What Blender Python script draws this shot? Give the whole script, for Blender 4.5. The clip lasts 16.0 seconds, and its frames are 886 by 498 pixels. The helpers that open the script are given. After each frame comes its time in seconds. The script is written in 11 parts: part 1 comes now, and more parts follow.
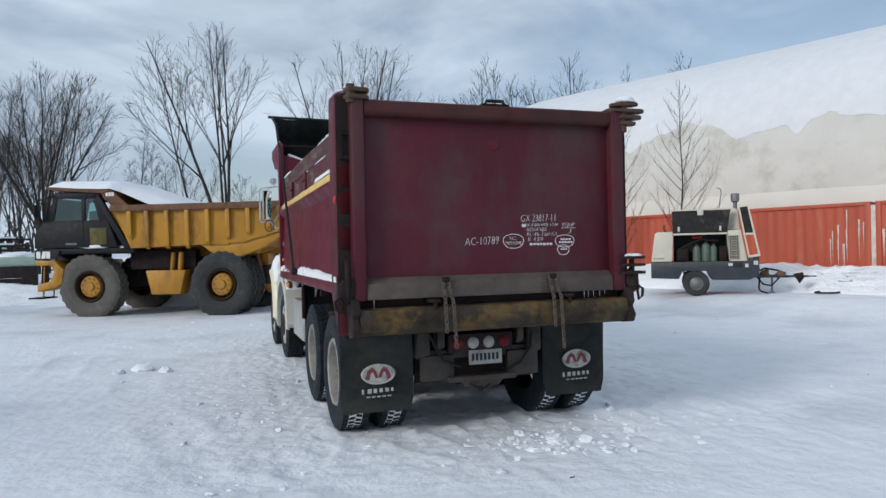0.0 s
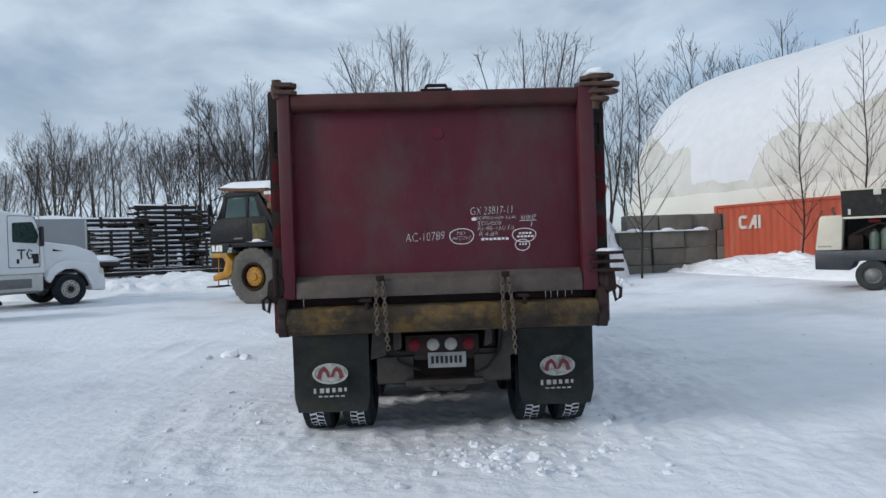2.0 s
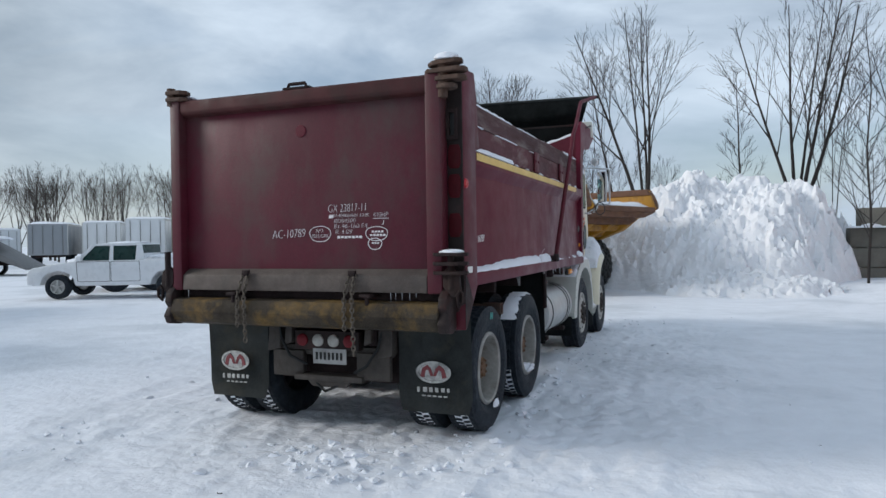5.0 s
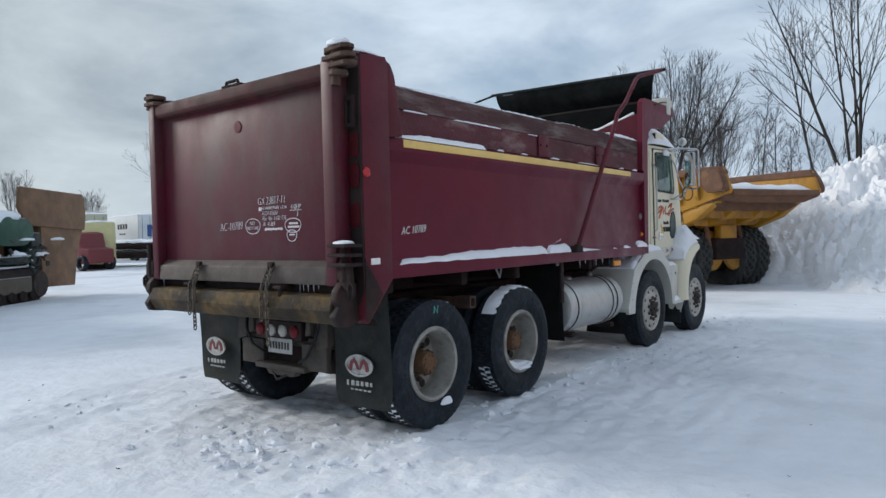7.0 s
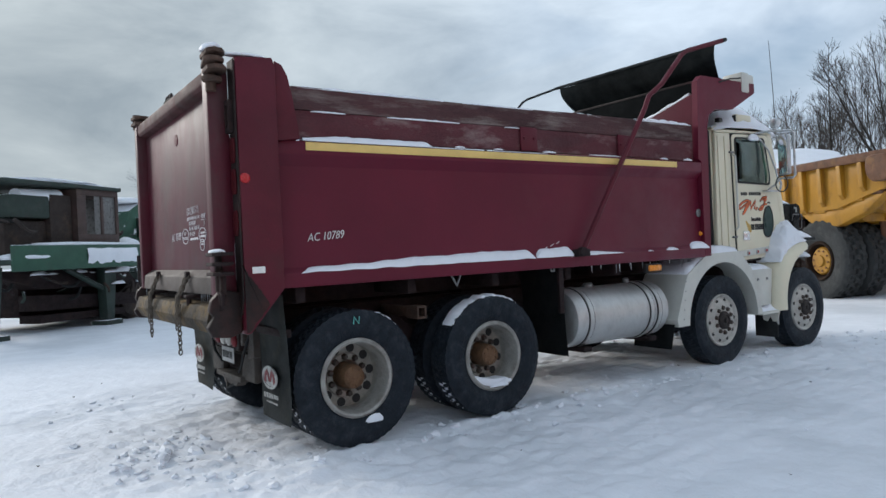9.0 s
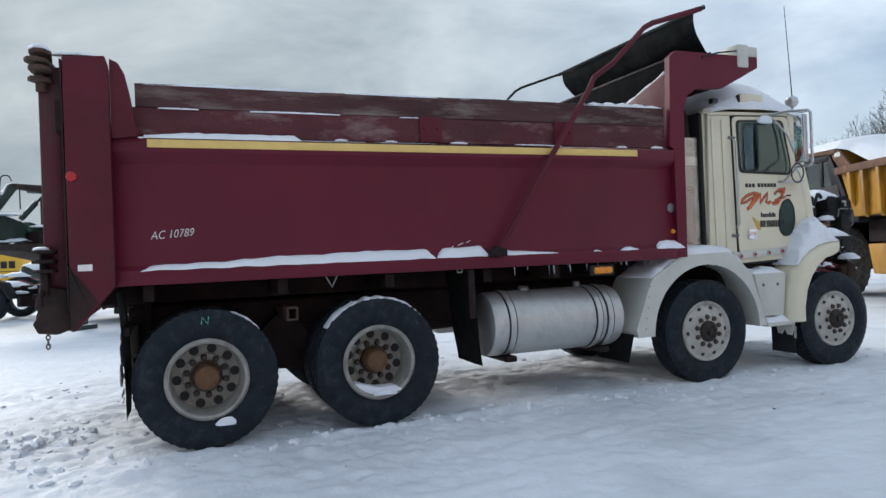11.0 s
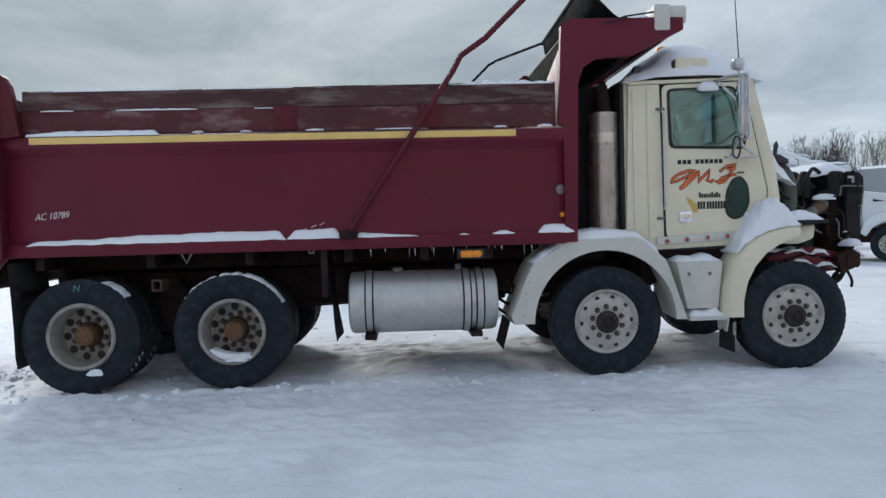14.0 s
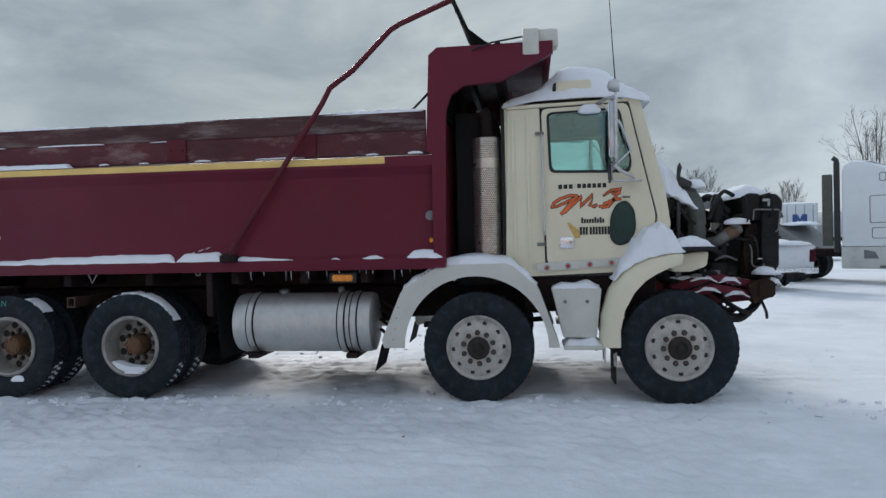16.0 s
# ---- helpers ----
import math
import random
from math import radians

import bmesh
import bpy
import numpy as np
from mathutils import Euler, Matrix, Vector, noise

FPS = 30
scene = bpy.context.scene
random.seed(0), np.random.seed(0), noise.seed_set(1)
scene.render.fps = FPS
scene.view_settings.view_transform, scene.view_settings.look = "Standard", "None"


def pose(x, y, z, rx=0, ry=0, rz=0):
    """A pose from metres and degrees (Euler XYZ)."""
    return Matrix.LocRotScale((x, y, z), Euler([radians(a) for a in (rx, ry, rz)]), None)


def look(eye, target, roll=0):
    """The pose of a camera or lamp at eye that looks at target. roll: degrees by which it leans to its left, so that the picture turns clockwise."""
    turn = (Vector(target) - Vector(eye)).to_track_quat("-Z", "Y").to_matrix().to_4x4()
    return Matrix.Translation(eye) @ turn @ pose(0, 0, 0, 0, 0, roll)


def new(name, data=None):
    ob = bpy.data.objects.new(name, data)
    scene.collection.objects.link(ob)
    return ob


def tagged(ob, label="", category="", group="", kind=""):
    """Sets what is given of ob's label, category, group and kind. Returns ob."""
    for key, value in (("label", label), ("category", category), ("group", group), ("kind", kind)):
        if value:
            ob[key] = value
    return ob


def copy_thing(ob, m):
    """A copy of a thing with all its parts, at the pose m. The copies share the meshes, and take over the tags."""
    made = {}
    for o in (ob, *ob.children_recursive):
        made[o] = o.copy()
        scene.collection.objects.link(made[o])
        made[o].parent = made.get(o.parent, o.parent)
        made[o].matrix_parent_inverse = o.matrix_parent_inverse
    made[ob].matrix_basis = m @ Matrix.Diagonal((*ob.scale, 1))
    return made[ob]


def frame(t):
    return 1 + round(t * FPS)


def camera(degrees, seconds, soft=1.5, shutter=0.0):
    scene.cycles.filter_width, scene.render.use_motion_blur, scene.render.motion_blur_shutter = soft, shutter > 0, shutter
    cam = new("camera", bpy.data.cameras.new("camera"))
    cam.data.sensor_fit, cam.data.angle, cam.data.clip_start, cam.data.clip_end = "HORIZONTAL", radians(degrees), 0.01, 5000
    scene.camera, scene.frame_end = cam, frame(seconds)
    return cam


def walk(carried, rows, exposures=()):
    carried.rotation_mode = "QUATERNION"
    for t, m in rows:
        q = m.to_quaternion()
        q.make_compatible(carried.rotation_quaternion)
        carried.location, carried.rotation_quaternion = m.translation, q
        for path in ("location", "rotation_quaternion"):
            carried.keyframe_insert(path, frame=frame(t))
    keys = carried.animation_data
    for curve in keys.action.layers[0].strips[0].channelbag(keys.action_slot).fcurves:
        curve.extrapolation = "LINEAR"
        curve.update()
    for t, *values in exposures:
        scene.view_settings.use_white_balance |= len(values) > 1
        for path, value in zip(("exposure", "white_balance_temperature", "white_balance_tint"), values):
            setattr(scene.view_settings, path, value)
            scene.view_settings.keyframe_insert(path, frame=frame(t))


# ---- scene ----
cam = camera(65.6, 16.0)
METRES, EYE, TILT, LEAN, TURN = 17.647, 1.56, 0.0, 0.0, -18.8
ROWS = [
    (0.0, 0.0, 0.0, 0.0, 0.0, 0.12, 1.18),
    (0.5, 0.0306, 0.0052, -0.0003, 4.11, -0.2, 0.83),
    (1.0, 0.0587, 0.0121, 0.0005, 8.69, -0.46, 0.91),
    (1.5, 0.0856, 0.0275, 0.0012, 13.31, -0.45, 1.42),
    (2.0, 0.1144, 0.0368, 0.0007, 17.34, -0.43, 1.89),
    (2.5, 0.1426, 0.0474, -0.0006, 20.91, -0.35, 2.03),
    (3.0, 0.1732, 0.0586, 0.0012, 24.4, -0.42, 1.82),
    (3.5, 0.2026, 0.0684, 0.0016, 28.18, -0.5, 1.45),
    (4.0, 0.2236, 0.0875, 0.0013, 32.23, -0.44, 1.23),
    (6.5, 0.3222, 0.1997, -0.0016, 52.27, -1.31, 0.98),
    (7.0, 0.3352, 0.2277, -0.0022, 56.84, -1.17, 1.4),
    (7.5, 0.348, 0.2558, -0.0029, 61.56, -0.91, 1.87),
    (8.0, 0.3527, 0.2855, -0.0042, 65.9, -0.51, 2.3),
    (8.5, 0.3594, 0.3176, -0.0057, 70.19, -0.27, 2.58),
    (11.0, 0.3638, 0.4774, -0.0119, 86.74, 0.34, 2.32),
    (11.5, 0.3612, 0.5077, -0.0129, 89.92, 0.03, 2.49),
    (12.0, 0.3606, 0.54, -0.0132, 92.61, -0.62, 2.55),
    (12.5, 0.3659, 0.57, -0.0119, 95.08, -1.42, 2.13),
    (13.0, 0.363, 0.6016, -0.0111, 98.01, -1.92, 1.66),
    (13.5, 0.3618, 0.6332, -0.0091, 101.61, -2.24, 1.4),
    (14.0, 0.3533, 0.6624, -0.0085, 105.55, -2.08, 1.48),
    (14.5, 0.3414, 0.6915, -0.0089, 108.9, -1.59, 1.57),
    (15.0, 0.3337, 0.7237, -0.0068, 111.39, -1.5, 1.43),
    (15.5, 0.3224, 0.7561, -0.0063, 113.53, -1.09, 1.26),
    (16.0, 0.3134, 0.7907, -0.0059, 116.14, -0.63, 1.25),
]
walk(cam, [(t, pose(0, 0, EYE, TILT, LEAN, TURN) @ pose(METRES * x, METRES * y, METRES * z, 90 + pitch, roll, yaw)) for t, x, y, z, yaw, pitch, roll in ROWS],
     [(0.0, 0.11, 6320, 10), (4.0, 0.15, 6320, 10), (7.0, 0.28, 6420, 10), (11.0, 0.43, 6380, 10), (13.0, 0.42, 6370, 10), (14.0, 0.34, 6370, 10), (16.0, 0.22, 6370, 10)])

# ---- sky, sun ----
SUN_DIR = Vector((-0.86, -0.33, 0.42)).normalized()
world = bpy.data.worlds.new("sky")
scene.world = world
world.use_nodes = True
wt = world.node_tree
wt.nodes.clear()


def wnode(kind, **values):
    n = wt.nodes.new(kind)
    for k, v in values.items():
        n.inputs[k].default_value = v
    return n


w_out = wnode("ShaderNodeOutputWorld")
w_bg = wnode("ShaderNodeBackground", Strength=0.1)
w_sky = wnode("ShaderNodeTexSky")
w_sky.sky_type = "NISHITA"
w_sky.sun_disc = False
w_sky.sun_elevation = math.asin(SUN_DIR.z)
w_sky.sun_rotation = math.atan2(SUN_DIR.x, SUN_DIR.y)
w_co = wnode("ShaderNodeTexCoord")
w_map = wnode("ShaderNodeMapping", Scale=(1.0, 1.0, 2.5))
w_n1 = wnode("ShaderNodeTexNoise", Scale=2.6, Detail=5.0, Roughness=0.5, Distortion=0.5)
w_n2 = wnode("ShaderNodeTexNoise", Scale=3.3, Detail=7.0, Roughness=0.57, Distortion=0.35)
w_cov = wnode("ShaderNodeMapRange", **{"From Min": 0.36, "From Max": 0.52, "To Min": 0.38, "To Max": 0.97})
w_ton = wnode("ShaderNodeMapRange", **{"From Min": 0.33, "From Max": 0.67, "To Min": 0.0, "To Max": 1.0})
w_grey = wnode("ShaderNodeMix")
w_grey.data_type = "RGBA"
w_grey.inputs[6].default_value = (3.2, 3.95, 4.85, 1)
w_grey.inputs[7].default_value = (5.7, 6.6, 7.55, 1)
w_dot = wt.nodes.new("ShaderNodeVectorMath")
w_dot.operation = "DOT_PRODUCT"
w_dot.inputs[1].default_value = SUN_DIR
w_glow = wnode("ShaderNodeMapRange", **{"From Min": 0.86, "From Max": 1.0, "To Min": 1.0, "To Max": 1.08})
w_mul = wt.nodes.new("ShaderNodeVectorMath")
w_mul.operation = "SCALE"
w_mix = wnode("ShaderNodeMix")
w_mix.data_type = "RGBA"
L = wt.links.new
L(w_co.outputs["Generated"], w_map.inputs["Vector"])
L(w_map.outputs[0], w_n1.inputs["Vector"])
L(w_map.outputs[0], w_n2.inputs["Vector"])
L(w_n1.outputs[0], w_cov.inputs["Value"])
L(w_n2.outputs[0], w_ton.inputs["Value"])
L(w_ton.outputs[0], w_grey.inputs[0])
L(w_co.outputs["Generated"], w_dot.inputs[0])
L(w_dot.outputs["Value"], w_glow.inputs["Value"])
L(w_grey.outputs[2], w_mul.inputs[0])
w_side = wt.nodes.new("ShaderNodeVectorMath")
w_side.operation = "DOT_PRODUCT"
w_side.inputs[1].default_value = Vector((-0.95, -0.3, 0.0))
w_dim = wnode("ShaderNodeMapRange", **{"From Min": 0.35, "From Max": 1.0, "To Min": 1.06, "To Max": 0.68})
w_prod = wt.nodes.new("ShaderNodeMath")
w_prod.operation = "MULTIPLY"
L(w_co.outputs["Generated"], w_side.inputs[0])
L(w_side.outputs["Value"], w_dim.inputs["Value"])
L(w_dim.outputs[0], w_prod.inputs[0])
L(w_glow.outputs[0], w_prod.inputs[1])
L(w_prod.outputs[0], w_mul.inputs["Scale"])
w_near = wnode("ShaderNodeMapRange", **{"From Min": 0.1, "From Max": 0.6})
w_max = wt.nodes.new("ShaderNodeMath")
w_max.operation = "MAXIMUM"
L(w_dot.outputs["Value"], w_near.inputs["Value"])
L(w_near.outputs[0], w_max.inputs[0])
L(w_cov.outputs[0], w_max.inputs[1])
L(w_max.outputs[0], w_mix.inputs[0])
w_warm = wt.nodes.new("ShaderNodeVectorMath")
w_warm.operation = "MULTIPLY"
w_tint = wnode("ShaderNodeMix")
w_tint.data_type = "RGBA"
w_tint.inputs[6].default_value = (1.0, 1.0, 1.0, 1)
w_tint.inputs[7].default_value = (1.08, 1.03, 0.92, 1)
w_west = wnode("ShaderNodeMapRange", **{"From Min": 0.3, "From Max": 1.0})
L(w_side.outputs["Value"], w_west.inputs["Value"])
L(w_west.outputs[0], w_tint.inputs[0])
L(w_mul.outputs[0], w_warm.inputs[0])
L(w_tint.outputs[2], w_warm.inputs[1])
L(w_sky.outputs[0], w_mix.inputs[6])
L(w_warm.outputs[0], w_mix.inputs[7])
L(w_mix.outputs[2], w_bg.inputs["Color"])
L(w_bg.outputs[0], w_out.inputs[0])

sun = new("sun", bpy.data.lights.new("sun", "SUN"))
sun.data.energy, sun.data.angle, sun.data.color = 1.7, radians(18), (1.0, 0.955, 0.9)
sun.matrix_world = look((0, 0, 30), Vector((0, 0, 30)) - SUN_DIR)


# ---- materials ----
def mat(name, col, rough=0.6, metal=0.0, var=0.18, scale=5.0, bump=0.15, fine=90.0, dirt=None, amount=0.4, dscale=2.2,
        stretch=(1, 1, 1), snow=0.0, spec=0.5, island=0.0):
    """A procedural surface: colour at two scales, stains of a second colour, fine relief, snow on what faces up."""
    m = bpy.data.materials.new(name)
    m.use_nodes = True
    t = m.node_tree
    b = t.nodes["Principled BSDF"]
    b.inputs["Metallic"].default_value = metal
    b.inputs["Specular IOR Level"].default_value = spec

    def node(kind, **values):
        n = t.nodes.new(kind)
        for k, v in values.items():
            n.inputs[k].default_value = v
        return n

    def mix(a, c, fac):
        n = node("ShaderNodeMix")
        n.data_type = "RGBA"
        for sock, v in ((6, a), (7, c), (0, fac)):
            if hasattr(v, "links"):
                t.links.new(v, n.inputs[sock])
            else:
                n.inputs[sock].default_value = v
        return n.outputs[2]

    co = node("ShaderNodeTexCoord")
    mp = node("ShaderNodeMapping", Scale=stretch)
    t.links.new(co.outputs["Object"], mp.inputs[0])

    def noisy(s, detail=5.0, lo=0.3, hi=0.7, rough_=0.6):
        n = node("ShaderNodeTexNoise", Scale=s, Detail=detail, Roughness=rough_)
        t.links.new(mp.outputs[0], n.inputs["Vector"])
        r = node("ShaderNodeMapRange", **{"From Min": lo, "From Max": hi})
        t.links.new(n.outputs[0], r.inputs[0])
        return r.outputs[0]

    c = Vector(col[:3])
    dark, light = (*(c * (1 - var)), 1), (*[min(1, v * (1 + var)) for v in c], 1)
    out = mix(dark, light, noisy(scale))
    grain = noisy(fine, 3.0)
    g2 = node("ShaderNodeMapRange", **{"To Min": 1 - var * 0.5, "To Max": 1 + var * 0.4})
    t.links.new(grain, g2.inputs[0])
    vm = node("ShaderNodeVectorMath")
    vm.operation = "SCALE"
    t.links.new(out, vm.inputs[0])
    t.links.new(g2.outputs[0], vm.inputs["Scale"])
    out = vm.outputs[0]
    if island:
        oi = node("ShaderNodeObjectInfo")
        r = node("ShaderNodeMapRange", **{"To Min": 1 - island, "To Max": 1 + island})
        t.links.new(oi.outputs["Random"], r.inputs[0])
        v2 = node("ShaderNodeVectorMath")
        v2.operation = "SCALE"
        t.links.new(out, v2.inputs[0])
        t.links.new(r.outputs[0], v2.inputs["Scale"])
        out = v2.outputs[0]
    rsock = node("ShaderNodeMapRange", **{"To Min": max(0.03, rough - 0.1), "To Max": min(1, rough + 0.12)})
    t.links.new(noisy(scale * 2.7), rsock.inputs[0])
    if dirt:
        f = noisy(dscale, 8.0, 0.62 - 0.25 * amount, 0.8 - 0.22 * amount, 0.68)
        sc = node("ShaderNodeMath")
        sc.operation = "MULTIPLY"
        sc.inputs[1].default_value = min(1.0, amount * 1.6)
        t.links.new(f, sc.inputs[0])
        out = mix(out, (*dirt, 1), sc.outputs[0])
    if snow:
        ge = node("ShaderNodeNewGeometry")
        sx = node("ShaderNodeSeparateXYZ")
        t.links.new(ge.outputs["Normal"], sx.inputs[0])
        ad = node("ShaderNodeMath")
        ad.operation = "MULTIPLY_ADD"
        ad.inputs[1].default_value = 0.6
        t.links.new(noisy(3.1, 6.0, 0.2, 0.8), ad.inputs[0])
        t.links.new(sx.outputs[2], ad.inputs[2])
        r = node("ShaderNodeMapRange", **{"From Min": 1.5 - 0.75 * snow, "From Max": 1.58 - 0.75 * snow})
        t.links.new(ad.outputs[0], r.inputs[0])
        out = mix(out, (0.84, 0.86, 0.9, 1), r.outputs[0])
    t.links.new(out, b.inputs["Base Color"])
    t.links.new(rsock.outputs[0], b.inputs["Roughness"])
    if bump:
        bp = node("ShaderNodeBump", Strength=bump, Distance=0.02)
        sm = node("ShaderNodeMath")
        sm.operation = "ADD"
        t.links.new(grain, sm.inputs[0])
        t.links.new(noisy(scale * 3.3), sm.inputs[1])
        t.links.new(sm.outputs[0], bp.inputs["Height"])
        t.links.new(bp.outputs[0], b.inputs["Normal"])
    return m


def glass(name, tint, alpha_mix=0.75, rough=0.03, gloss=(0.9, 0.95, 0.95)):
    """A tinted pane: part clear, part mirror-like."""
    m = bpy.data.materials.new(name)
    m.use_nodes = True
    t = m.node_tree
    t.nodes.clear()
    o = t.nodes.new("ShaderNodeOutputMaterial")
    tr = t.nodes.new("ShaderNodeBsdfTransparent")
    tr.inputs[0].default_value = (*tint, 1)
    gl = t.nodes.new("ShaderNodeBsdfGlossy")
    gl.inputs["Roughness"].default_value = rough
    gl.inputs[0].default_value = (*gloss, 1)
    mx = t.nodes.new("ShaderNodeMixShader")
    fr = t.nodes.new("ShaderNodeFresnel")
    fr.inputs[0].default_value = 1.5
    ad = t.nodes.new("ShaderNodeMath")
    ad.operation = "ADD"
    ad.inputs[1].default_value = 1 - alpha_mix
    t.links.new(fr.outputs[0], ad.inputs[0])
    t.links.new(ad.outputs[0], mx.inputs[0])
    t.links.new(tr.outputs[0], mx.inputs[1])
    t.links.new(gl.outputs[0], mx.inputs[2])
    t.links.new(mx.outputs[0], o.inputs[0])
    return m


RUST = (0.11, 0.05, 0.025)
GRIME = (0.10, 0.085, 0.07)
M_RED = mat("burgundy_paint", (0.110, 0.0085, 0.0235), 0.42, var=0.12, scale=1.4, bump=0.04, dirt=(0.13, 0.04, 0.042), amount=0.18, dscale=1.1, spec=0.25)
M_GATE = mat("weathered_burgundy_paint", (0.080, 0.0085, 0.0185), 0.5, var=0.25, scale=1.0, bump=0.06, dirt=(0.064, 0.044, 0.040), amount=0.60, dscale=0.85, stretch=(1, 1, 0.6), spec=0.3)
M_BAR = mat("scraped_brown_bar", (0.066, 0.021, 0.021), 0.62, var=0.3, scale=3, bump=0.12, dirt=(0.043, 0.032, 0.027), amount=0.5, dscale=2.2, spec=0.2)
M_BARG = mat("scraped_grey_bar", (0.082, 0.064, 0.054), 0.7, var=0.35, scale=4, bump=0.2, dirt=(0.045, 0.03, 0.027), amount=0.5, dscale=3)
M_RUB = mat("black_rubbed_steel", (0.024, 0.017, 0.016), 0.6, var=0.35, scale=4, bump=0.12, dirt=(0.085, 0.03, 0.025), amount=0.35, dscale=3, spec=0.18)
M_POST = mat("rubbed_burgundy_paint", (0.092, 0.0095, 0.019), 0.5, var=0.2, scale=2, bump=0.08, dirt=(0.055, 0.028, 0.026), amount=0.3, dscale=1.7, spec=0.25)
M_BOARD = mat("worn_red_board", (0.085, 0.014, 0.020), 0.7, var=0.3, scale=3, bump=0.3, dirt=(0.33, 0.26, 0.24), amount=0.40, dscale=5.0, stretch=(1, 0.4, 1.0))
M_BOARD2 = mat("grey_brown_worn_board", (0.07, 0.026, 0.027), 0.8, var=0.35, scale=3, bump=0.35, dirt=(0.22, 0.18, 0.16), amount=0.52, dscale=7, stretch=(1, 0.22, 1.3))
M_APRON = mat("scraped_yellow_steel", (0.045, 0.035, 0.025), 0.7, var=0.5, scale=5, bump=0.35, dirt=(0.27, 0.16, 0.04), amount=0.46, dscale=2.2, spec=0.18)
M_RUST = mat("rusty_steel", (0.16, 0.085, 0.05), 0.8, var=0.35, scale=6, bump=0.35, dirt=(0.08, 0.05, 0.04), amount=0.5)
M_YSTRIPE = mat("yellow_tape", (0.72, 0.5, 0.16), 0.5, var=0.1, scale=4, bump=0.03, dirt=(0.3, 0.2, 0.1), amount=0.15, dscale=6)
M_CREAM = mat("cream_paint", (0.70, 0.65, 0.49), 0.38, var=0.06, scale=2, bump=0.02, dirt=(0.4, 0.36, 0.28), amount=0.2, dscale=1.6)
M_GREYP = mat("pale_grey_paint", (0.55, 0.55, 0.5), 0.5, var=0.08, scale=3, bump=0.05, dirt=(0.36, 0.34, 0.3), amount=0.3, dscale=2)
M_BLACK = mat("black_rubber_mat", (0.022, 0.024, 0.025), 0.75, var=0.3, scale=5, bump=0.15, dirt=(0.06, 0.06, 0.055), amount=0.3, spec=0.18)
M_FLAP = mat("grey_rubber_flap", (0.062, 0.068, 0.067), 0.75, var=0.3, scale=4, bump=0.15, dirt=(0.115, 0.105, 0.08), amount=0.45, dscale=3, spec=0.18)
M_TYRE = mat("tyre_rubber", (0.0125, 0.0175, 0.024), 0.58, var=0.3, scale=14, bump=0.3, dirt=(0.040, 0.047, 0.057), amount=0.45, dscale=13, spec=0.18)
M_CHASSIS = mat("dark_greasy_steel", (0.021, 0.013, 0.013), 0.7, var=0.4, scale=6, bump=0.3, dirt=(0.05, 0.03, 0.022), amount=0.35, spec=0.18)
M_RIM = mat("dirty_white_rim", (0.43, 0.415, 0.375), 0.5, metal=0.1, var=0.2, scale=9, bump=0.1, dirt=(0.14, 0.12, 0.1), amount=0.4, dscale=7)
M_HUB = mat("rusty_hub", (0.14, 0.08, 0.05), 0.75, var=0.3, scale=12, bump=0.3, dirt=(0.05, 0.04, 0.035), amount=0.4, dscale=9)
M_ALU = mat("dull_aluminium", (0.52, 0.52, 0.505), 0.45, metal=0.65, var=0.16, scale=5, bump=0.06, dirt=(0.28, 0.27, 0.25), amount=0.35, dscale=5, stretch=(1.0, 1.3, 0.8))
M_CHROME = mat("chrome", (0.72, 0.73, 0.75), 0.25, metal=1.0, var=0.06, scale=6, bump=0.02)
M_DULLCH = mat("dulled_chrome", (0.55, 0.56, 0.57), 0.38, metal=0.85, var=0.15, scale=9, bump=0.05, dirt=(0.30, 0.29, 0.27), amount=0.4, dscale=6)
M_STEEL = mat("grey_steel", (0.2, 0.2, 0.2), 0.55, metal=0.6, var=0.2, scale=8, bump=0.1, dirt=RUST, amount=0.3, dscale=8)
M_CHAIN = mat("rusty_chain", (0.12, 0.10, 0.08), 0.7, metal=0.4, var=0.3, scale=20, bump=0.2)
M_TARP = mat("black_tarpaulin", (0.026, 0.030, 0.030), 0.85, var=0.4, scale=5, bump=0.3, fine=60.0, spec=0.15, dirt=(0.035, 0.04, 0.04), amount=0.3, dscale=4)
M_SHADE = mat("shade_black_sheet", (0.008, 0.009, 0.009), 0.9, var=0.3, scale=4, bump=0.2, spec=0.05, dirt=(0.014, 0.014, 0.014), amount=0.3, dscale=4)
M_REDL = mat("red_lens", (0.42, 0.015, 0.02), 0.25, var=0.15, scale=20, bump=0.05)
M_CLEARL = mat("clear_lens", (0.62, 0.6, 0.52), 0.2, var=0.15, scale=20, bump=0.05)
M_AMBER = mat("amber_lens", (0.75, 0.25, 0.02), 0.25, var=0.12, scale=20, bump=0.05)
M_WHITE = mat("white_paint_marks", (0.75, 0.75, 0.72), 0.7, var=0.1, scale=30, bump=0.02)
M_WORNW = mat("rubbed_white_print", (0.42, 0.42, 0.4), 0.7, var=0.2, scale=30, bump=0.02, dirt=(0.06, 0.06, 0.06), amount=0.5, dscale=9)
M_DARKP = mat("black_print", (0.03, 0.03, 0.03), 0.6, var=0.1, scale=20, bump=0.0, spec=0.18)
M_REDP = mat("dark_red_print", (0.17, 0.03, 0.035), 0.6, var=0.15, scale=20, bump=0.0)
M_ORANGEP = mat("orange_red_print", (0.62, 0.12, 0.03), 0.5, var=0.3, scale=7, bump=0.0)
M_GOLD = mat("gold_print", (0.55, 0.36, 0.1), 0.5, var=0.1, scale=20, bump=0.0)
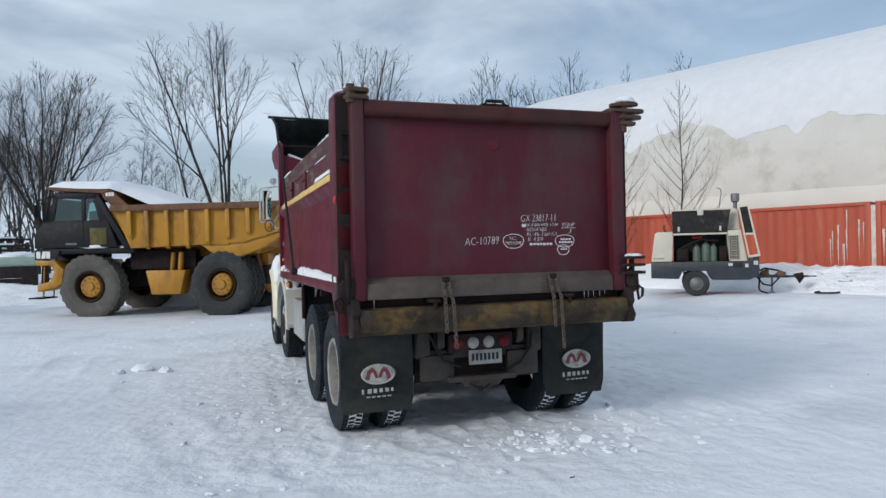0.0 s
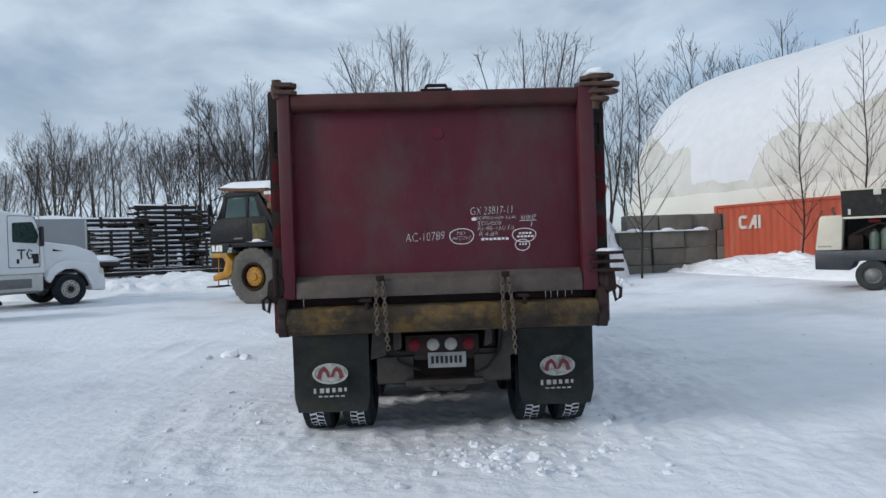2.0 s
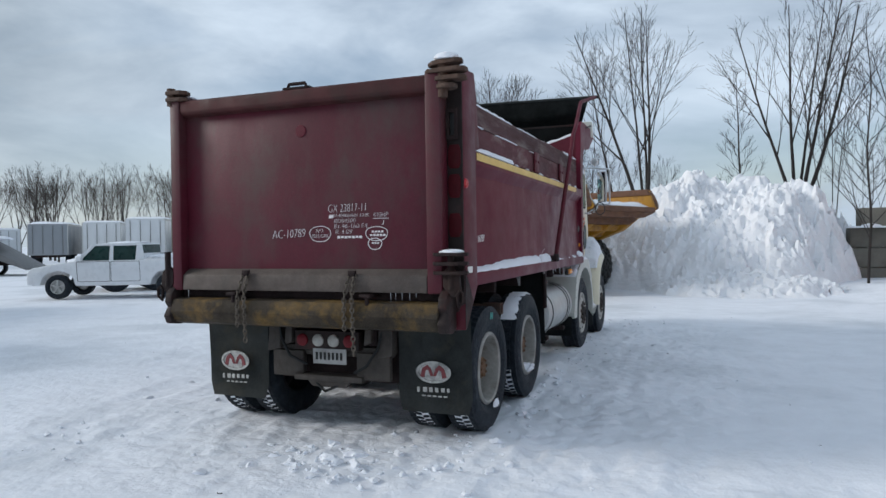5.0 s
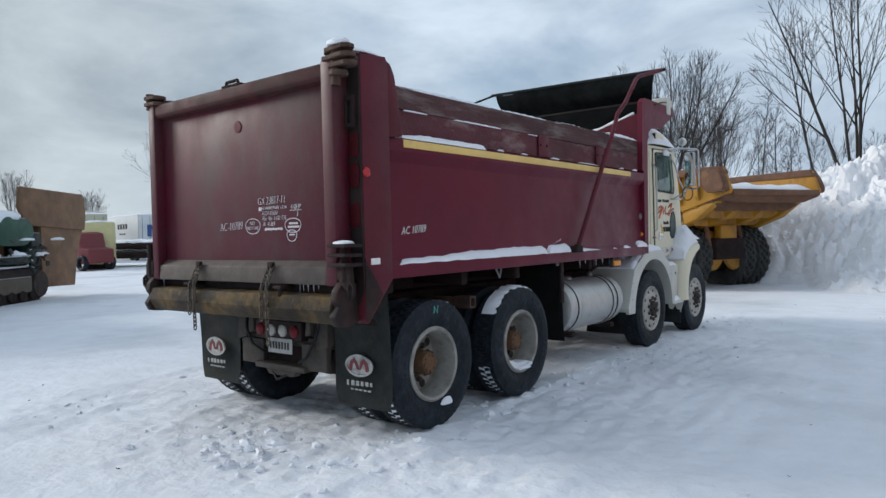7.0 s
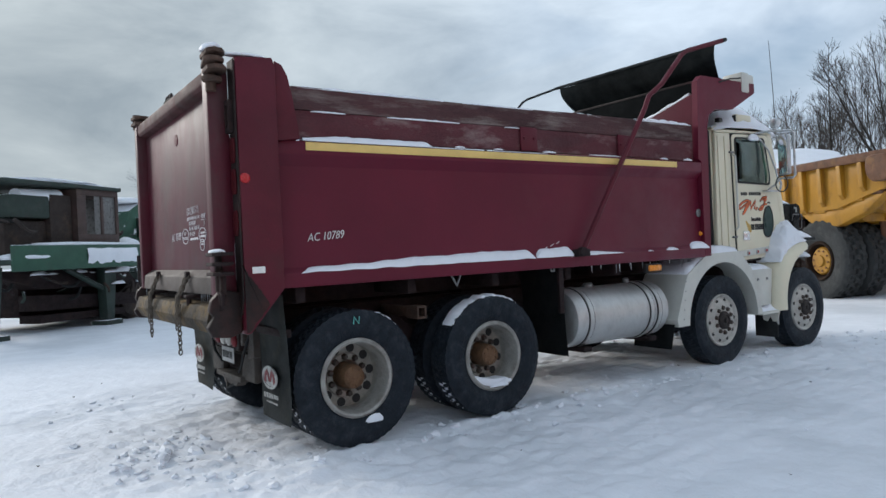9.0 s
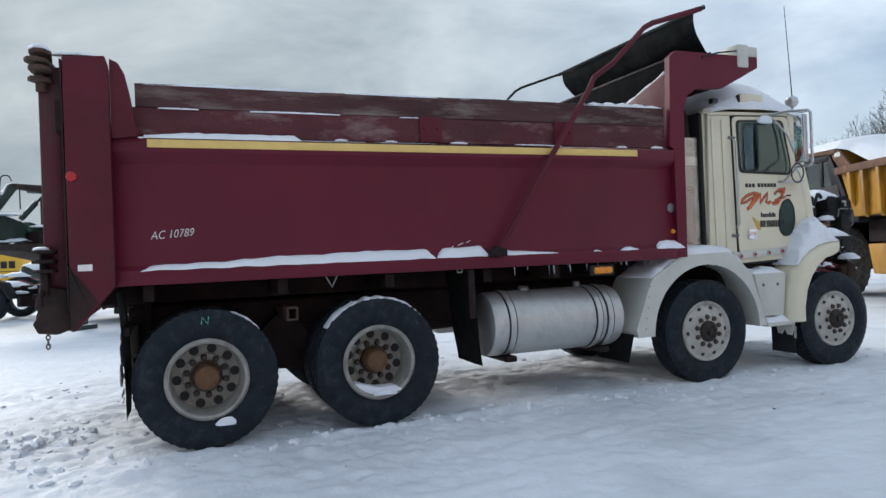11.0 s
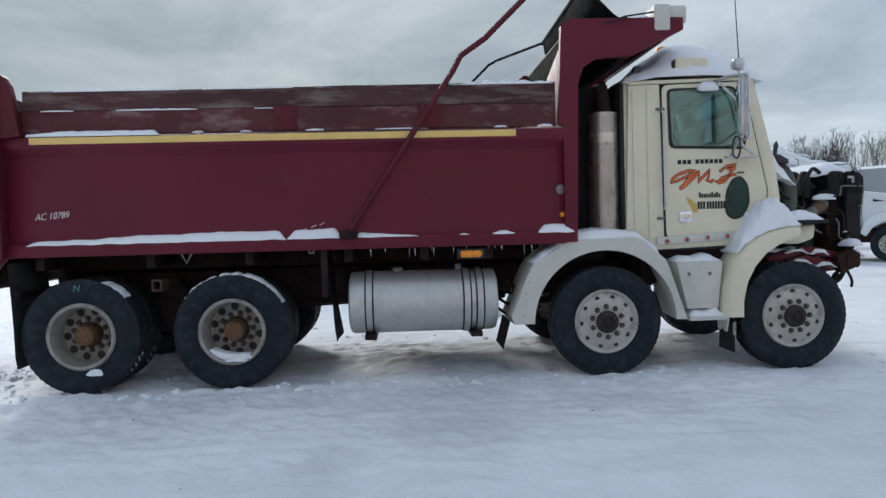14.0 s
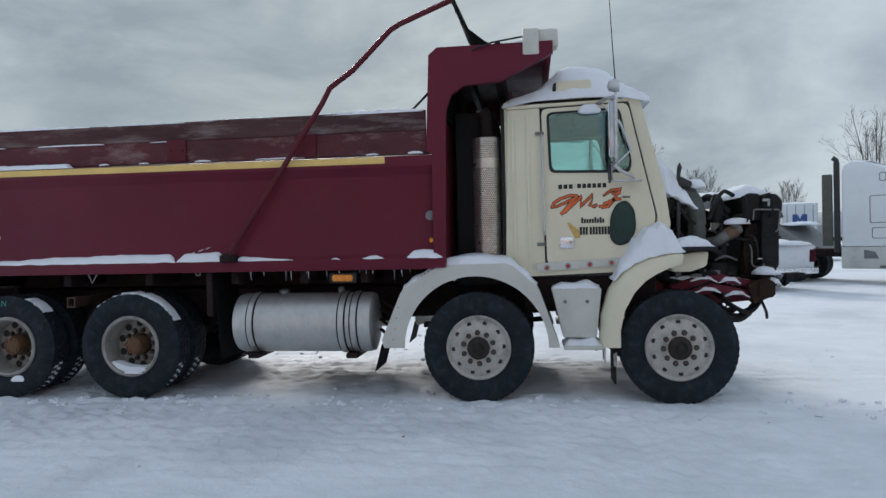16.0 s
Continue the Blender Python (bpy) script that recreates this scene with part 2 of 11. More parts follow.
M_BLACKP = mat("black_paint", (0.02, 0.02, 0.022), 0.4, var=0.2, scale=5, bump=0.05, dirt=(0.06, 0.06, 0.06), amount=0.25)
M_SEAT = mat("dark_cab_trim", (0.05, 0.05, 0.055), 0.8, var=0.2, scale=6, bump=0.1, spec=0.18)
M_GLASS = glass("teal_cab_glass", (0.77, 0.955, 0.94), 0.93, 0.04, (0.75, 0.93, 0.92))
M_DGLASS = mat("dark_green_glass", (0.02, 0.045, 0.04), 0.3, var=0.3, scale=3, bump=0.0, spec=0.25)
M_MIRROR = mat("mirror", (0.85, 0.87, 0.9), 0.03, metal=1.0, var=0.02, scale=3, bump=0.0)


def snow_material(name, tint=(0.84, 0.865, 0.91), ice=False, grain=14.0, bump=0.35):
    m = bpy.data.materials.new(name)
    m.use_nodes = True
    t = m.node_tree
    b = t.nodes["Principled BSDF"]
    co = t.nodes.new("ShaderNodeTexCoord")

    def noisy(s, detail, lo, hi):
        n = t.nodes.new("ShaderNodeTexNoise")
        n.inputs["Scale"].default_value, n.inputs["Detail"].default_value, n.inputs["Roughness"].default_value = s, detail, 0.62
        r = t.nodes.new("ShaderNodeMapRange")
        r.inputs[1].default_value, r.inputs[2].default_value = lo, hi
        t.links.new(co.outputs["Object"], n.inputs["Vector"])
        t.links.new(n.outputs[0], r.inputs[0])
        return r.outputs[0]

    def mix(a, c, fac):
        n = t.nodes.new("ShaderNodeMix")
        n.data_type = "RGBA"
        for sock, v in ((6, a), (7, c), (0, fac)):
            if hasattr(v, "links"):
                t.links.new(v, n.inputs[sock])
            else:
                n.inputs[sock].default_value = v
        return n.outputs[2]

    col = mix((*[v * 0.93 for v in tint], 1), (*tint, 1), noisy(2.2, 6, 0.35, 0.65))
    b.inputs["Roughness"].default_value = 0.6
    b.inputs["Specular IOR Level"].default_value = 0.3
    if ice:
        b.inputs["Specular IOR Level"].default_value = 0.12
        f = noisy(0.33, 7, 0.5, 0.64)
        col = mix(col, (0.66, 0.69, 0.73, 1), f)
        g = noisy(1.7, 8, 0.66, 0.76)
        gm = t.nodes.new("ShaderNodeMath")
        gm.operation = "MULTIPLY"
        gm.inputs[1].default_value = 0.2
        t.links.new(g, gm.inputs[0])
        col = mix(col, (0.42, 0.43, 0.45, 1), gm.outputs[0])
        r = t.nodes.new("ShaderNodeMapRange")
        r.inputs[3].default_value, r.inputs[4].default_value = 0.65, 0.5
        t.links.new(f, r.inputs[0])
        t.links.new(r.outputs[0], b.inputs["Roughness"])
    t.links.new(col, b.inputs["Base Color"])
    bp = t.nodes.new("ShaderNodeBump")
    bp.inputs["Strength"].default_value, bp.inputs["Distance"].default_value = bump, 0.05
    ad = t.nodes.new("ShaderNodeMath")
    ad.operation = "ADD"
    t.links.new(noisy(grain, 6, 0.2, 0.8), ad.inputs[0])
    t.links.new(noisy(grain / 6, 5, 0.2, 0.8), ad.inputs[1])
    t.links.new(ad.outputs[0], bp.inputs["Height"])
    t.links.new(bp.outputs[0], b.inputs["Normal"])
    return m


M_SNOW = snow_material("fresh_snow")
M_GROUND = snow_material("packed_snow", ice=True, grain=9.0, bump=0.34)
M_PILE = snow_material("ploughed_snow", (0.90, 0.91, 0.935), grain=7.0, bump=0.7)


# ---- mesh helpers ----
def add(bm, verts, faces):
    vs = [bm.verts.new(v) for v in verts]
    for f in faces:
        try:
            bm.faces.new([vs[i] for i in f])
        except ValueError:
            pass
    return vs


def box(bm, x0, x1, y0, y1, z0, z1, bev=0.012, m=None):
    """A box with bevelled edges."""
    t = bmesh.new()
    v = [t.verts.new((x, y, z)) for z in (z0, z1) for y in (y0, y1) for x in (x0, x1)]
    for f in ((0, 2, 3, 1), (4, 5, 7, 6), (0, 1, 5, 4), (1, 3, 7, 5), (3, 2, 6, 7), (2, 0, 4, 6)):
        t.faces.new([v[i] for i in f])
    bev = min(bev, 0.45 * min(abs(x1 - x0), abs(y1 - y0), abs(z1 - z0)))
    if bev > 0.0005:
        bmesh.ops.bevel(t, geom=t.edges[:], offset=bev, segments=2, profile=0.5, affect="EDGES")
    merge(bm, t, m)


def merge(bm, t, m=None):
    t.verts.index_update()
    vs = [bm.verts.new(m @ v.co if m else v.co) for v in t.verts]
    for f in t.faces:
        try:
            bm.faces.new([vs[v.index] for v in f.verts])
        except ValueError:
            pass
    t.free()


def prism(bm, pts, axis, a0, a1, bev=0.0, m=None):
    """A polygon drawn in the two axes other than axis, drawn out from a0 to a1."""
    t = bmesh.new()
    place = {"x": lambda a, p: (a, p[0], p[1]), "y": lambda a, p: (p[0], a, p[1]), "z": lambda a, p: (p[0], p[1], a)}[axis]
    lo = [t.verts.new(place(a0, p)) for p in pts]
    hi = [t.verts.new(place(a1, p)) for p in pts]
    n = len(pts)
    t.faces.new(lo[::-1])
    t.faces.new(hi)
    for i in range(n):
        t.faces.new((lo[i], lo[(i + 1) % n], hi[(i + 1) % n], hi[i]))
    bmesh.ops.recalc_face_normals(t, faces=t.faces[:])
    if bev:
        bmesh.ops.bevel(t, geom=t.edges[:], offset=bev, segments=2, profile=0.5, affect="EDGES")
    merge(bm, t, m)


def ring_plate(bm, outer, inner, axis, a0, a1):
    """A plate with an opening: as many points outside as inside."""
    place = {"x": lambda a, p: (a, p[0], p[1]), "y": lambda a, p: (p[0], a, p[1]), "z": lambda a, p: (p[0], p[1], a)}[axis]
    n = len(outer)
    t = bmesh.new()
    q = [[t.verts.new(place(a, p)) for p in ring] for a in (a0, a1) for ring in (outer, inner)]
    for i in range(n):
        j = (i + 1) % n
        t.faces.new((q[0][i], q[0][j], q[1][j], q[1][i]))
        t.faces.new((q[2][i], q[3][i], q[3][j], q[2][j]))
        t.faces.new((q[0][i], q[2][i], q[2][j], q[0][j]))
        t.faces.new((q[1][i], q[1][j], q[3][j], q[3][i]))
    bmesh.ops.recalc_face_normals(t, faces=t.faces[:])
    merge(bm, t)


def axes(axis):
    return {"x": Matrix(((0, 0, 1, 0), (1, 0, 0, 0), (0, 1, 0, 0), (0, 0, 0, 1))), "y": Matrix(((1, 0, 0, 0), (0, 0, 1, 0), (0, -1, 0, 0), (0, 0, 0, 1))), "z": Matrix.Identity(4)}[axis]


def lathe(bm, profile, axis, c, seg=32, close=False, m=None):
    """Turns (radius, height) pairs round an axis through c."""
    t = bmesh.new()
    rot = Matrix.Translation(c) @ axes(axis)
    rings = []
    for r, h in profile:
        if r < 1e-5:
            rings.append([t.verts.new(rot @ Vector((0, 0, h)))])
        else:
            rings.append([t.verts.new(rot @ Vector((r * math.cos(2 * math.pi * k / seg), r * math.sin(2 * math.pi * k / seg), h))) for k in range(seg)])
    pairs = list(zip(rings, rings[1:])) + ([(rings[-1], rings[0])] if close else [])
    for a, b in pairs:
        for k in range(seg):
            j = (k + 1) % seg
            f = [a[k % len(a)], a[j % len(a)], b[j % len(b)], b[k % len(b)]]
            f = list(dict.fromkeys(f))
            if len(f) > 2:
                t.faces.new(f)
    bmesh.ops.recalc_face_normals(t, faces=t.faces[:])
    merge(bm, t, m)


def cyl(bm, p0, p1, r, seg=16, r1=None):
    tube(bm, [p0, p1], r, seg, r1)


def tube(bm, pts, r, seg=8, r1=None, closed=False):
    """A round bar along a line of points."""
    pts = [Vector(p) for p in pts]
    n = len(pts)
    rings, up = [], None
    for i, p in enumerate(pts):
        a = pts[(i - 1) % n] if closed else pts[max(i - 1, 0)]
        b = pts[(i + 1) % n] if closed else pts[min(i + 1, n - 1)]
        d = (b - a).normalized()
        if up is None:
            up = d.orthogonal().normalized()
        up = (up - d * up.dot(d)).normalized()
        side = d.cross(up)
        rr = r + ((r1 if r1 is not None else r) - r) * i / max(1, n - 1)
        rings.append([bm.verts.new(p + rr * (math.cos(2 * math.pi * k / seg) * up + math.sin(2 * math.pi * k / seg) * side)) for k in range(seg)])
    pairs = list(zip(rings, rings[1:])) + ([(rings[-1], rings[0])] if closed else [])
    for a, b in pairs:
        for k in range(seg):
            j = (k + 1) % seg
            bm.faces.new((a[k], a[j], b[j], b[k]))
    if not closed:
        bm.faces.new(rings[0][::-1])
        bm.faces.new(rings[-1])


def blob(bm, c, rx, ry, rz, seed=0, rough=0.18, flat=0.25, sub=3):
    """A lump of snow: rounded above, flat beneath."""
    t = bmesh.new()
    bmesh.ops.create_icosphere(t, subdivisions=sub, radius=1.0)
    for v in t.verts:
        k = 1 + rough * noise.noise(v.co * 1.7 + Vector((seed * 3.1, seed, -seed))) + 0.5 * rough * noise.noise(v.co * 4.1 + Vector((seed, 7, 2)))
        v.co *= k
        if v.co.z < -flat:
            v.co.z = -flat
        v.co = Vector((c[0] + v.co.x * rx, c[1] + v.co.y * ry, c[2] + (v.co.z + flat) * rz))
    merge(bm, t)


def part(name, bm, material, parent=None, label="", sharp=32):
    """Links a bmesh as one mesh object under a thing or a part."""
    me = bpy.data.meshes.new(name)
    bm.normal_update()
    bm.to_mesh(me)
    bm.free()
    me.polygons.foreach_set("use_smooth", [True] * len(me.polygons))
    me.set_sharp_from_angle(angle=radians(sharp))
    me.materials.append(material)
    ob = new(name, me)
    ob.parent = parent
    return tagged(ob, label) if label else ob


def share(name, me, parent, m=None):
    ob = new(name, me)
    ob.parent = parent
    if m is not None:
        ob.matrix_basis = m
    return ob


def thing(name, m, label, category, group="", kind=""):
    ob = new(name)
    ob.empty_display_size = 0.2
    ob.matrix_basis = m
    return tagged(ob, label, category, group, kind)


def ground_z(x, y):
    """Height of the packed snow yard."""
    z = -0.025 - 0.02 * min(1, max(0, (y - 6) / 6))
    z += 0.03 * noise.noise(Vector((x * 0.25, y * 0.25, 0.0)))
    z += 0.14 * min(1, max(0, (x - 6) / 6))
    k = min(1, max(0, (x * 0.947 + y * 0.32 - 13.8) / 2.2))
    z += 0.2 * k * k * (3 - 2 * k)
    return z


# ---- the yard: one sheet of packed snow to the horizon ----
def ground_surface(x, y):
    z = ground_z(x, y)
    d = math.hypot(x - 3, y - 5)
    if d < 26:
        f = max(0.0, 1 - d / 26)
        z += f * 0.018 * noise.noise(Vector((x * 0.7, y * 0.7, 3)))
        z += f * 0.006 * noise.noise(Vector((x * 3.1, y * 3.1, 5)))
        rough = max(0.0, noise.noise(Vector((x * 0.45 + 9, y * 0.45, 1))) + 0.25)
        z += f * 0.024 * rough * max(0, noise.noise(Vector((x * 6.5, y * 6.5, 9))))
        # churned snow behind and along the truck
        churn = math.exp(-((x - 2.5) / 1.9) ** 2 - ((y - 5.1) / 0.8) ** 2) + 0.8 * math.exp(-((x - 0.2) / 0.8) ** 2 - ((y - 6.0) / 3.0) ** 2) + 0.7 * math.exp(-((x - 3.5) / 0.5) ** 2 - ((y - 9.0) / 4.5) ** 2)
        z += 0.028 * churn * max(-0.2, noise.noise(Vector((x * 4.2, y * 4.2, 12)))) + 0.012 * churn * noise.noise(Vector((x * 11, y * 11, 2)))
        # long ridges and hollows left by wheels under and beside the truck
        band = math.exp(-((x - 3.2) / 2.6) ** 4 - ((y - 9.5) / 5.2) ** 6)
        if band > 0.02:
            long_ = noise.noise(Vector((x * 2.6 + 0.4 * noise.noise(Vector((x, y * 0.7, 1))), y * 0.55, 41)))
            z += band * (0.030 * max(-0.25, long_) + 0.022 * noise.noise(Vector((x * 6.5, y * 0.4, 47))) + 0.022 * max(-0.12, noise.noise(Vector((x * 6.5, y * 2.0, 43)))) + 0.03 * noise.noise(Vector((x * 12, y * 9, 44))))
        # trampled crust: small hollows and crumbs
        tr = 0.15 + max(0.0, 0.1 + noise.noise(Vector((x * 0.33 + 3, y * 0.33, 8))))
        z += (0.45 + 0.55 * math.exp(-((x - 2.6) / 2.0) ** 4)) * f * tr * (0.012 * noise.noise(Vector((x * 5.2, y * 5.2, 21))) + 0.016 * max(0, noise.noise(Vector((x * 9.5, y * 9.5, 22)))) - 0.03 * max(0, noise.noise(Vector((x * 3.3, y * 3.3, 31))) - 0.25))
        # pressed wheel tracks with tread marks
        for tx, slope, bend, y0, y1 in ((1.3, -0.16, 0.0, 1.5, 5.4), (3.2, 0.05, 0.0, 1.5, 5.4), (0.1, -0.35, 0.03, 3.0, 12.0), (-0.9, -0.38, 0.03, 4.0, 14.0), (5.0, 0.12, 0.02, 2, 14), (6.6, 0.12, 0.02, 3, 16)):
            if y0 < y < y1:
                u = x - (tx + slope * (y - 5.0) + bend * (y - 5.0) ** 2 + 0.12 * noise.noise(Vector((y * 0.5, tx, 0))))
                if abs(u) < 0.5:
                    e = min(1, (y - y0) / 2, (y1 - y) / 2) * max(0.0, min(1.0, 0.5 + 1.4 * noise.noise(Vector((y * 0.7, tx * 3, 4)))))
                    z -= e * 0.014 * math.exp(-(u / 0.2) ** 4)
                    z += e * 0.010 * math.exp(-((abs(u) - 0.32) / 0.08) ** 2)
                    if abs(u) < 0.25:
                        z += e * 0.008 * math.sin(y * 62 + 4 * abs(u) * 12) * max(0, noise.noise(Vector((x * 0.6, y * 0.6, tx))) + 0.3)
    if d > 25:
        z += 0.35 * max(0, noise.noise(Vector((x * 0.06, y * 0.06, 4)))) * min(1, (d - 25) / 30)
    return z


def spread(lo, hi, a, b, step):
    """Coordinates: fine between a and b, growing outwards to lo and hi."""
    mid = list(np.arange(a, b + 1e-6, step))
    up, s_, v = [], step, mid[-1]
    while v < hi:
        s_ *= 1.13
        v += s_
        up.append(v)
    dn, s_, v = [], step, mid[0]
    while v > lo:
        s_ *= 1.13
        v -= s_
        dn.append(v)
    return dn[::-1] + mid + up


gx = spread(-1500, 1500, -3.0, 9.0, 0.04)
gy = spread(-1500, 1500, 0.5, 13.5, 0.04)
verts = [(x, y, ground_surface(x, y)) for y in gy for x in gx]
nx, ny = len(gx), len(gy)
faces = [(j * nx + i, j * nx + i + 1, (j + 1) * nx + i + 1, (j + 1) * nx + i) for j in range(ny - 1) for i in range(nx - 1)]
me = bpy.data.meshes.new("ground")
me.from_pydata(verts, [], faces)
me.polygons.foreach_set("use_smooth", [True] * len(me.polygons))
me.materials.append(M_GROUND)
tagged(new("ground", me), "packed icy snow yard with ruts and broken crust", "ground", kind="structure")


# ---- the dump truck ----
def tyre_mesh(r, w, rim, lugs, rows=4, deep=0.018):
    """A tyre on the x axis: one closed skin with tread blocks raised from its grooves."""
    bm = bmesh.new()
    h = w / 2
    side = [(rim, -0.72), (rim + 0.015, -0.80), (rim + 0.35 * (r - rim), -0.98), (rim + 0.42 * (r - rim), -1.0), (rim + 0.55 * (r - rim), -0.985), (rim + 0.60 * (r - rim), -1.0), (r * 0.88, -0.97), (r * 0.93, -0.91)]
    tread = []
    for row in range(rows):
        x0 = -0.84 + 1.68 * row / rows
        for f in (0.04, 0.10, 0.90, 0.96):
            tread.append((None, x0 + 1.68 / rows * f, row, 0.06 < f < 0.94))
    prof = [(p[0], p[1], -1, False) for p in side] + tread + [(p[0], -p[1], -1, False) for p in side[::-1]]
    seg = lugs * 4
    rings = []
    for k in range(seg):
        ring = []
        for rr, x, row, high in prof:
            sk = 0.0
            if rr is None:
                ph = (k // 2 + row % 2) % 2
                edge = 0.012 if row in (0, rows - 1) and abs(x) > 0.8 else 0.0
                rr = (r if high and ph == 0 else r - deep * (0.5 if row in (0, rows - 1) else 1.0)) - edge
                sk = 0.02 * (x - (-0.84 + 1.68 * (row + 0.5) / rows)) * (1 if row % 2 else -1) * 3
            a = 2 * math.pi * (k + (0.3 if k % 2 else 0.0)) / seg + sk
            ring.append(bm.verts.new((x * h, rr * math.cos(a), rr * math.sin(a))))
        rings.append(ring)
    n = len(prof)
    for k in range(seg):
        a, b = rings[k], rings[(k + 1) % seg]
        for j in range(n):
            bm.faces.new((a[j], a[(j + 1) % n], b[(j + 1) % n], b[j]))
    bmesh.ops.recalc_face_normals(bm, faces=bm.faces[:])
    return bm


def drift(name, prof, x0, x1, parent, label="", seed=0, n=14, power=2.6, step=5):
    """A smooth drift of snow along y: rows of (y, base, height) between x0 and x1, round across."""
    ys, zs, hs = [p[0] for p in prof], [p[1] for p in prof], [p[2] for p in prof]
    m = (len(prof) - 1) * step
    vs = []
    for j in range(m + 1):
        q = ys[0] + (ys[-1] - ys[0]) * j / m
        k = min(len(ys) - 2, max(i for i in range(len(ys)) if ys[i] <= q + 1e-6))
        f = (q - ys[k]) / (ys[k + 1] - ys[k])
        f = f * f * (3 - 2 * f)
        base, h = zs[k] + (zs[k + 1] - zs[k]) * f, hs[k] + (hs[k + 1] - hs[k]) * f
        for i in range(n + 1):
            u = 2 * i / n - 1
            e = max(0.0, 1 - abs(u) ** power) ** (1 / 2.0)
            w = 1 + 0.16 * noise.noise(Vector((u * 1.4 + seed, q * 5, seed))) + 0.06 * noise.noise(Vector((u * 4 + seed, q * 13, seed)))
            w += 0.10 * noise.noise(Vector((u * 7 + seed, q * 24, seed + 3)))
            rag = u * (0.012 * noise.noise(Vector((q * 17, seed, u))) + 0.010 * noise.noise(Vector((q * 41, seed, u)))) if abs(u) > 0.8 else 0.0
            vs.append((x0 + (x1 - x0) * (u + 1) / 2 + rag * (1 if x1 > x0 else -1), q + 0.02 * noise.noise(Vector((u * 5, q * 9, seed))), base + h * e * w - 0.004))
        vs += [(x1, q, base - 0.012), (x0, q, base - 0.012)]
    c = n + 3
    fs = [(j * c + i, j * c + (i + 1) % c, (j + 1) * c + (i + 1) % c, (j + 1) * c + i) for j in range(m) for i in range(c)]
    fs += [tuple(range(c)), tuple(m * c + i for i in range(c))[::-1]]
    bm = bmesh.new()
    add(bm, vs, fs)
    bmesh.ops.recalc_face_normals(bm, faces=bm.faces[:])
    return part(name, bm, M_SNOW, parent, label, 85)


truck = thing("dump_truck", pose(2.24, 5.2, 0), "burgundy dump truck with cream cab, hood missing, parked on snow", "dump truck")

# tailgate with frame bars
bm = bmesh.new()
box(bm, -1.12, 1.09, 0.03, 0.09, 1.19, 2.71, 0.01)
gate = part("tailgate", bm, M_GATE, truck, "worn burgundy steel tailgate streaked with grey dirt")
bm = bmesh.new()
prism(bm, [(0.03, 2.60), (-0.03, 2.615), (-0.045, 2.64), (-0.045, 2.72), (-0.02, 2.735), (0.10, 2.735), (0.10, 2.60)], "x", -1.10, 1.07, 0.006)
part("top_bar", bm, M_BAR, gate)
bm = bmesh.new()
prism(bm, [(0.03, 1.36), (-0.04, 1.31), (-0.05, 1.19), (0.10, 1.19), (0.10, 1.36)], "x", -1.103, 1.065, 0.006)
part("bottom_bar", bm, M_BARG, gate, "scraped grey-brown bottom bar")
for x0, x1 in ((-1.20, -1.105), (1.07, 1.185)):
    bm = bmesh.new()
    box(bm, x0, x1, -0.055, 0.09, 1.185, 2.74, 0.012)
    part("side_bar", bm, M_GATE, gate)
bm = bmesh.new()
tube(bm, [(-0.09, -0.01, 2.73), (-0.07, -0.01, 2.775), (0.07, -0.01, 2.775), (0.09, -0.01, 2.73)], 0.014, 8)
box(bm, -0.12, 0.12, -0.03, 0.03, 2.733, 2.75, 0.004)
part("lifting_eye", bm, M_CHASSIS, gate)
bm = bmesh.new()
lathe(bm, [(0, -0.008), (0.045, -0.006), (0.05, 0.002)], "y", (0.0, 0.03, 2.42), 16)
part("patch", bm, M_POST, gate)

M_DIML = mat("dull_clear_lens", (0.36, 0.35, 0.32), 0.3, var=0.15, scale=20, bump=0.05)
M_TAILL = mat("dull_red_lens", (0.055, 0.005, 0.008), 0.6, var=0.2, scale=20, bump=0.05, spec=0.12, dirt=(0.04, 0.015, 0.015), amount=0.3, dscale=8)
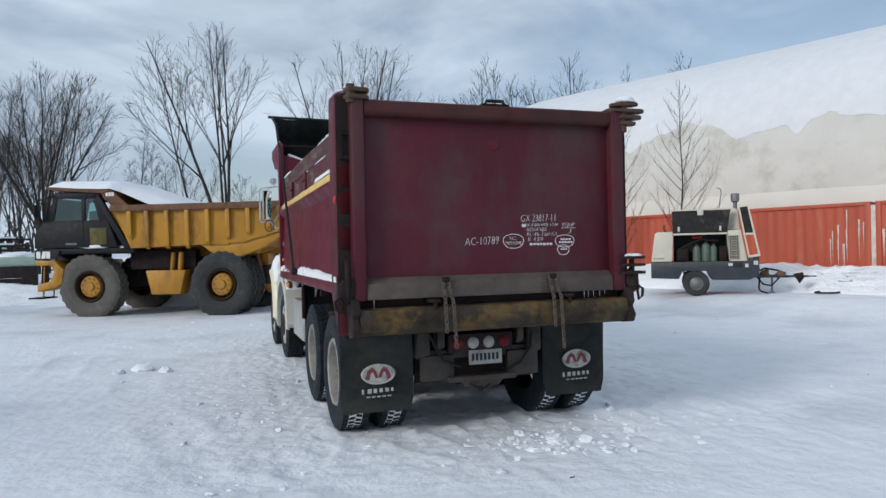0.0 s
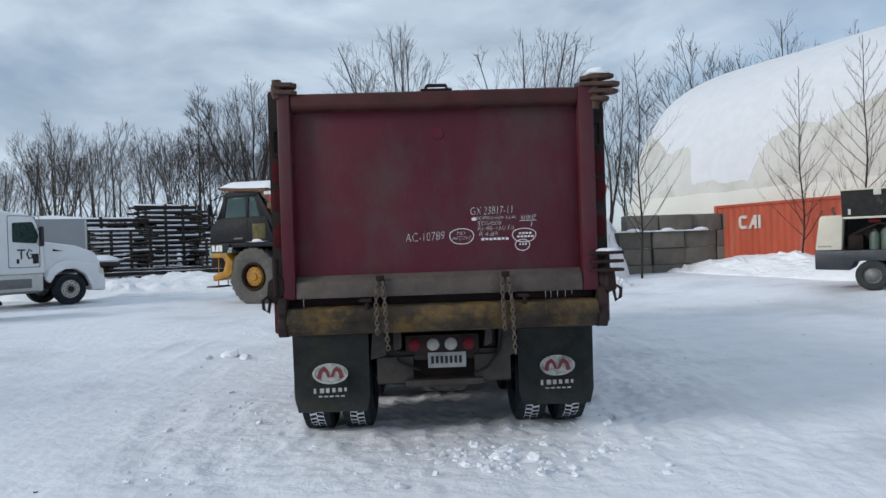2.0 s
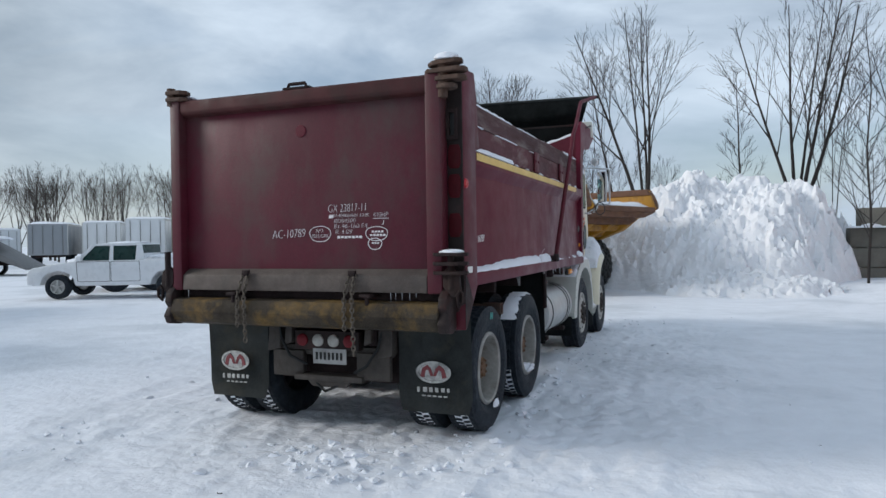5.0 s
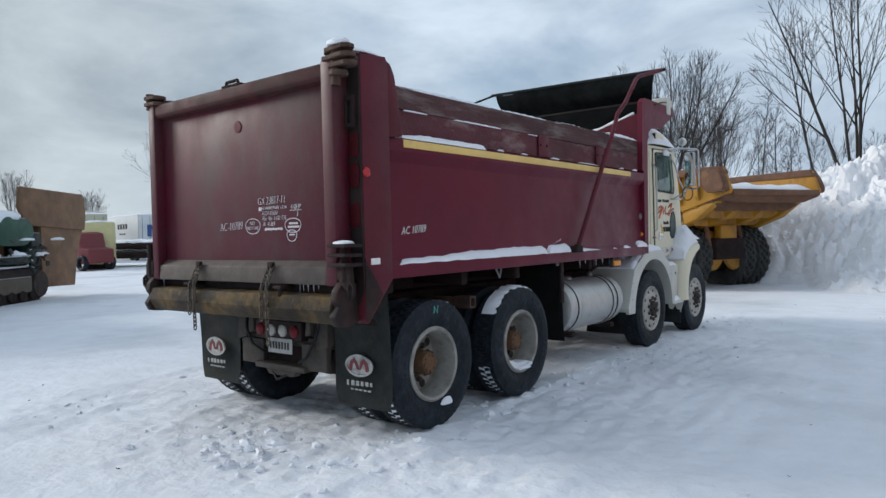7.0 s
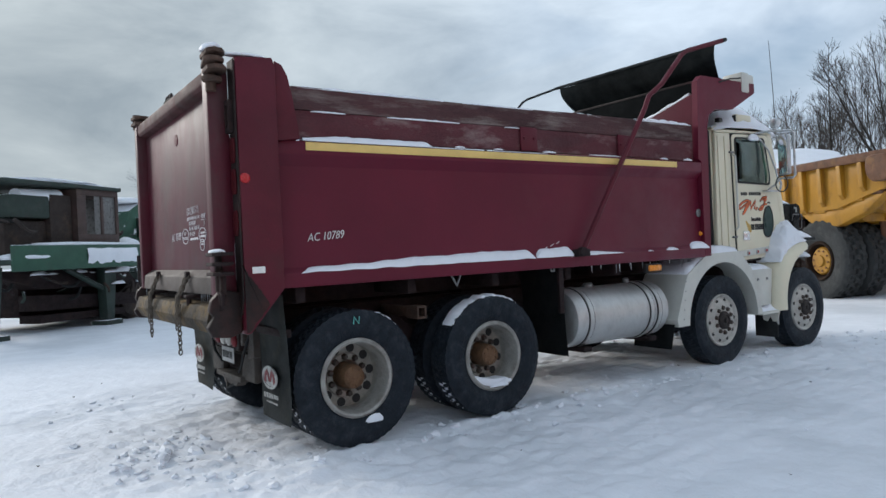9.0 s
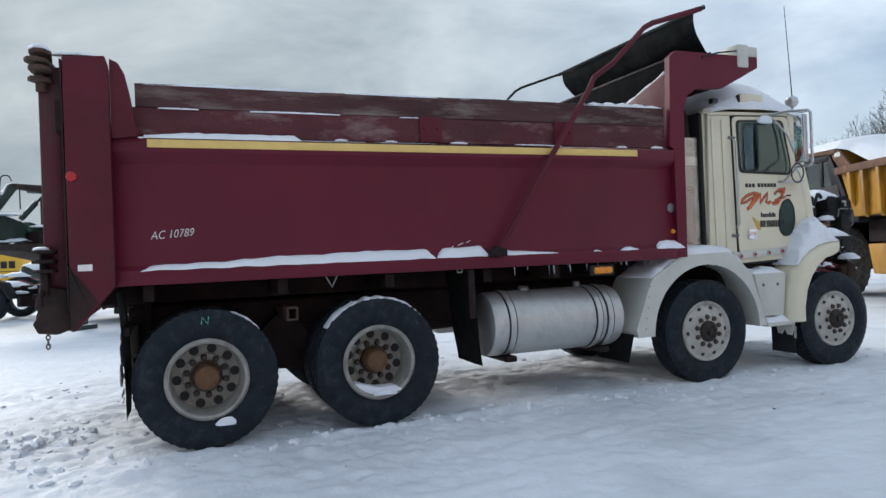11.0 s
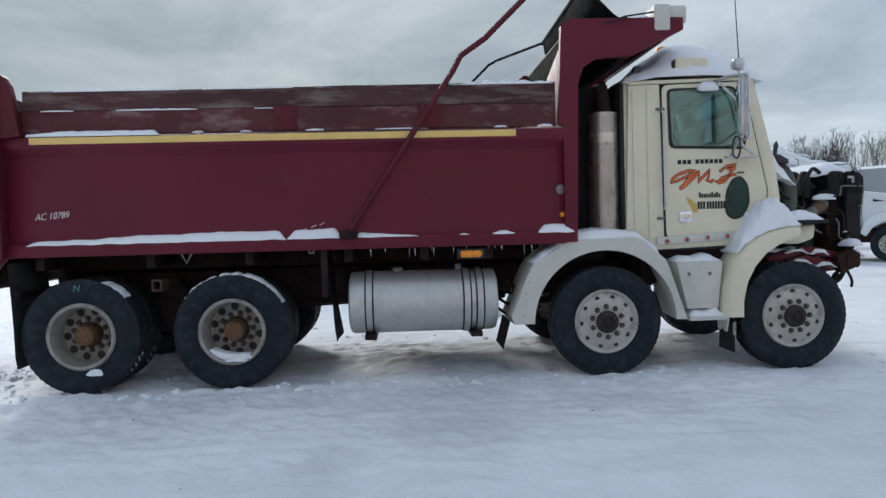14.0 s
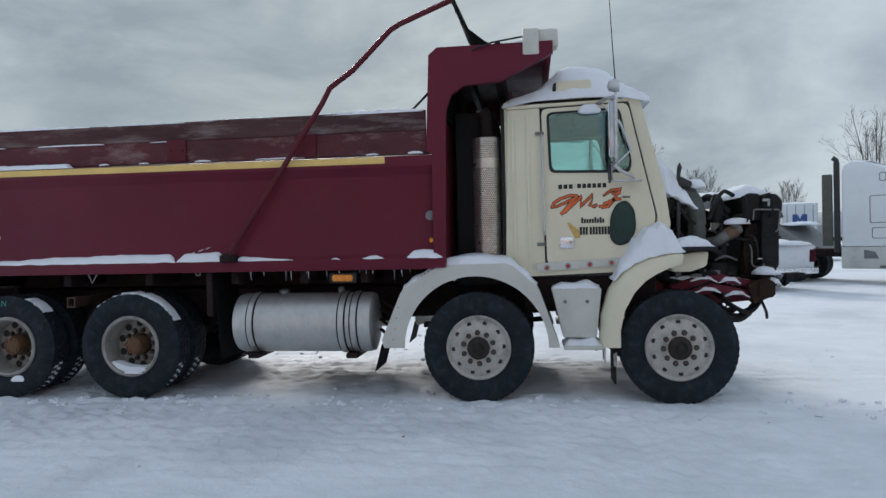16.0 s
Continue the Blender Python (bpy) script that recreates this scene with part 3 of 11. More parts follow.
# corner posts and their lamps
for s in (-1, 1):
    bm = bmesh.new()
    prof = [(0.105, 2.79), (0.37, 2.81), (0.39, 2.74), (0.39, 1.21), (0.14, 0.92), (0.105, 0.915)]
    prism(bm, prof, "x", s * 1.175, s * 1.30, 0.012)
    post = part("corner_post", bm, M_POST, truck, "burgundy corner post blackened by rubbing")
    bm = bmesh.new()
    prism(bm, [(0.395, 2.24), (0.565, 2.262), (0.545, 2.40), (0.52, 2.56), (0.49, 2.70), (0.45, 2.775), (0.395, 2.80)], "x", s * 1.18, s * 1.27, 0.008)
    part("gusset", bm, M_POST, post)
    bm = bmesh.new()
    prism(bm, [(s * 1.178, 2.77), (s * 1.297, 2.77), (s * 1.297, 1.16), (s * 1.25, 1.05), (s * 1.178, 1.05)], "y", 0.090, 0.101)
    part("rubbed_face", bm, M_RUB, post, "black rubbed rear face")
    bm = bmesh.new()
    ring_plate(bm, [(s * 1.19, 2.28), (s * 1.27, 2.28), (s * 1.27, 2.50), (s * 1.19, 2.50)], [(s * 1.21, 2.31), (s * 1.25, 2.31), (s * 1.25, 2.47), (s * 1.21, 2.47)], "y", 0.055, 0.088)
    part("slot_frame", bm, M_CHASSIS, post)
    bm = bmesh.new()
    box(bm, s * 1.23 - 0.02, s * 1.23 + 0.02, 0.082, 0.088, 2.31, 2.47, 0.002)
    part("slot_hole", bm, M_DARKP, post)
    for z in (2.16, 1.95, 1.67):
        bm = bmesh.new()
        prism(bm, [(s * 1.205, z - 0.085), (s * 1.27, z - 0.085), (s * 1.285, z - 0.05), (s * 1.285, z + 0.05), (s * 1.27, z + 0.085), (s * 1.205, z + 0.085), (s * 1.19, z + 0.05), (s * 1.19, z - 0.05)], "y", 0.078, 0.0895, 0.004)
        part("tail_lamp", bm, M_TAILL, post, "red tail lamp")
    bm = bmesh.new()
    lathe(bm, [(0, 0.016), (0.025, 0.015), (0.034, 0.008), (0.036, 0)] if s > 0 else [(0, -0.016), (0.025, -0.015), (0.034, -0.008), (0.036, 0)], "x", (s * 1.30, 0.14, 1.97), 16)
    part("marker_lamp", bm, M_REDL, post, "round red marker lamp")
    bm = bmesh.new()
    box(bm, s * 1.30, s * 1.309, 0.16, 0.25, 1.325, 1.37, 0.003)
    part("reflector", bm, M_WHITE, post, "small white reflector")
    bm = bmesh.new()
    edge = [(0.106, 0.93 + 0.0125 * k) for k in range(37)]
    inner = [(min(0.132 + 0.862 * (0.0125 * k + 0.01), 0.30 - 0.0085 * max(0, k - 14)) - 0.018 + 0.016 * noise.noise(Vector((k * 0.31, s, 0))) + 0.008 * noise.noise(Vector((k * 1.3, s, 5))), 0.93 + 0.0125 * k) for k in range(37)]
    prism(bm, edge + inner[::-1], "x", s * 1.299, s * 1.3025)
    part("scraped_patch", bm, M_RUB, post, "paint scraped black at the latch")
    # lower latch: two plates and a pin
    for z in ((1.335, 1.40, 1.465) if s > 0 else ()):
        bm = bmesh.new()
        prism(bm, [(s * 1.10, -0.02), (s * 1.14, -0.10), (s * 1.32, -0.11), (s * 1.38, -0.07), (s * 1.36, 0.02), (s * 1.16, 0.03)], "z", z - 0.012, z + 0.012, 0.004)
        part("latch_plate", bm, M_CHASSIS, post)
    bm = bmesh.new()
    cyl(bm, (s * 1.25, -0.05, 1.22), (s * 1.25, -0.05, 1.5), 0.024, 12)
    prism(bm, [(s * 1.19, 1.24), (s * 1.26, 1.16), (s * 1.32, 1.2), (s * 1.31, 1.33), (s * 1.24, 1.38), (s * 1.19, 1.34)], "y", -0.06, -0.02, 0.006)
    part("latch_hook", bm, M_CHASSIS, post)
M_DRUST = mat("dark_rusty_steel", (0.075, 0.04, 0.026), 0.75, var=0.35, scale=8, bump=0.35, dirt=(0.02, 0.016, 0.014), amount=0.45, dscale=5)
# upper hinge stack, bigger on the kerb side
for s, n in ((1, 4), (-1, 2)):
    for k in range(n):
        z = 2.80 - k * 0.055
        bm = bmesh.new()
        if s > 0:
            e0, e1 = (1.09, 1.05, 1.12, 1.13)[k], (1.35, 1.39, 1.38, 1.31)[k]
            prism(bm, [(e0, -0.02), (e0 + 0.05, -0.075), (e1 - 0.05, -0.095), (e1, -0.06), (e1 - 0.005, 0.0), (e1 - 0.06, 0.04), (e0 + 0.02, 0.04)], "z", z - 0.015, z + 0.015, 0.005)
            bm.transform(Matrix.Translation((1.2, -0.03, z)) @ Matrix.Rotation((0.10, -0.12, 0.05, -0.2)[k], 4, "Z") @ Matrix.Rotation((-0.05, 0.03, 0.0, 0.04)[k], 4, "Y") @ Matrix.Translation((-1.2, 0.03, -z)))
        else:
            prism(bm, [(-1.05, -0.02), (-1.08, -0.07), (-1.22, -0.08), (-1.25, 0.0), (-1.2, 0.08), (-1.07, 0.05)], "z", z - 0.016, z + 0.016, 0.006)
        part("hinge_leaf", bm, M_DRUST, truck, "thick rusty hinge leaf" if k == 0 else "")
    bm = bmesh.new()
    cyl(bm, (s * 1.2, -0.03, 2.56 if s > 0 else 2.7), (s * 1.2, -0.03, 2.84), 0.035, 14)
    part("hinge_pin", bm, M_DRUST, truck)

# rear apron
bm = bmesh.new()
prism(bm, [(0.0, 1.125), (-0.09, 1.115), (-0.12, 1.02), (-0.07, 0.93), (0.02, 0.905), (0.10, 0.93), (0.10, 1.125)], "x", -1.17, 1.17, 0.006)
part("rear_apron", bm, M_APRON, truck, "rear apron of scraped steel with worn yellow paint")
bm = bmesh.new()
box(bm, -1.16, 1.16, 0.03, 0.10, 1.126, 1.188, 0.004)
part("sill_gap", bm, M_CHASSIS, truck)
for s in (-1, 1):
    bm = bmesh.new()
    prism(bm, [(-0.03, 1.23), (-0.10, 1.16), (-0.115, 1.09), (-0.085, 1.05), (-0.13, 0.98), (-0.10, 0.915), (0.02, 0.90), (0.10, 0.93), (0.10, 1.2)], "x", s * 1.17, s * 1.235, 0.01)
    part("apron_end", bm, M_RUB, truck, "black-rubbed scalloped apron end")
    bm = bmesh.new()
    tube(bm, [(s * 1.31, -0.06, 1.10), (s * 1.345, -0.06, 1.13), (s * 1.35, -0.06, 1.19), (s * 1.32, -0.06, 1.215), (s * 1.295, -0.06, 1.18)], 0.013, 8, closed=True)
    part("side_ring", bm, M_CHASSIS, truck)


def chain(points, parent, link=0.046):
    """Links along a line, alternately turned."""
    bm = bmesh.new()
    pts = [Vector(p) for p in points]
    k = 0
    for a, b in zip(pts, pts[1:]):
        n = max(1, round((b - a).length / (link * 0.72)))
        for i in range(n):
            c = a.lerp(b, (i + 0.5) / n)
            d = (b - a).normalized()
            side = d.orthogonal().normalized()
            side = Matrix.Rotation(math.pi / 2 * (k % 2) + 0.5, 3, d) @ side
            loop = [c + d * (link / 2) * math.cos(u) + side * (link * 0.3) * math.sin(u) for u in [2 * math.pi * j / 8 for j in range(8)]]
            tube(bm, loop, 0.0055, 5, closed=True)
            k += 1
    return part("chain", bm, M_CHAIN, parent, "hanging rusty steel chain")


for x, e0, e1 in ((-0.47, 0.80, 0.92), (0.475, 0.92, 0.74)):
    chain([(x - 0.025, -0.05, 1.33), (x - 0.03, -0.13, 1.15), (x - 0.03 + 0.005, -0.14, e0 if x > 0 else 0.92)], truck)
    chain([(x + 0.015, -0.05, 1.33), (x + 0.035, -0.135, 1.15), (x + 0.05, -0.14, e0 if x < 0 else 0.74)], truck)
    bm = bmesh.new()
    prism(bm, [(x - 0.03, 1.315), (x - 0.03, 1.35), (x + 0.03, 1.35), (x + 0.03, 1.315), (x, 1.30)], "y", -0.07, -0.04, 0.004)
    part("chain_keeper", bm, M_CHASSIS, truck)
for x in (-0.58, 0.6):
    bm = bmesh.new()
    box(bm, x - 0.045, x + 0.045, -0.11, 0.03, 1.155, 1.18, 0.005)
    cyl(bm, (x + 0.01, -0.085, 1.10), (x + 0.01, -0.085, 1.165), 0.018, 10)
    part("stop_bracket", bm, M_CHASSIS, truck)

# box: sides, floor, bulkhead, canopy
for s in (-1, 1):
    bm = bmesh.new()
    prof = [(s * 1.225, 1.205), (s * 1.225, 1.31), (s * 1.185, 1.345), (s * 1.165, 2.08), (s * 1.225, 2.16), (s * 1.225, 2.255), (s * 1.10, 2.275), (s * 1.10, 1.205)]
    prism(bm, prof, "y", 0.385, 5.33, 0.006)
    side = part("box_side", bm, M_RED, truck, "burgundy steel box side with a crease and ledge")
    bm = bmesh.new()
    box(bm, s * 1.225, s * 1.231, 0.62, 4.89, 2.19, 2.25, 0.002)
    part("stripe", bm, M_YSTRIPE, side, "faded yellow stripe")
    for z0, z1, yy0 in ((2.285, 2.49, 0.52), (2.495, 2.66, 0.55)):
        bm = bmesh.new()
        nseg = 26
        vs = []
        for i in range(nseg + 1):
            y = yy0 + (5.27 - yy0) * i / nseg
            wob = 0.012 * noise.noise(Vector((y * 1.3, z0 * 9, s * 4)))
            up = 0.02 * (y / 5.3) + 0.010 * noise.noise(Vector((y * 2.1, z1 * 5, s))) if z1 > 2.6 else 0
            vs += [(s * (1.165 + wob), y, z0), (s * (1.165 + wob), y, z1 + up), (s * (1.115 + wob), y, z1 + up), (s * (1.115 + wob), y, z0)]
        fs = []
        for i in range(nseg):
            for k in range(4):
                fs.append((4 * i + k, 4 * i + (k + 1) % 4, 4 * i + 4 + (k + 1) % 4, 4 * i + 4 + k))
        fs += [(0, 3, 2, 1), (4 * nseg, 4 * nseg + 1, 4 * nseg + 2, 4 * nseg + 3)]
        add(bm, vs, fs)
        bmesh.ops.recalc_face_normals(bm, faces=bm.faces[:])
        part("side_board", bm, M_BOARD if z1 < 2.6 else M_BOARD2, truck, "worn red timber side board")
    for y in (2.72, 4.02):
        bm = bmesh.new()
        box(bm, s * 1.172, s * 1.186, y, y + 0.20, 2.285, 2.50, 0.004)
        for yy in (y + 0.04, y + 0.16):
            lathe(bm, [(0, 0.012), (0.014, 0.01), (0.016, 0)] if s > 0 else [(0, -0.012), (0.014, -0.01), (0.016, 0)], "x", (s * 1.186, yy, 2.40), 8)
        part("board_bracket", bm, M_POST, truck)
    bm = bmesh.new()
    lathe(bm, [(0, 0.012 * s), (0.03, 0.012 * s), (0.044, 0.006 * s), (0.046, 0)], "x", (s * 1.178, 5.30, 1.70), 18)
    part("badge", bm, M_STEEL, truck, "round grey badge")
    bm = bmesh.new()
    lathe(bm, [(0, 0.02 * s), (0.018, 0.018 * s), (0.026, 0)], "x", (s * 1.183, 5.31, 1.47), 14)
    part("side_lamp", bm, M_AMBER, truck, "small amber side lamp")
    bm = bmesh.new()
    box(bm, s * 1.19, s * 1.235, 4.36, 4.56, 1.10, 1.165, 0.02)
    part("turn_lamp", bm, M_AMBER, truck, "amber turn lamp")
    bm = bmesh.new()
    box(bm, s * 1.17, s * 1.215, 4.33, 4.59, 1.085, 1.18, 0.015)
    part("lamp_holder", bm, M_DARKP, truck)
    for y in (1.92, 3.02):
        bm = bmesh.new()
        tube(bm, [(s * 1.2, y - 0.045, 1.205), (s * 1.21, y, 1.12), (s * 1.2, y + 0.045, 1.205)] if y < 2 else [(s * 1.2, y - 0.02, 1.205), (s * 1.2, y - 0.02, 1.18), (s * 1.2, y + 0.02, 1.18), (s * 1.2, y + 0.02, 1.205)], 0.009, 6)
        part("tie_loop", bm, M_STEEL, truck)
    # canopy side
    bm = bmesh.new()
    prism(bm, [(5.33, 1.215), (5.44, 1.215), (5.47, 2.66), (5.52, 2.80), (5.64, 2.875), (5.98, 2.90), (6.45, 3.13), (6.45, 3.24), (5.40, 3.235), (5.32, 3.17), (5.30, 2.72), (5.28, 2.30), (5.33, 2.27)], "x", s * 1.155, s * 1.225)
    part("canopy_side", bm, M_RED, truck, "burgundy canopy side plate over the cab")
bm = bmesh.new()
box(bm, -1.10, 1.10, 0.10, 5.36, 1.205, 1.28, 0.006)
part("box_floor", bm, M_POST, truck)
bm = bmesh.new()
prism(bm, [(-1.155, 1.215), (1.155, 1.215), (1.155, 3.04), (1.08, 3.03), (0.12, 2.74), (-0.12, 2.74), (-1.08, 3.03), (-1.155, 3.04)], "y", 5.34, 5.43, 0.008)
bulk = part("bulkhead", bm, M_POST, truck, "burgundy bulkhead with raised corners")
for s in (-1, 1):
    bm = bmesh.new()
    tube(bm, [(s * (0.14 + 0.94 * k / 10), 5.385, 2.758 + 0.285 * k / 10 + 0.008 * math.sin(k * 2.1)) for k in range(11)], 0.034, 6, 0.024)
    part("bulkhead_snow", bm, M_SNOW, bulk)
bm = bmesh.new()
prism(bm, [(5.88, 3.13), (5.88, 3.225), (6.44, 3.225), (6.44, 3.14), (6.38, 3.14), (6.38, 3.185), (5.94, 3.185), (5.94, 3.13)], "x", -1.155, 1.155, 0.004)
part("canopy_top", bm, M_RED, truck)
bm = bmesh.new()
box(bm, -1.155, 1.155, 5.44, 5.885, 3.185, 3.21, 0.003)
part("canopy_sheet", bm, M_RUB, truck, "dark sheet closing the canopy behind the cab")
bm = bmesh.new()
box(bm, -1.155, 1.155, 5.60, 5.66, 3.06, 3.185, 0.006)
part("canopy_beam", bm, M_RUB, truck)
# added near-black sheet: its colour stands for the shade behind the bulkhead
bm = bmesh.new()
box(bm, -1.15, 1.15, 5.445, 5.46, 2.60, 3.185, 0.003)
part("canopy_back", bm, M_SHADE, truck, "added black sheet standing for shade behind the bulkhead")
bm = bmesh.new()
box(bm, -1.1, 1.1, 5.92, 5.99, 2.92, 3.185, 0.006)
part("canopy_brace", bm, M_CHASSIS, truck)
bm = bmesh.new()
nn = 24
vs = [(-1.09 + 2.18 * i / nn, 0.12 + 5.2 * j / nn, 1.285 + (0.28 + 0.14 * noise.noise(Vector((i * 0.3, j * 0.3, 2)))) * min(1, j / 3)) for j in range(nn + 1) for i in range(nn + 1)]
add(bm, vs, [(j * (nn + 1) + i, j * (nn + 1) + i + 1, (j + 1) * (nn + 1) + i + 1, (j + 1) * (nn + 1) + i) for j in range(nn) for i in range(nn)])
part("load_snow", bm, M_SNOW, truck, "snow lying inside the box")

# tarp, its bar, arms and motor housing
for s, bar in ((1, (1.40, 5.57, 3.60)), (-1, (-1.28, 5.68, 3.67))):
    bm = bmesh.new()
    x = s * 1.265
    pts = [(x, 3.35, 1.335), (x + 0.01 * s, 3.90, 2.14), (x + 0.02 * s, 4.33, 2.77), (x + 0.02 * s, 4.40, 2.90), (x + 0.02 * s, 4.62, 3.05), (x + 0.02 * s, 4.98, 3.40), (x + 0.02 * s, 5.08, 3.455), Vector(bar) + Vector((0.0, 0.0, 0.0))]
    tube(bm, pts, 0.026 if s > 0 else 0.016, 8)
    part("tarp_arm", bm, M_POST if s > 0 else M_BLACK, truck, "bent burgundy tarp arm")
    bm = bmesh.new()
    box(bm, s * 1.2, s * 1.29, 3.28, 3.44, 1.30, 1.37, 0.01)
    lathe(bm, [(0, -0.02), (0.045, -0.02), (0.045, 0.03), (0, 0.03)], "x", (s * 1.265, 3.35, 1.345), 14)
    part("arm_pivot", bm, M_CHASSIS, truck)
bm = bmesh.new()
tube(bm, [(1.44, 5.57, 3.60), (-1.34, 5.68, 3.67)], 0.022, 8)
part("tarp_bar", bm, M_TARP, truck)
bm = bmesh.new()
nu, nv = 24, 10
vs = []
for i in range(nu + 1):
    u = i / nu
    for j in range(nv + 1):
        v = j / nv
        a = Vector((1.30, 5.57, 3.58)).lerp(Vector((-1.26, 5.68, 3.65)), u)
        b = Vector((1.12, 5.94, 3.25)).lerp(Vector((-1.12, 5.94, 3.25)), u)
        p = a.lerp(b, v)
        sag = math.sin(math.pi * v ** 0.8) * (0.055 + 0.02 * math.sin(7 * u)) + 0.02 * noise.noise(Vector((u * 6, v * 3, 1)))
        vs.append(p + Vector((0, -sag * 0.9, -sag * 0.7)))
fs = [(i * (nv + 1) + j, (i + 1) * (nv + 1) + j, (i + 1) * (nv + 1) + j + 1, i * (nv + 1) + j + 1) for i in range(nu) for j in range(nv)]
add(bm, vs, fs)
bmesh.ops.solidify(bm, geom=bm.faces[:], thickness=0.008)
part("tarp", bm, M_TARP, truck, "black tarpaulin hung from its bar", 60)
bm = bmesh.new()
cyl(bm, (-1.1, 5.95, 3.265), (1.1, 5.95, 3.265), 0.03, 14)
part("tarp_roll", bm, M_TARP, truck)
bm = bmesh.new()
box(bm, 0.98, 1.24, 6.18, 6.33, 3.12, 3.36, 0.02)
box(bm, 1.0, 1.2, 6.31, 6.50, 3.20, 3.36, 0.025)
part("tarp_motor", bm, M_GREYP, truck, "pale grey tarp motor housing")
bm = bmesh.new()
tube(bm, [(1.235, 5.72, 3.19), (1.26, 5.9, 3.24), (1.25, 6.1, 3.27), (1.2, 6.22, 3.3)], 0.009, 6)
part("motor_cable", bm, M_DARKP, truck)
drift("canopy_snow", ((5.85, 3.22, 0.02), (5.98, 3.225, 0.10), (6.15, 3.225, 0.14), (6.32, 3.225, 0.13), (6.43, 3.22, 0.03)), -1.13, 1.10, truck, "soft snow on the canopy", 3, 24, 8)

# wheels
rear_tyre = part("tyre", tyre_mesh(0.515, 0.275, 0.30, 52, 4, 0.010), M_TYRE, truck).data
bpy.data.objects.remove(bpy.data.objects["tyre"])
far_tyre = part("tyre", tyre_mesh(0.515, 0.275, 0.30, 14, 2, 0.010), M_TYRE, truck).data
bpy.data.objects.remove(bpy.data.objects["tyre"])


def disc(kind):
    bm = bmesh.new()
    if kind == "dish":     # outer dual: deep dish
        lathe(bm, [(0.302, -0.10), (0.302, 0.11), (0.285, 0.125), (0.268, 0.115), (0.258, 0.06), (0.250, -0.045)], "x", (0, 0, 0), 40)
    else:                  # steer wheel: domed disc
        lathe(bm, [(0.302, -0.10), (0.302, 0.11), (0.292, 0.122), (0.275, 0.112), (0.262, 0.095), (0.245, 0.098), (0.20, 0.118), (0.15, 0.125), (0.08, 0.125), (0.08, 0.02)], "x", (0, 0, 0), 40)
    return bm


def dish_disc(kind):
    bm = bmesh.new()
    lathe(bm, [(0.252, -0.04), (0.250, -0.085), (0.243, -0.098), (0.176, -0.096), (0.166, -0.080), (0.122, -0.078), (0.116, -0.10), (0.099, -0.125)], "x", (0, 0, 0), 40)
    return bm


def holes(kind):
    bm = bmesh.new()
    at, r, x = (0.211, 0.036, -0.1005) if kind == "dish" else (0.232, 0.021, 0.1025)
    lathe(bm, [(0, 0), (r, 0), (r, 0.006), (0, 0.006)], "x", (x, at, 0), 12)
    return bm


def nuts(kind):
    bm = bmesh.new()
    at, x, d = (0.144, -0.080, 0.032) if kind == "dish" else (0.143, 0.123, 0.025)
    lathe(bm, [(0.027, 0), (0.026, d * 0.5), (0.018, d * 1.1), (0, d * 1.1)], "x", (x, at, 0), 6)
    return bm


def hub(kind):
    bm = bmesh.new()
    if kind == "dish":
        lathe(bm, [(0.10, -0.13), (0.098, -0.03), (0.094, 0.02), (0.085, 0.055), (0.05, 0.064), (0, 0.064)], "x", (0, 0, 0), 20)
        for k in range(8):
            a = 2 * math.pi * k / 8
            lathe(bm, [(0.012, 0), (0.012, 0.012), (0, 0.014)], "x", (0.06, 0.066 * math.cos(a), 0.066 * math.sin(a)), 6)
    else:
        lathe(bm, [(0.108, 0.10), (0.104, 0.145), (0.085, 0.16), (0.06, 0.165), (0.055, 0.155), (0.03, 0.155), (0.028, 0.17), (0, 0.172)], "x", (0, 0, 0), 20)
    return bm


M_HUB2 = mat("dark_rusty_hub", (0.02, 0.015, 0.013), 0.75, var=0.35, scale=14, bump=0.3, dirt=(0.06, 0.03, 0.016), amount=0.3, dscale=12)
M_HUB3 = mat("ochre_rusty_hub", (0.135, 0.07, 0.032), 0.75, var=0.35, scale=14, bump=0.3, dirt=(0.09, 0.04, 0.02), amount=0.45, dscale=10)
M_NUT = mat("dull_brown_nut", (0.055, 0.04, 0.032), 0.7, var=0.3, scale=14, bump=0.2, dirt=(0.13, 0.11, 0.1), amount=0.35, dscale=12)
M_DISC = mat("grimy_wheel_disc", (0.26, 0.245, 0.215), 0.55, var=0.25, scale=10, bump=0.2, dirt=(0.13, 0.10, 0.075), amount=0.35, dscale=7)
M_RIMD = mat("grimy_grey_rim", (0.29, 0.28, 0.255), 0.5, metal=0.1, var=0.22, scale=9, bump=0.1, dirt=(0.13, 0.11, 0.095), amount=0.45, dscale=7)
disc_data = {}
for kind in ("dish", "dome"):
    disc_data[kind] = []
    for nm, fn, mt in (("rim", disc, M_RIMD if kind == "dish" else M_RIM), ("wheel_disc", dish_disc, M_DISC), ("hand_hole", holes, M_DARKP), ("wheel_nut", nuts, M_NUT), ("hub", hub, M_HUB3 if kind == "dish" else M_HUB2)):
        if nm == "wheel_disc" and kind == "dome":
            continue
        o = part(nm, fn(kind), mt)
        disc_data[kind].append((nm, o.data))
        bpy.data.objects.remove(o)


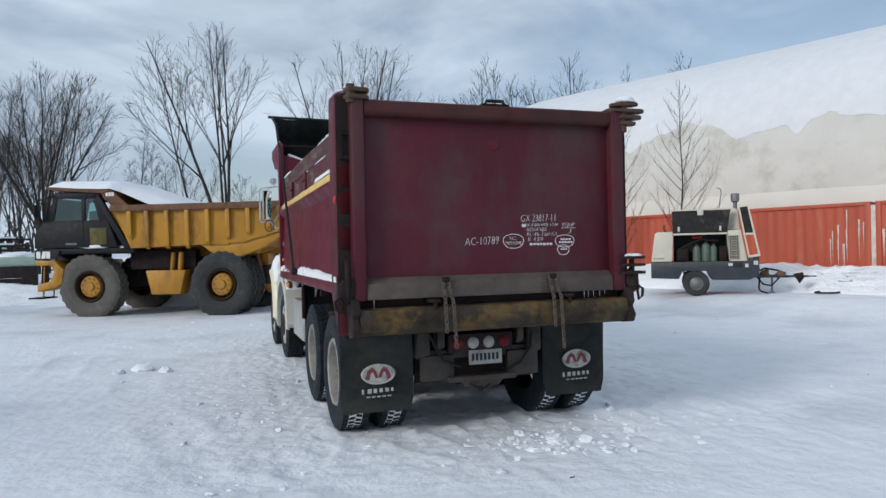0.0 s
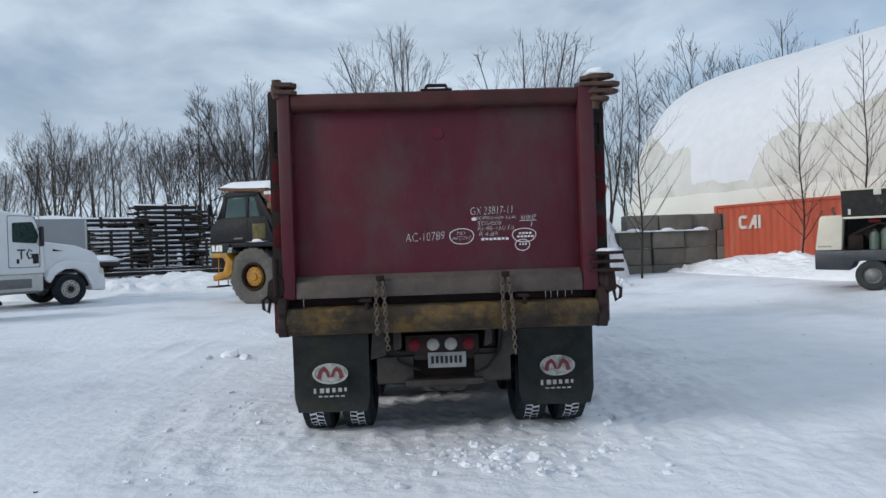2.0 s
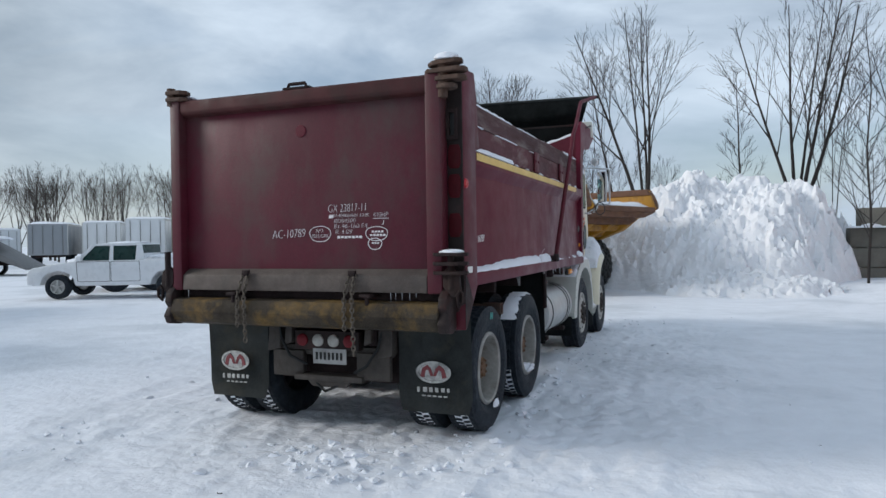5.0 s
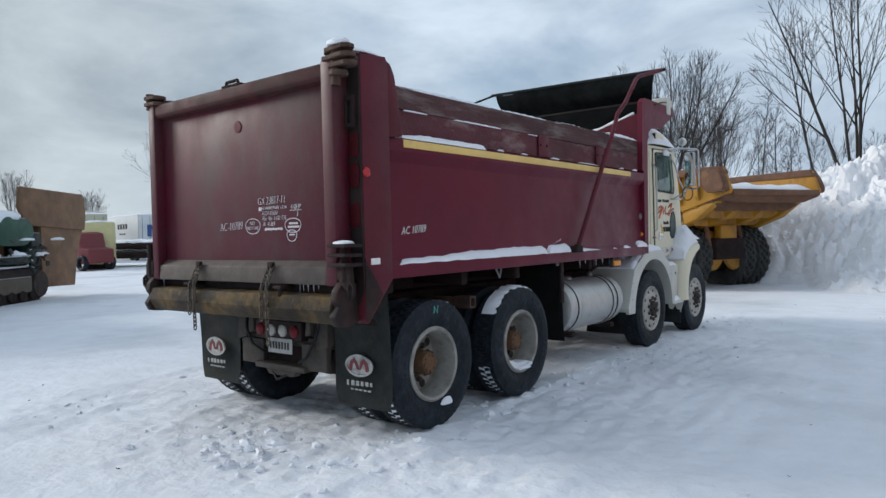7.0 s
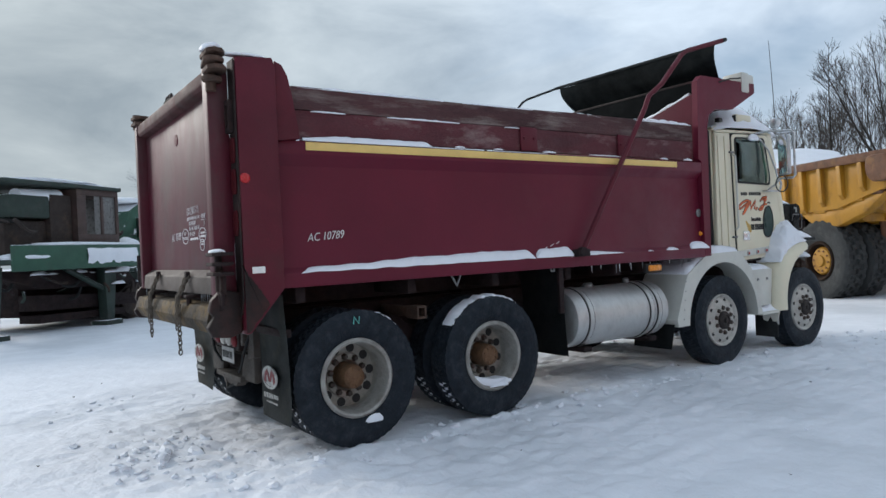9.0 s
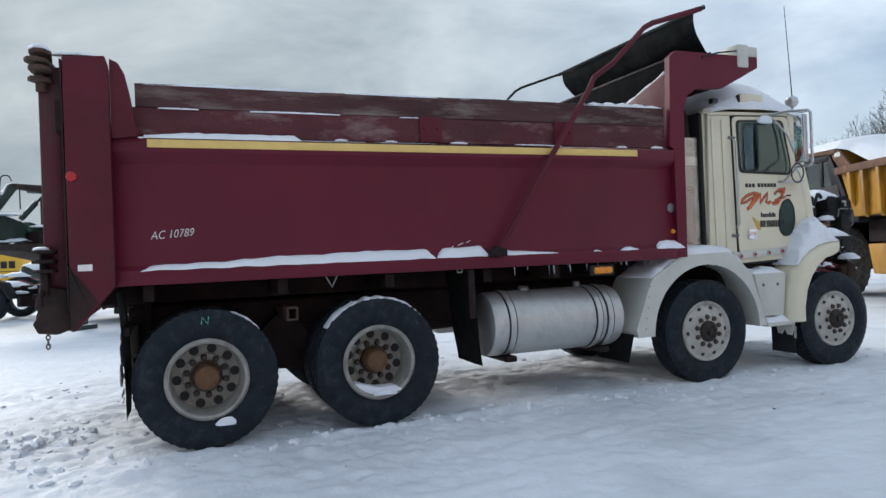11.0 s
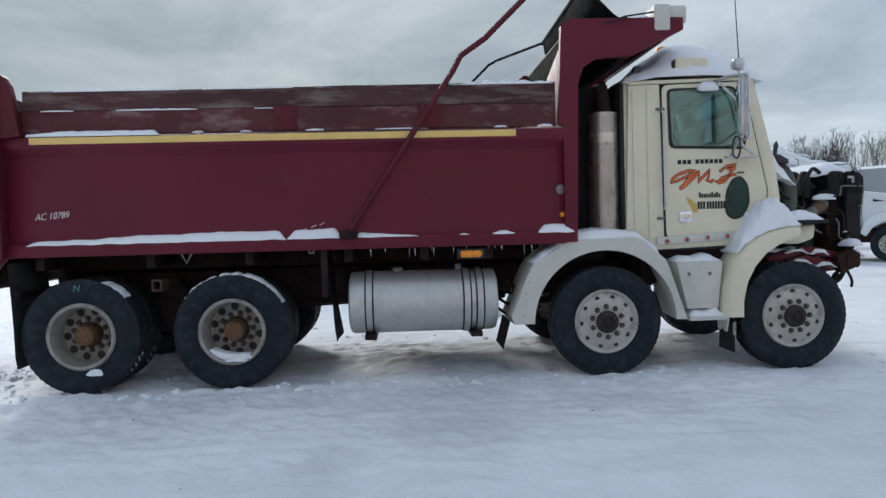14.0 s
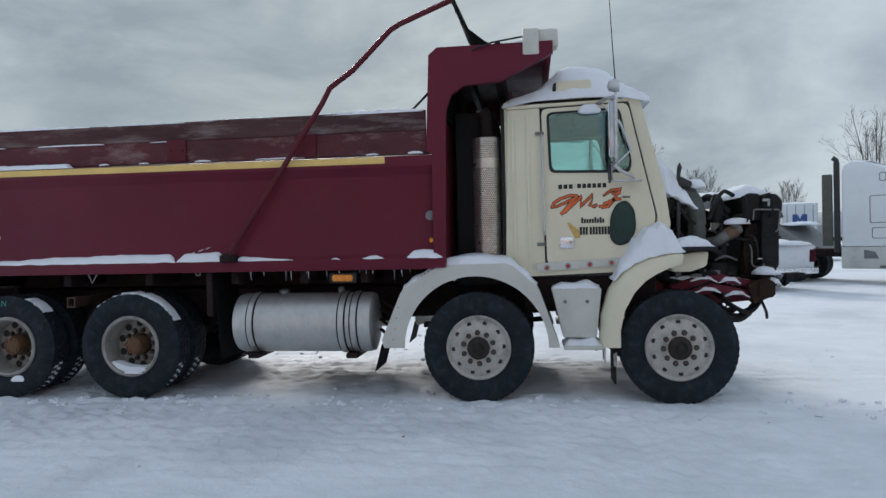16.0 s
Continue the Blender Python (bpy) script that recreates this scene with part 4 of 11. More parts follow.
def wheel(parent, x, y, z, s, kind, turn):
    m = pose(x, y, z, 0, 0, 0 if s > 0 else 180) @ pose(0, 0, 0, turn, 0, 0)
    w = share("wheel", rear_tyre, parent, m)
    tagged(w, "black lugged truck tyre with a snowy tread")
    for nm, me in disc_data[kind]:
        for k in range(10 if nm in ("hand_hole", "wheel_nut") else 1):
            share(nm, me, w, pose(0, 0, 0, 36 * k + (18 if nm == "wheel_nut" else 0), 0, 0))
    return w


AXLES = ((0.97, 0.49, "dish"), (2.29, 0.49, "dish"), (5.72, 0.462, "dome"), (7.52, 0.458, "dome"))
for k, (y, z, kind) in enumerate(AXLES):
    for s in (-1, 1):
        wheel(truck, s * (1.085 if kind == "dish" else 1.03), y, z, s, kind, 17 * k + 5)
        if kind == "dish":
            inner = share("inner_tyre", rear_tyre, truck, pose(s * 0.745, y, z, 0, 0, 0) @ pose(0, 0, 0, 8, 0, 0))
arc = bmesh.new()
n = 26
vs = []
for i in range(n + 1):
    a = math.pi + 0.35 + (math.pi - 0.7) * i / n
    for xx in (-0.095, 0.095):
        vs.append((xx, 0.508 * math.cos(a), 0.508 * math.sin(a)))
add(arc, vs, [(2 * i, 2 * i + 1, 2 * i + 3, 2 * i + 2) for i in range(n)])
arc_ob = part("tread_snow", arc, M_SNOW, truck)
arc_me = arc_ob.data
bpy.data.objects.remove(arc_ob)
for y in (0.97, 2.29):
    for x in (-1.085, -0.745, 0.745, 1.085):
        share("tread_snow", arc_me, truck, pose(x, y, 0.49))
# patches of snow caught on the wheels
for y, z, a0, a1, r, x in ((2.29, 0.49, -2.5, -0.95, 0.235, 1.13),):
    bm = bmesh.new()
    n = 14
    vs = []
    for i in range(n + 1):
        a = a0 + (a1 - a0) * i / n
        th = 0.055 * math.sin(math.pi * i / n) ** 0.5 + 0.004
        for rr, xx in ((0.262, x - 0.06), (0.262, x + 0.05), (0.262 - th, x + 0.05), (0.262 - th, x - 0.08)):
            vs.append((xx, y + rr * math.cos(a), z + rr * math.sin(a)))
    fs = [(4 * i + k, 4 * i + (k + 1) % 4, 4 * i + 4 + (k + 1) % 4, 4 * i + 4 + k) for i in range(n) for k in range(4)]
    add(bm, vs, fs + [(0, 1, 2, 3), (4 * n, 4 * n + 3, 4 * n + 2, 4 * n + 1)])
    bmesh.ops.recalc_face_normals(bm, faces=bm.faces[:])
    part("rim_snow", bm, M_SNOW, truck, "snow packed in the rim", 70)
bm = bmesh.new()
blob(bm, (1.215, 1.09, 0.145), 0.02, 0.075, 0.05, 3, sub=2)
part("tyre_snow", bm, M_SNOW, truck)
for y, a0, a1, lb in ((2.29, 0.50, 2.52, "line of snow along the tread"), (0.97, 0.72, 1.20, "")):
    bm = bmesh.new()
    vs, n = [], 60
    for i in range(n + 1):
        a = a0 + (a1 - a0) * i / n
        q = max(0.0, 0.65 + 0.9 * noise.noise(Vector((a * 9, y, 1))) + 0.5 * noise.noise(Vector((a * 31, y, 2))))
        th = 0.003 + 0.016 * q * min(1.0, 5 * i / n, 5 * (n - i) / n)
        out_ = 1.155 + 0.035 * q
        for rr, xx in ((0.512, out_), (0.512 + th, out_ - 0.015), (0.512 + th, 1.03), (0.510, 1.03)):
            vs.append((xx, y + rr * math.cos(a), 0.49 + rr * math.sin(a)))
    add(bm, vs, [(4 * i + k, 4 * i + k + 1, 4 * i + 5 + k, 4 * i + 4 + k) for i in range(n) for k in range(3)])
    bmesh.ops.recalc_face_normals(bm, faces=bm.faces[:])
    part("tread_snow", bm, M_SNOW, truck, lb, 70)
for k, (y, z, ry_, rz_) in enumerate(((2.33, 0.226, 0.10, 0.024), (2.42, 0.25, 0.05, 0.02))):
    bm = bmesh.new()
    blob(bm, (1.205, y, z), 0.022, ry_, rz_, 70 + k, rough=0.45, sub=3)
    part("rim_snow", bm, M_SNOW, truck, sharp=85)

# mud flaps
for s in (-1, 1):
    bm = bmesh.new()
    x0, x1 = s * 0.615, s * 1.235
    a, b = min(x0, x1), max(x0, x1)
    vs = []
    n = 8
    for j in range(n + 1):
        v = j / n
        z = 1.16 - 0.94 * v
        y = 0.40 + 0.03 * math.sin(2.2 * v)
        inset = 0.03 if j == n else 0.0
        for i in range(7):
            u = i / 6
            vs.append((a + inset + (b - a - 2 * inset) * u, y + 0.012 * math.sin(3 * u + s + 2 * v), z))
    add(bm, vs, [(j * 7 + i, j * 7 + i + 1, (j + 1) * 7 + i + 1, (j + 1) * 7 + i) for j in range(n) for i in range(6)])
    bmesh.ops.solidify(bm, geom=bm.faces[:], thickness=0.012)
    flap = part("mud_flap", bm, M_FLAP, truck, "grey rubber mud flap with a rubbed white emblem")
    cx, cz = s * 0.93, 0.545
    bm = bmesh.new()
    ring_plate(bm, [(cx + 0.145 * math.cos(t_), cz + 0.085 * math.sin(t_)) for t_ in [2 * math.pi * k / 28 for k in range(28)]],
               [(cx + 0.125 * math.cos(t_), cz + 0.068 * math.sin(t_)) for t_ in [2 * math.pi * k / 28 for k in range(28)]], "y", 0.378, 0.388)
    part("emblem_ring", bm, M_WORNW, flap)
    bm = bmesh.new()
    prism(bm, [(cx + 0.122 * math.cos(t_), cz + 0.066 * math.sin(t_)) for t_ in [2 * math.pi * k / 28 for k in range(28)]], "y", 0.384, 0.389)
    part("emblem", bm, M_WORNW, flap)
    bm = bmesh.new()
    for q in (-1, 1):
        prism(bm, [(cx + q * 0.11, cz - 0.035), (cx + q * 0.09, cz + 0.03), (cx + q * 0.05, cz + 0.058), (cx + q * 0.02, cz + 0.03), (cx, cz - 0.03), (cx + q * 0.022, cz - 0.03), (cx + q * 0.045, cz + 0.02), (cx + q * 0.065, cz + 0.01), (cx + q * 0.075, cz - 0.045)], "y", 0.379, 0.383)
    part("emblem_mark", bm, M_REDP, flap)
    for k, w in enumerate((0.02, 0.035, 0.03, 0.028, 0.03, 0.02)):
        bm = bmesh.new()
        box(bm, cx - 0.14 + k * 0.05, cx - 0.14 + k * 0.05 + w, 0.385, 0.392, 0.385 + 0.002 * k, 0.425, 0.002)
        part("print_bar", bm, M_WORNW, flap)
    for k in range(5):
        bm = bmesh.new()
        box(bm, cx - 0.10 + k * 0.045, cx - 0.07 + k * 0.045, 0.388, 0.394, 0.352, 0.364, 0.001)
        part("print_bar", bm, M_WORNW, flap)
    bm = bmesh.new()
    box(bm, min(s * 0.6, s * 1.2), max(s * 0.6, s * 1.2), 0.41, 0.46, 0.85, 0.91, 0.008)
    part("flap_hanger", bm, M_CHASSIS, truck)
    # forward flap before the tandem
    bm = bmesh.new()
    x0, x1 = sorted((s * 0.6, s * 1.16))
    vs = []
    for j in range(9):
        z = 1.20 - 0.84 * j / 8
        for i in range(5):
            u = i / 4
            vs.append((x0 + (x1 - x0) * u, 3.13 + 0.012 * j + 0.008 * math.sin(4 * u + j), z))
    add(bm, vs, [(j * 5 + i, j * 5 + i + 1, (j + 1) * 5 + i + 1, (j + 1) * 5 + i) for j in range(8) for i in range(4)])
    bmesh.ops.solidify(bm, geom=bm.faces[:], thickness=0.014)
    part("front_flap", bm, M_BLACK, truck, "black rubber flap ahead of the tandem")
    bm = bmesh.new()
    box(bm, s * 1.165 if s > 0 else -1.2, s * 1.2 if s > 0 else -1.165, 3.10, 3.16, 0.78, 1.2, 0.006)
    part("flap_bar", bm, M_CHASSIS, truck)

# chassis
for s in (-1, 1):
    bm = bmesh.new()
    box(bm, s * 0.34, s * 0.43, 0.42, 7.3, 0.72, 1.0, 0.01)
    part("chassis_rail", bm, M_CHASSIS, truck)
    bm = bmesh.new()
    prism(bm, [(7.3, 0.74), (7.3, 1.02), (7.9, 1.0), (8.42, 0.97), (8.42, 0.82), (7.8, 0.76)], "x", s * 0.36, s * 0.44, 0.008)
    part("front_rail", bm, M_RED, truck, "burgundy front frame rail")
    bm = bmesh.new()
    box(bm, s * 0.42, s * 0.52, 0.15, 5.3, 1.04, 1.205, 0.01)
    part("box_beam", bm, M_CHASSIS, truck)
    for y in (0.55, 1.52, 2.4, 3.3, 4.0, 4.6):
        bm = bmesh.new()
        box(bm, s * 0.5, s * 1.08, y, y + 0.08, 1.08, 1.20, 0.01)
        part("cross_bearer", bm, M_CHASSIS, truck)
    bm = bmesh.new()
    ring_plate(bm, [(1.575, 0.87), (1.665, 0.87), (1.665, 0.975), (1.575, 0.975)], [(1.59, 0.885), (1.65, 0.885), (1.65, 0.96), (1.59, 0.96)], "x", s * 0.95, s * 1.12)
    box(bm, s * 0.5, s * 0.96, 1.585, 1.655, 0.88, 0.965, 0.01)
    part("side_bracket", bm, M_DRUST, truck, "open square tube bracket")
    bm = bmesh.new()
    prism(bm, [(1.0, 0.62), (1.25, 0.74), (1.6, 0.82), (2.0, 0.74), (2.3, 0.62), (2.3, 0.55), (1.9, 0.62), (1.63, 0.67), (1.35, 0.62), (1.0, 0.55)], "x", s * 0.46, s * 0.56, 0.006)
    part("spring_pack", bm, M_CHASSIS, truck)
    bm = bmesh.new()
    prism(bm, [(7.0, 0.60), (7.3, 0.66), (7.52, 0.68), (7.9, 0.66), (8.2, 0.76), (8.2, 0.71), (7.9, 0.6), (7.52, 0.6), (7.2, 0.57)], "x", s * 0.38, s * 0.47, 0.005)
    prism(bm, [(5.1, 0.62), (5.5, 0.66), (5.72, 0.67), (6.1, 0.65), (6.4, 0.68), (6.4, 0.63), (5.72, 0.59), (5.1, 0.57)], "x", s * 0.38, s * 0.47, 0.005)
    part("leaf_spring", bm, M_CHASSIS, truck)
for y, z in ((0.97, 0.49), (2.29, 0.49)):
    bm = bmesh.new()
    cyl(bm, (-0.9, y, z), (0.9, y, z), 0.09, 12)
    lathe(bm, [(0, -0.16), (0.12, -0.15), (0.2, -0.06), (0.2, 0.06), (0.12, 0.15), (0, 0.16)], "y", (0, y, z), 18)
    part("drive_axle", bm, M_CHASSIS, truck)
for y, z in ((5.72, 0.462), (7.52, 0.458)):
    bm = bmesh.new()
    box(bm, -0.85, 0.85, y - 0.06, y + 0.06, z - 0.08, z + 0.05, 0.02)
    part("steer_axle", bm, M_CHASSIS, truck)
bm = bmesh.new()
box(bm, -0.33, 0.33, 2.6, 4.9, 0.62, 1.18, 0.03)
cyl(bm, (0, 2.2, 0.6), (0, 5.2, 0.7), 0.06, 10)
cyl(bm, (0.1, 3.2, 0.85), (0.1, 5.1, 1.3), 0.11, 14)
part("hoist", bm, M_CHASSIS, truck)
# plate white greyed for the shade under the tail, mottled with dirt
M_PLATEW = mat("shaded_dirty_plate_white", (0.36, 0.36, 0.35), 0.5, var=0.15, scale=12, bump=0.02, dirt=(0.14, 0.13, 0.12), amount=0.4, dscale=9)
# suspension beams between the wheels, with dark filler added to enclose the underbody
for s in (-1, 1):
    bm = bmesh.new()
    prism(bm, [(0.8, 0.45), (0.9, 0.6), (1.4, 0.72), (1.63, 0.95), (1.85, 0.72), (2.35, 0.6), (2.45, 0.45), (1.63, 0.42)], "x", s * 0.44, s * 0.60, 0.02)
    part("walking_beam", bm, M_CHASSIS, truck)
# added box between the rails, keeps stray light out under the truck
bm = bmesh.new()
box(bm, -0.32, 0.32, 0.62, 2.5, 0.66, 1.02, 0.03)
part("frame_crossing", bm, M_CHASSIS, truck)
bm = bmesh.new()
box(bm, -0.85, 0.85, 6.15, 7.38, 0.78, 1.19, 0.03)
part("cab_underbody", bm, M_CHASSIS, truck)
M_TAILS = mat("grimy_brown_steel", (0.05, 0.042, 0.036), 0.75, var=0.4, scale=6, bump=0.3, dirt=(0.025, 0.02, 0.018), amount=0.45, dscale=5)
# tail cross member, lamp box, plate and hitch
bm = bmesh.new()
box(bm, -0.55, 0.55, 0.44, 0.52, 0.62, 0.70, 0.01)
box(bm, -0.55, -0.25, 0.40, 0.46, 0.44, 0.66, 0.012)
box(bm, 0.25, 0.55, 0.40, 0.46, 0.44, 0.66, 0.012)
box(bm, -0.32, 0.32, 0.36, 0.5, 0.42, 0.47, 0.012)
prism(bm, [(-0.24, 0.46), (-0.15, 0.37), (0.15, 0.37), (0.24, 0.46)], "y", 0.38, 0.46, 0.006)
part("tail_frame", bm, M_TAILS, truck, "grimy brown tail frame")
# added plate behind the tail frame, blocks light coming from beneath
bm = bmesh.new()
box(bm, -0.56, 0.56, 0.55, 0.60, 0.40, 1.05, 0.01)
part("tail_backing", bm, M_CHASSIS, truck)
for x0_, x1_, z0_, z1_, y_ in ((-0.60, -0.47, 0.64, 0.86, 0.42), (0.44, 0.58, 0.62, 0.88, 0.42), (-0.42, -0.34, 0.70, 0.90, 0.40), (0.33, 0.40, 0.72, 0.90, 0.40)):
    bm = bmesh.new()
    prism(bm, [(x0_, z0_), (x1_, z0_ + 0.03), (x1_, z1_), (x0_ + 0.02, z1_)], "y", y_ - 0.03, y_ + 0.08, 0.012)
    part("tail_bracket", bm, M_TAILS, truck)
for pts_ in (((-0.5, 0.42, 0.9), (-0.44, 0.37, 0.76), (-0.36, 0.37, 0.62), (-0.2, 0.38, 0.55)), ((0.5, 0.42, 0.9), (0.46, 0.36, 0.7), (0.36, 0.36, 0.56), (0.24, 0.38, 0.5)), ((-0.15, 0.4, 0.42), (-0.02, 0.36, 0.34), (0.12, 0.4, 0.40))):
    bm = bmesh.new()
    tube(bm, pts_, 0.012, 6)
    part("air_line", bm, M_BLACK, truck)
bm = bmesh.new()
box(bm, -0.31, 0.29, 0.37, 0.47, 0.675, 0.835, 0.01)
lamp_box = part("lamp_box", bm, M_RUB, truck, "dirty dark red lamp box with four round lamps")
M_STOPL = mat("worn_red_lens", (0.14, 0.012, 0.018), 0.5, var=0.2, scale=20, bump=0.05, spec=0.2, dirt=(0.06, 0.02, 0.02), amount=0.25, dscale=8)
for k, (x, mt) in enumerate(((-0.235, M_STOPL), (-0.085, M_DIML), (0.06, M_DIML), (0.205, M_STOPL))):
    bm = bmesh.new()
    lathe(bm, [(0, 0.03), (0.03, 0.027), (0.05, 0.012), (0.052, 0)], "y", (x, 0.37, 0.755), 20, m=None)
    for v in bm.verts:
        v.co.y = 0.37 - abs(v.co.y - 0.37)
    bmesh.ops.recalc_face_normals(bm, faces=bm.faces[:])
    part("rear_lamp", bm, mt, lamp_box, "round red lamp" if mt is M_STOPL else "round clear lamp")
bm = bmesh.new()
box(bm, -0.13, 0.18, 0.36, 0.366, 0.565, 0.69, 0.004)
plate = part("number_plate", bm, M_PLATEW, truck, "white number plate, characters as bars")
for k in range(7):
    bm = bmesh.new()
    box(bm, -0.105 + k * 0.038, -0.082 + k * 0.038, 0.357, 0.3595, 0.60, 0.66, 0.001)
    part("plate_bar", bm, M_DARKP, plate)

# fuel tanks
for s in (1,):
    cx, cz, r = 0.905, 0.69, 0.29
    bm = bmesh.new()
    lathe(bm, [(0, 0), (r * 0.8, 0.0), (r * 0.96, 0.015), (r, 0.05), (r, 1.33), (r * 0.96, 1.365), (r * 0.8, 1.38), (0, 1.38)], "y", (cx, 3.33, cz), 36)
    tank = part("fuel_tank", bm, M_ALU, truck, "dull aluminium fuel tank with rubber-lined straps")
    for y in (3.52, 4.42, 4.54):
        bm = bmesh.new()
        lathe(bm, [(r + 0.002, -0.028), (r + 0.012, -0.026), (r + 0.012, 0.026), (r + 0.002, 0.028)], "y", (cx, y, cz), 36)
        part("tank_strap", bm, M_ALU if y != 4.42 else M_ALU, tank)
        for d in (-0.034, 0.034):
            bm = bmesh.new()
            lathe(bm, [(r + 0.001, -0.008), (r + 0.009, 0), (r + 0.001, 0.008)], "y", (cx, y + d, cz), 36)
            part("strap_rubber", bm, M_DARKP, tank)
    bm = bmesh.new()
    lathe(bm, [(0.055, 0), (0.055, 0.03), (0.04, 0.045), (0, 0.045)], "z", (cx, 3.78, cz + r - 0.01), 16)
    part("filler_cap", bm, M_STEEL, tank)
    bm = bmesh.new()
    lathe(bm, [(0.035, 0), (0.035, 0.05), (0.02, 0.065), (0, 0.065)], "z", (cx, 4.36, cz + r - 0.01), 14)
    part("filler_cap", bm, M_STEEL, tank)
    for y in (3.52, 4.5):
        bm = bmesh.new()
        box(bm, 0.45, 1.12, y - 0.05, y + 0.06, 0.36, 0.41, 0.008)
        part("tank_bracket", bm, M_CHASSIS, tank)
    bm = bmesh.new()
    for k in range(4):
        tube(bm, [(0.8, 4.72, 0.9 - 0.1 * k), (0.86, 4.80 + 0.02 * k, 0.86 - 0.12 * k), (0.8, 4.9, 0.78 - 0.06 * k), (0.6, 4.95, 0.8)], 0.016, 6)
    part("hoses", bm, M_CHASSIS, truck)
# battery box on the other side
bm = bmesh.new()
box(bm, -1.15, -0.6, 3.5, 4.5, 0.45, 0.95, 0.03)
part("battery_box", bm, M_ALU, truck)





# fenders
for s in (-1, 1):
    bm = bmesh.new()
    out = [(4.80, 0.50), (5.02, 1.02), (5.40, 1.235), (6.02, 1.245), (6.28, 1.02), (6.47, 0.46)]
    n = 36
    outer, inner = [], []
    for k in range(n + 1):
        a = math.pi - math.pi * k / n
        inner.append((5.70 + 0.665 * math.cos(a), 0.47 + 0.66 * max(0.0, math.sin(a))))
        d = Vector((math.cos(a), max(0.0, math.sin(a))))
        best = None
        for (ya, za), (yb, zb) in zip(out, out[1:]):
            e = Vector((yb - ya, zb - za))
            det = d.x * -e.y + d.y * e.x
            if abs(det) > 1e-9:
                rx_, rz_ = ya - 5.70, za - 0.47
                t_ = (rx_ * -e.y + rz_ * e.x) / det
                u_ = (d.x * rz_ - d.y * rx_) / det
                if t_ > 0 and -0.02 <= u_ <= 1.02:
                    best = t_ if best is None else min(best, t_)
        best = best or 0.86
        outer.append((5.70 + d.x * best, 0.47 + d.y * best))
    vs = []
    for k in range(n + 1):
        (ya, za), (yb, zb) = outer[k], inner[k]
        vs += [(s * 1.20, ya, za), (s * 1.20, yb, zb), (s * 1.185, yb, zb), (s * 0.62, ya + (5.7 - ya) * 0.02, za - 0.012), (s * 0.62, ya, za)]
    add(bm, vs, [(5 * k + i, 5 * k + (i + 1) % 5, 5 * k + 5 + (i + 1) % 5, 5 * k + 5 + i) for k in range(n) for i in range(5)] + [(0, 1, 2, 3, 4), tuple(5 * n + i for i in (4, 3, 2, 1, 0))])
    bmesh.ops.recalc_face_normals(bm, faces=bm.faces[:])
    mf = part("mid_fender", bm, M_GREYP, truck, "pale grey flat-sided fender", 25)
    for k in range(9):
        bm = bmesh.new()
        lathe(bm, [(0, 0.006 * s), (0.006, 0.004 * s), (0.007, 0)], "x", (s * 1.20, 4.93 + 0.016 * k * (k < 5) + (0.3 + 0.03 * k if k > 4 else 0) - (0.2 if k > 4 else 0), 0.55 + 0.1 * k if k < 5 else 1.02 + 0.02 * k), 6)
        part("rivet", bm, M_STEEL, mf)
    bm = bmesh.new()
    vs = []
    for j in range(7):
        z = 0.50 - 0.26 * j / 6
        for x in (s * 0.66, s * 0.9, s * 1.17):
            vs.append((x, 4.81 - 0.07 * j / 6, z))
    add(bm, vs, [(j * 3 + i, j * 3 + i + 1, (j + 1) * 3 + i + 1, (j + 1) * 3 + i) for j in range(6) for i in range(2)])
    bmesh.ops.solidify(bm, geom=bm.faces[:], thickness=0.01)
    part("fender_flap", bm, M_BLACK, truck)
    drift("fender_snow", ((5.03, 1.04, 0.02), (5.15, 1.10, 0.05), (5.40, 1.23, 0.07), (5.70, 1.24, 0.10), (6.0, 1.24, 0.07), (6.14, 1.14, 0.06), (6.27, 1.03, 0.02)), s * 0.66, s * 1.185, truck, "snow lying on the fender", 4 + s, 16, 7)
    # tool box and step
    bm = bmesh.new()
    prism(bm, [(6.40, 1.0), (6.85, 1.0), (6.80, 0.55), (6.50, 0.55)], "x", s * 0.72, s * 1.12, 0.012)
    tool = part("tool_box", bm, M_GREYP, truck, "pale grey tapered step box")
    bm = bmesh.new()
    for y in (6.52, 6.72):
        lathe(bm, [(0, 0.01 * s), (0.016, 0.008 * s), (0.018, 0)], "x", (s * 1.12, y, 0.88), 10)
    part("bolts", bm, M_STEEL, tool)
    bm = bmesh.new()
    box(bm, s * 0.75, s * 1.18, 6.50, 6.86, 0.445, 0.485, 0.008)
    part("step", bm, M_GREYP, truck, "snow-covered step")
    drift("step_snow", ((6.51, 0.484, 0.02), (6.56, 0.484, 0.07), (6.66, 0.484, 0.06), (6.76, 0.484, 0.10), (6.84, 0.484, 0.03)), s * 0.8, s * 1.17, truck, "", 7)
    drift("box_snow", ((6.41, 1.0, 0.02), (6.5, 1.0, 0.05), (6.6, 1.0, 0.045), (6.73, 1.0, 0.075), (6.84, 1.0, 0.02)), s * 0.74, s * 1.11, truck, "", 9)
    # front fender: curved sheet
    bm = bmesh.new()
    prof = [(6.82, 0.47), (6.84, 0.75), (6.91, 0.98), (7.03, 1.16), (7.16, 1.24), (7.30, 1.29), (7.44, 1.315), (7.56, 1.32)]
    low = [(7.00, 0.47), (7.0, 0.62), (7.04, 0.80), (7.12, 0.95), (7.22, 1.06), (7.33, 1.13), (7.44, 1.18), (7.54, 1.21)]
    n = len(prof)
    vs = []
    for k in range(n):
        (y, z), (yl, zl) = prof[k], low[k]
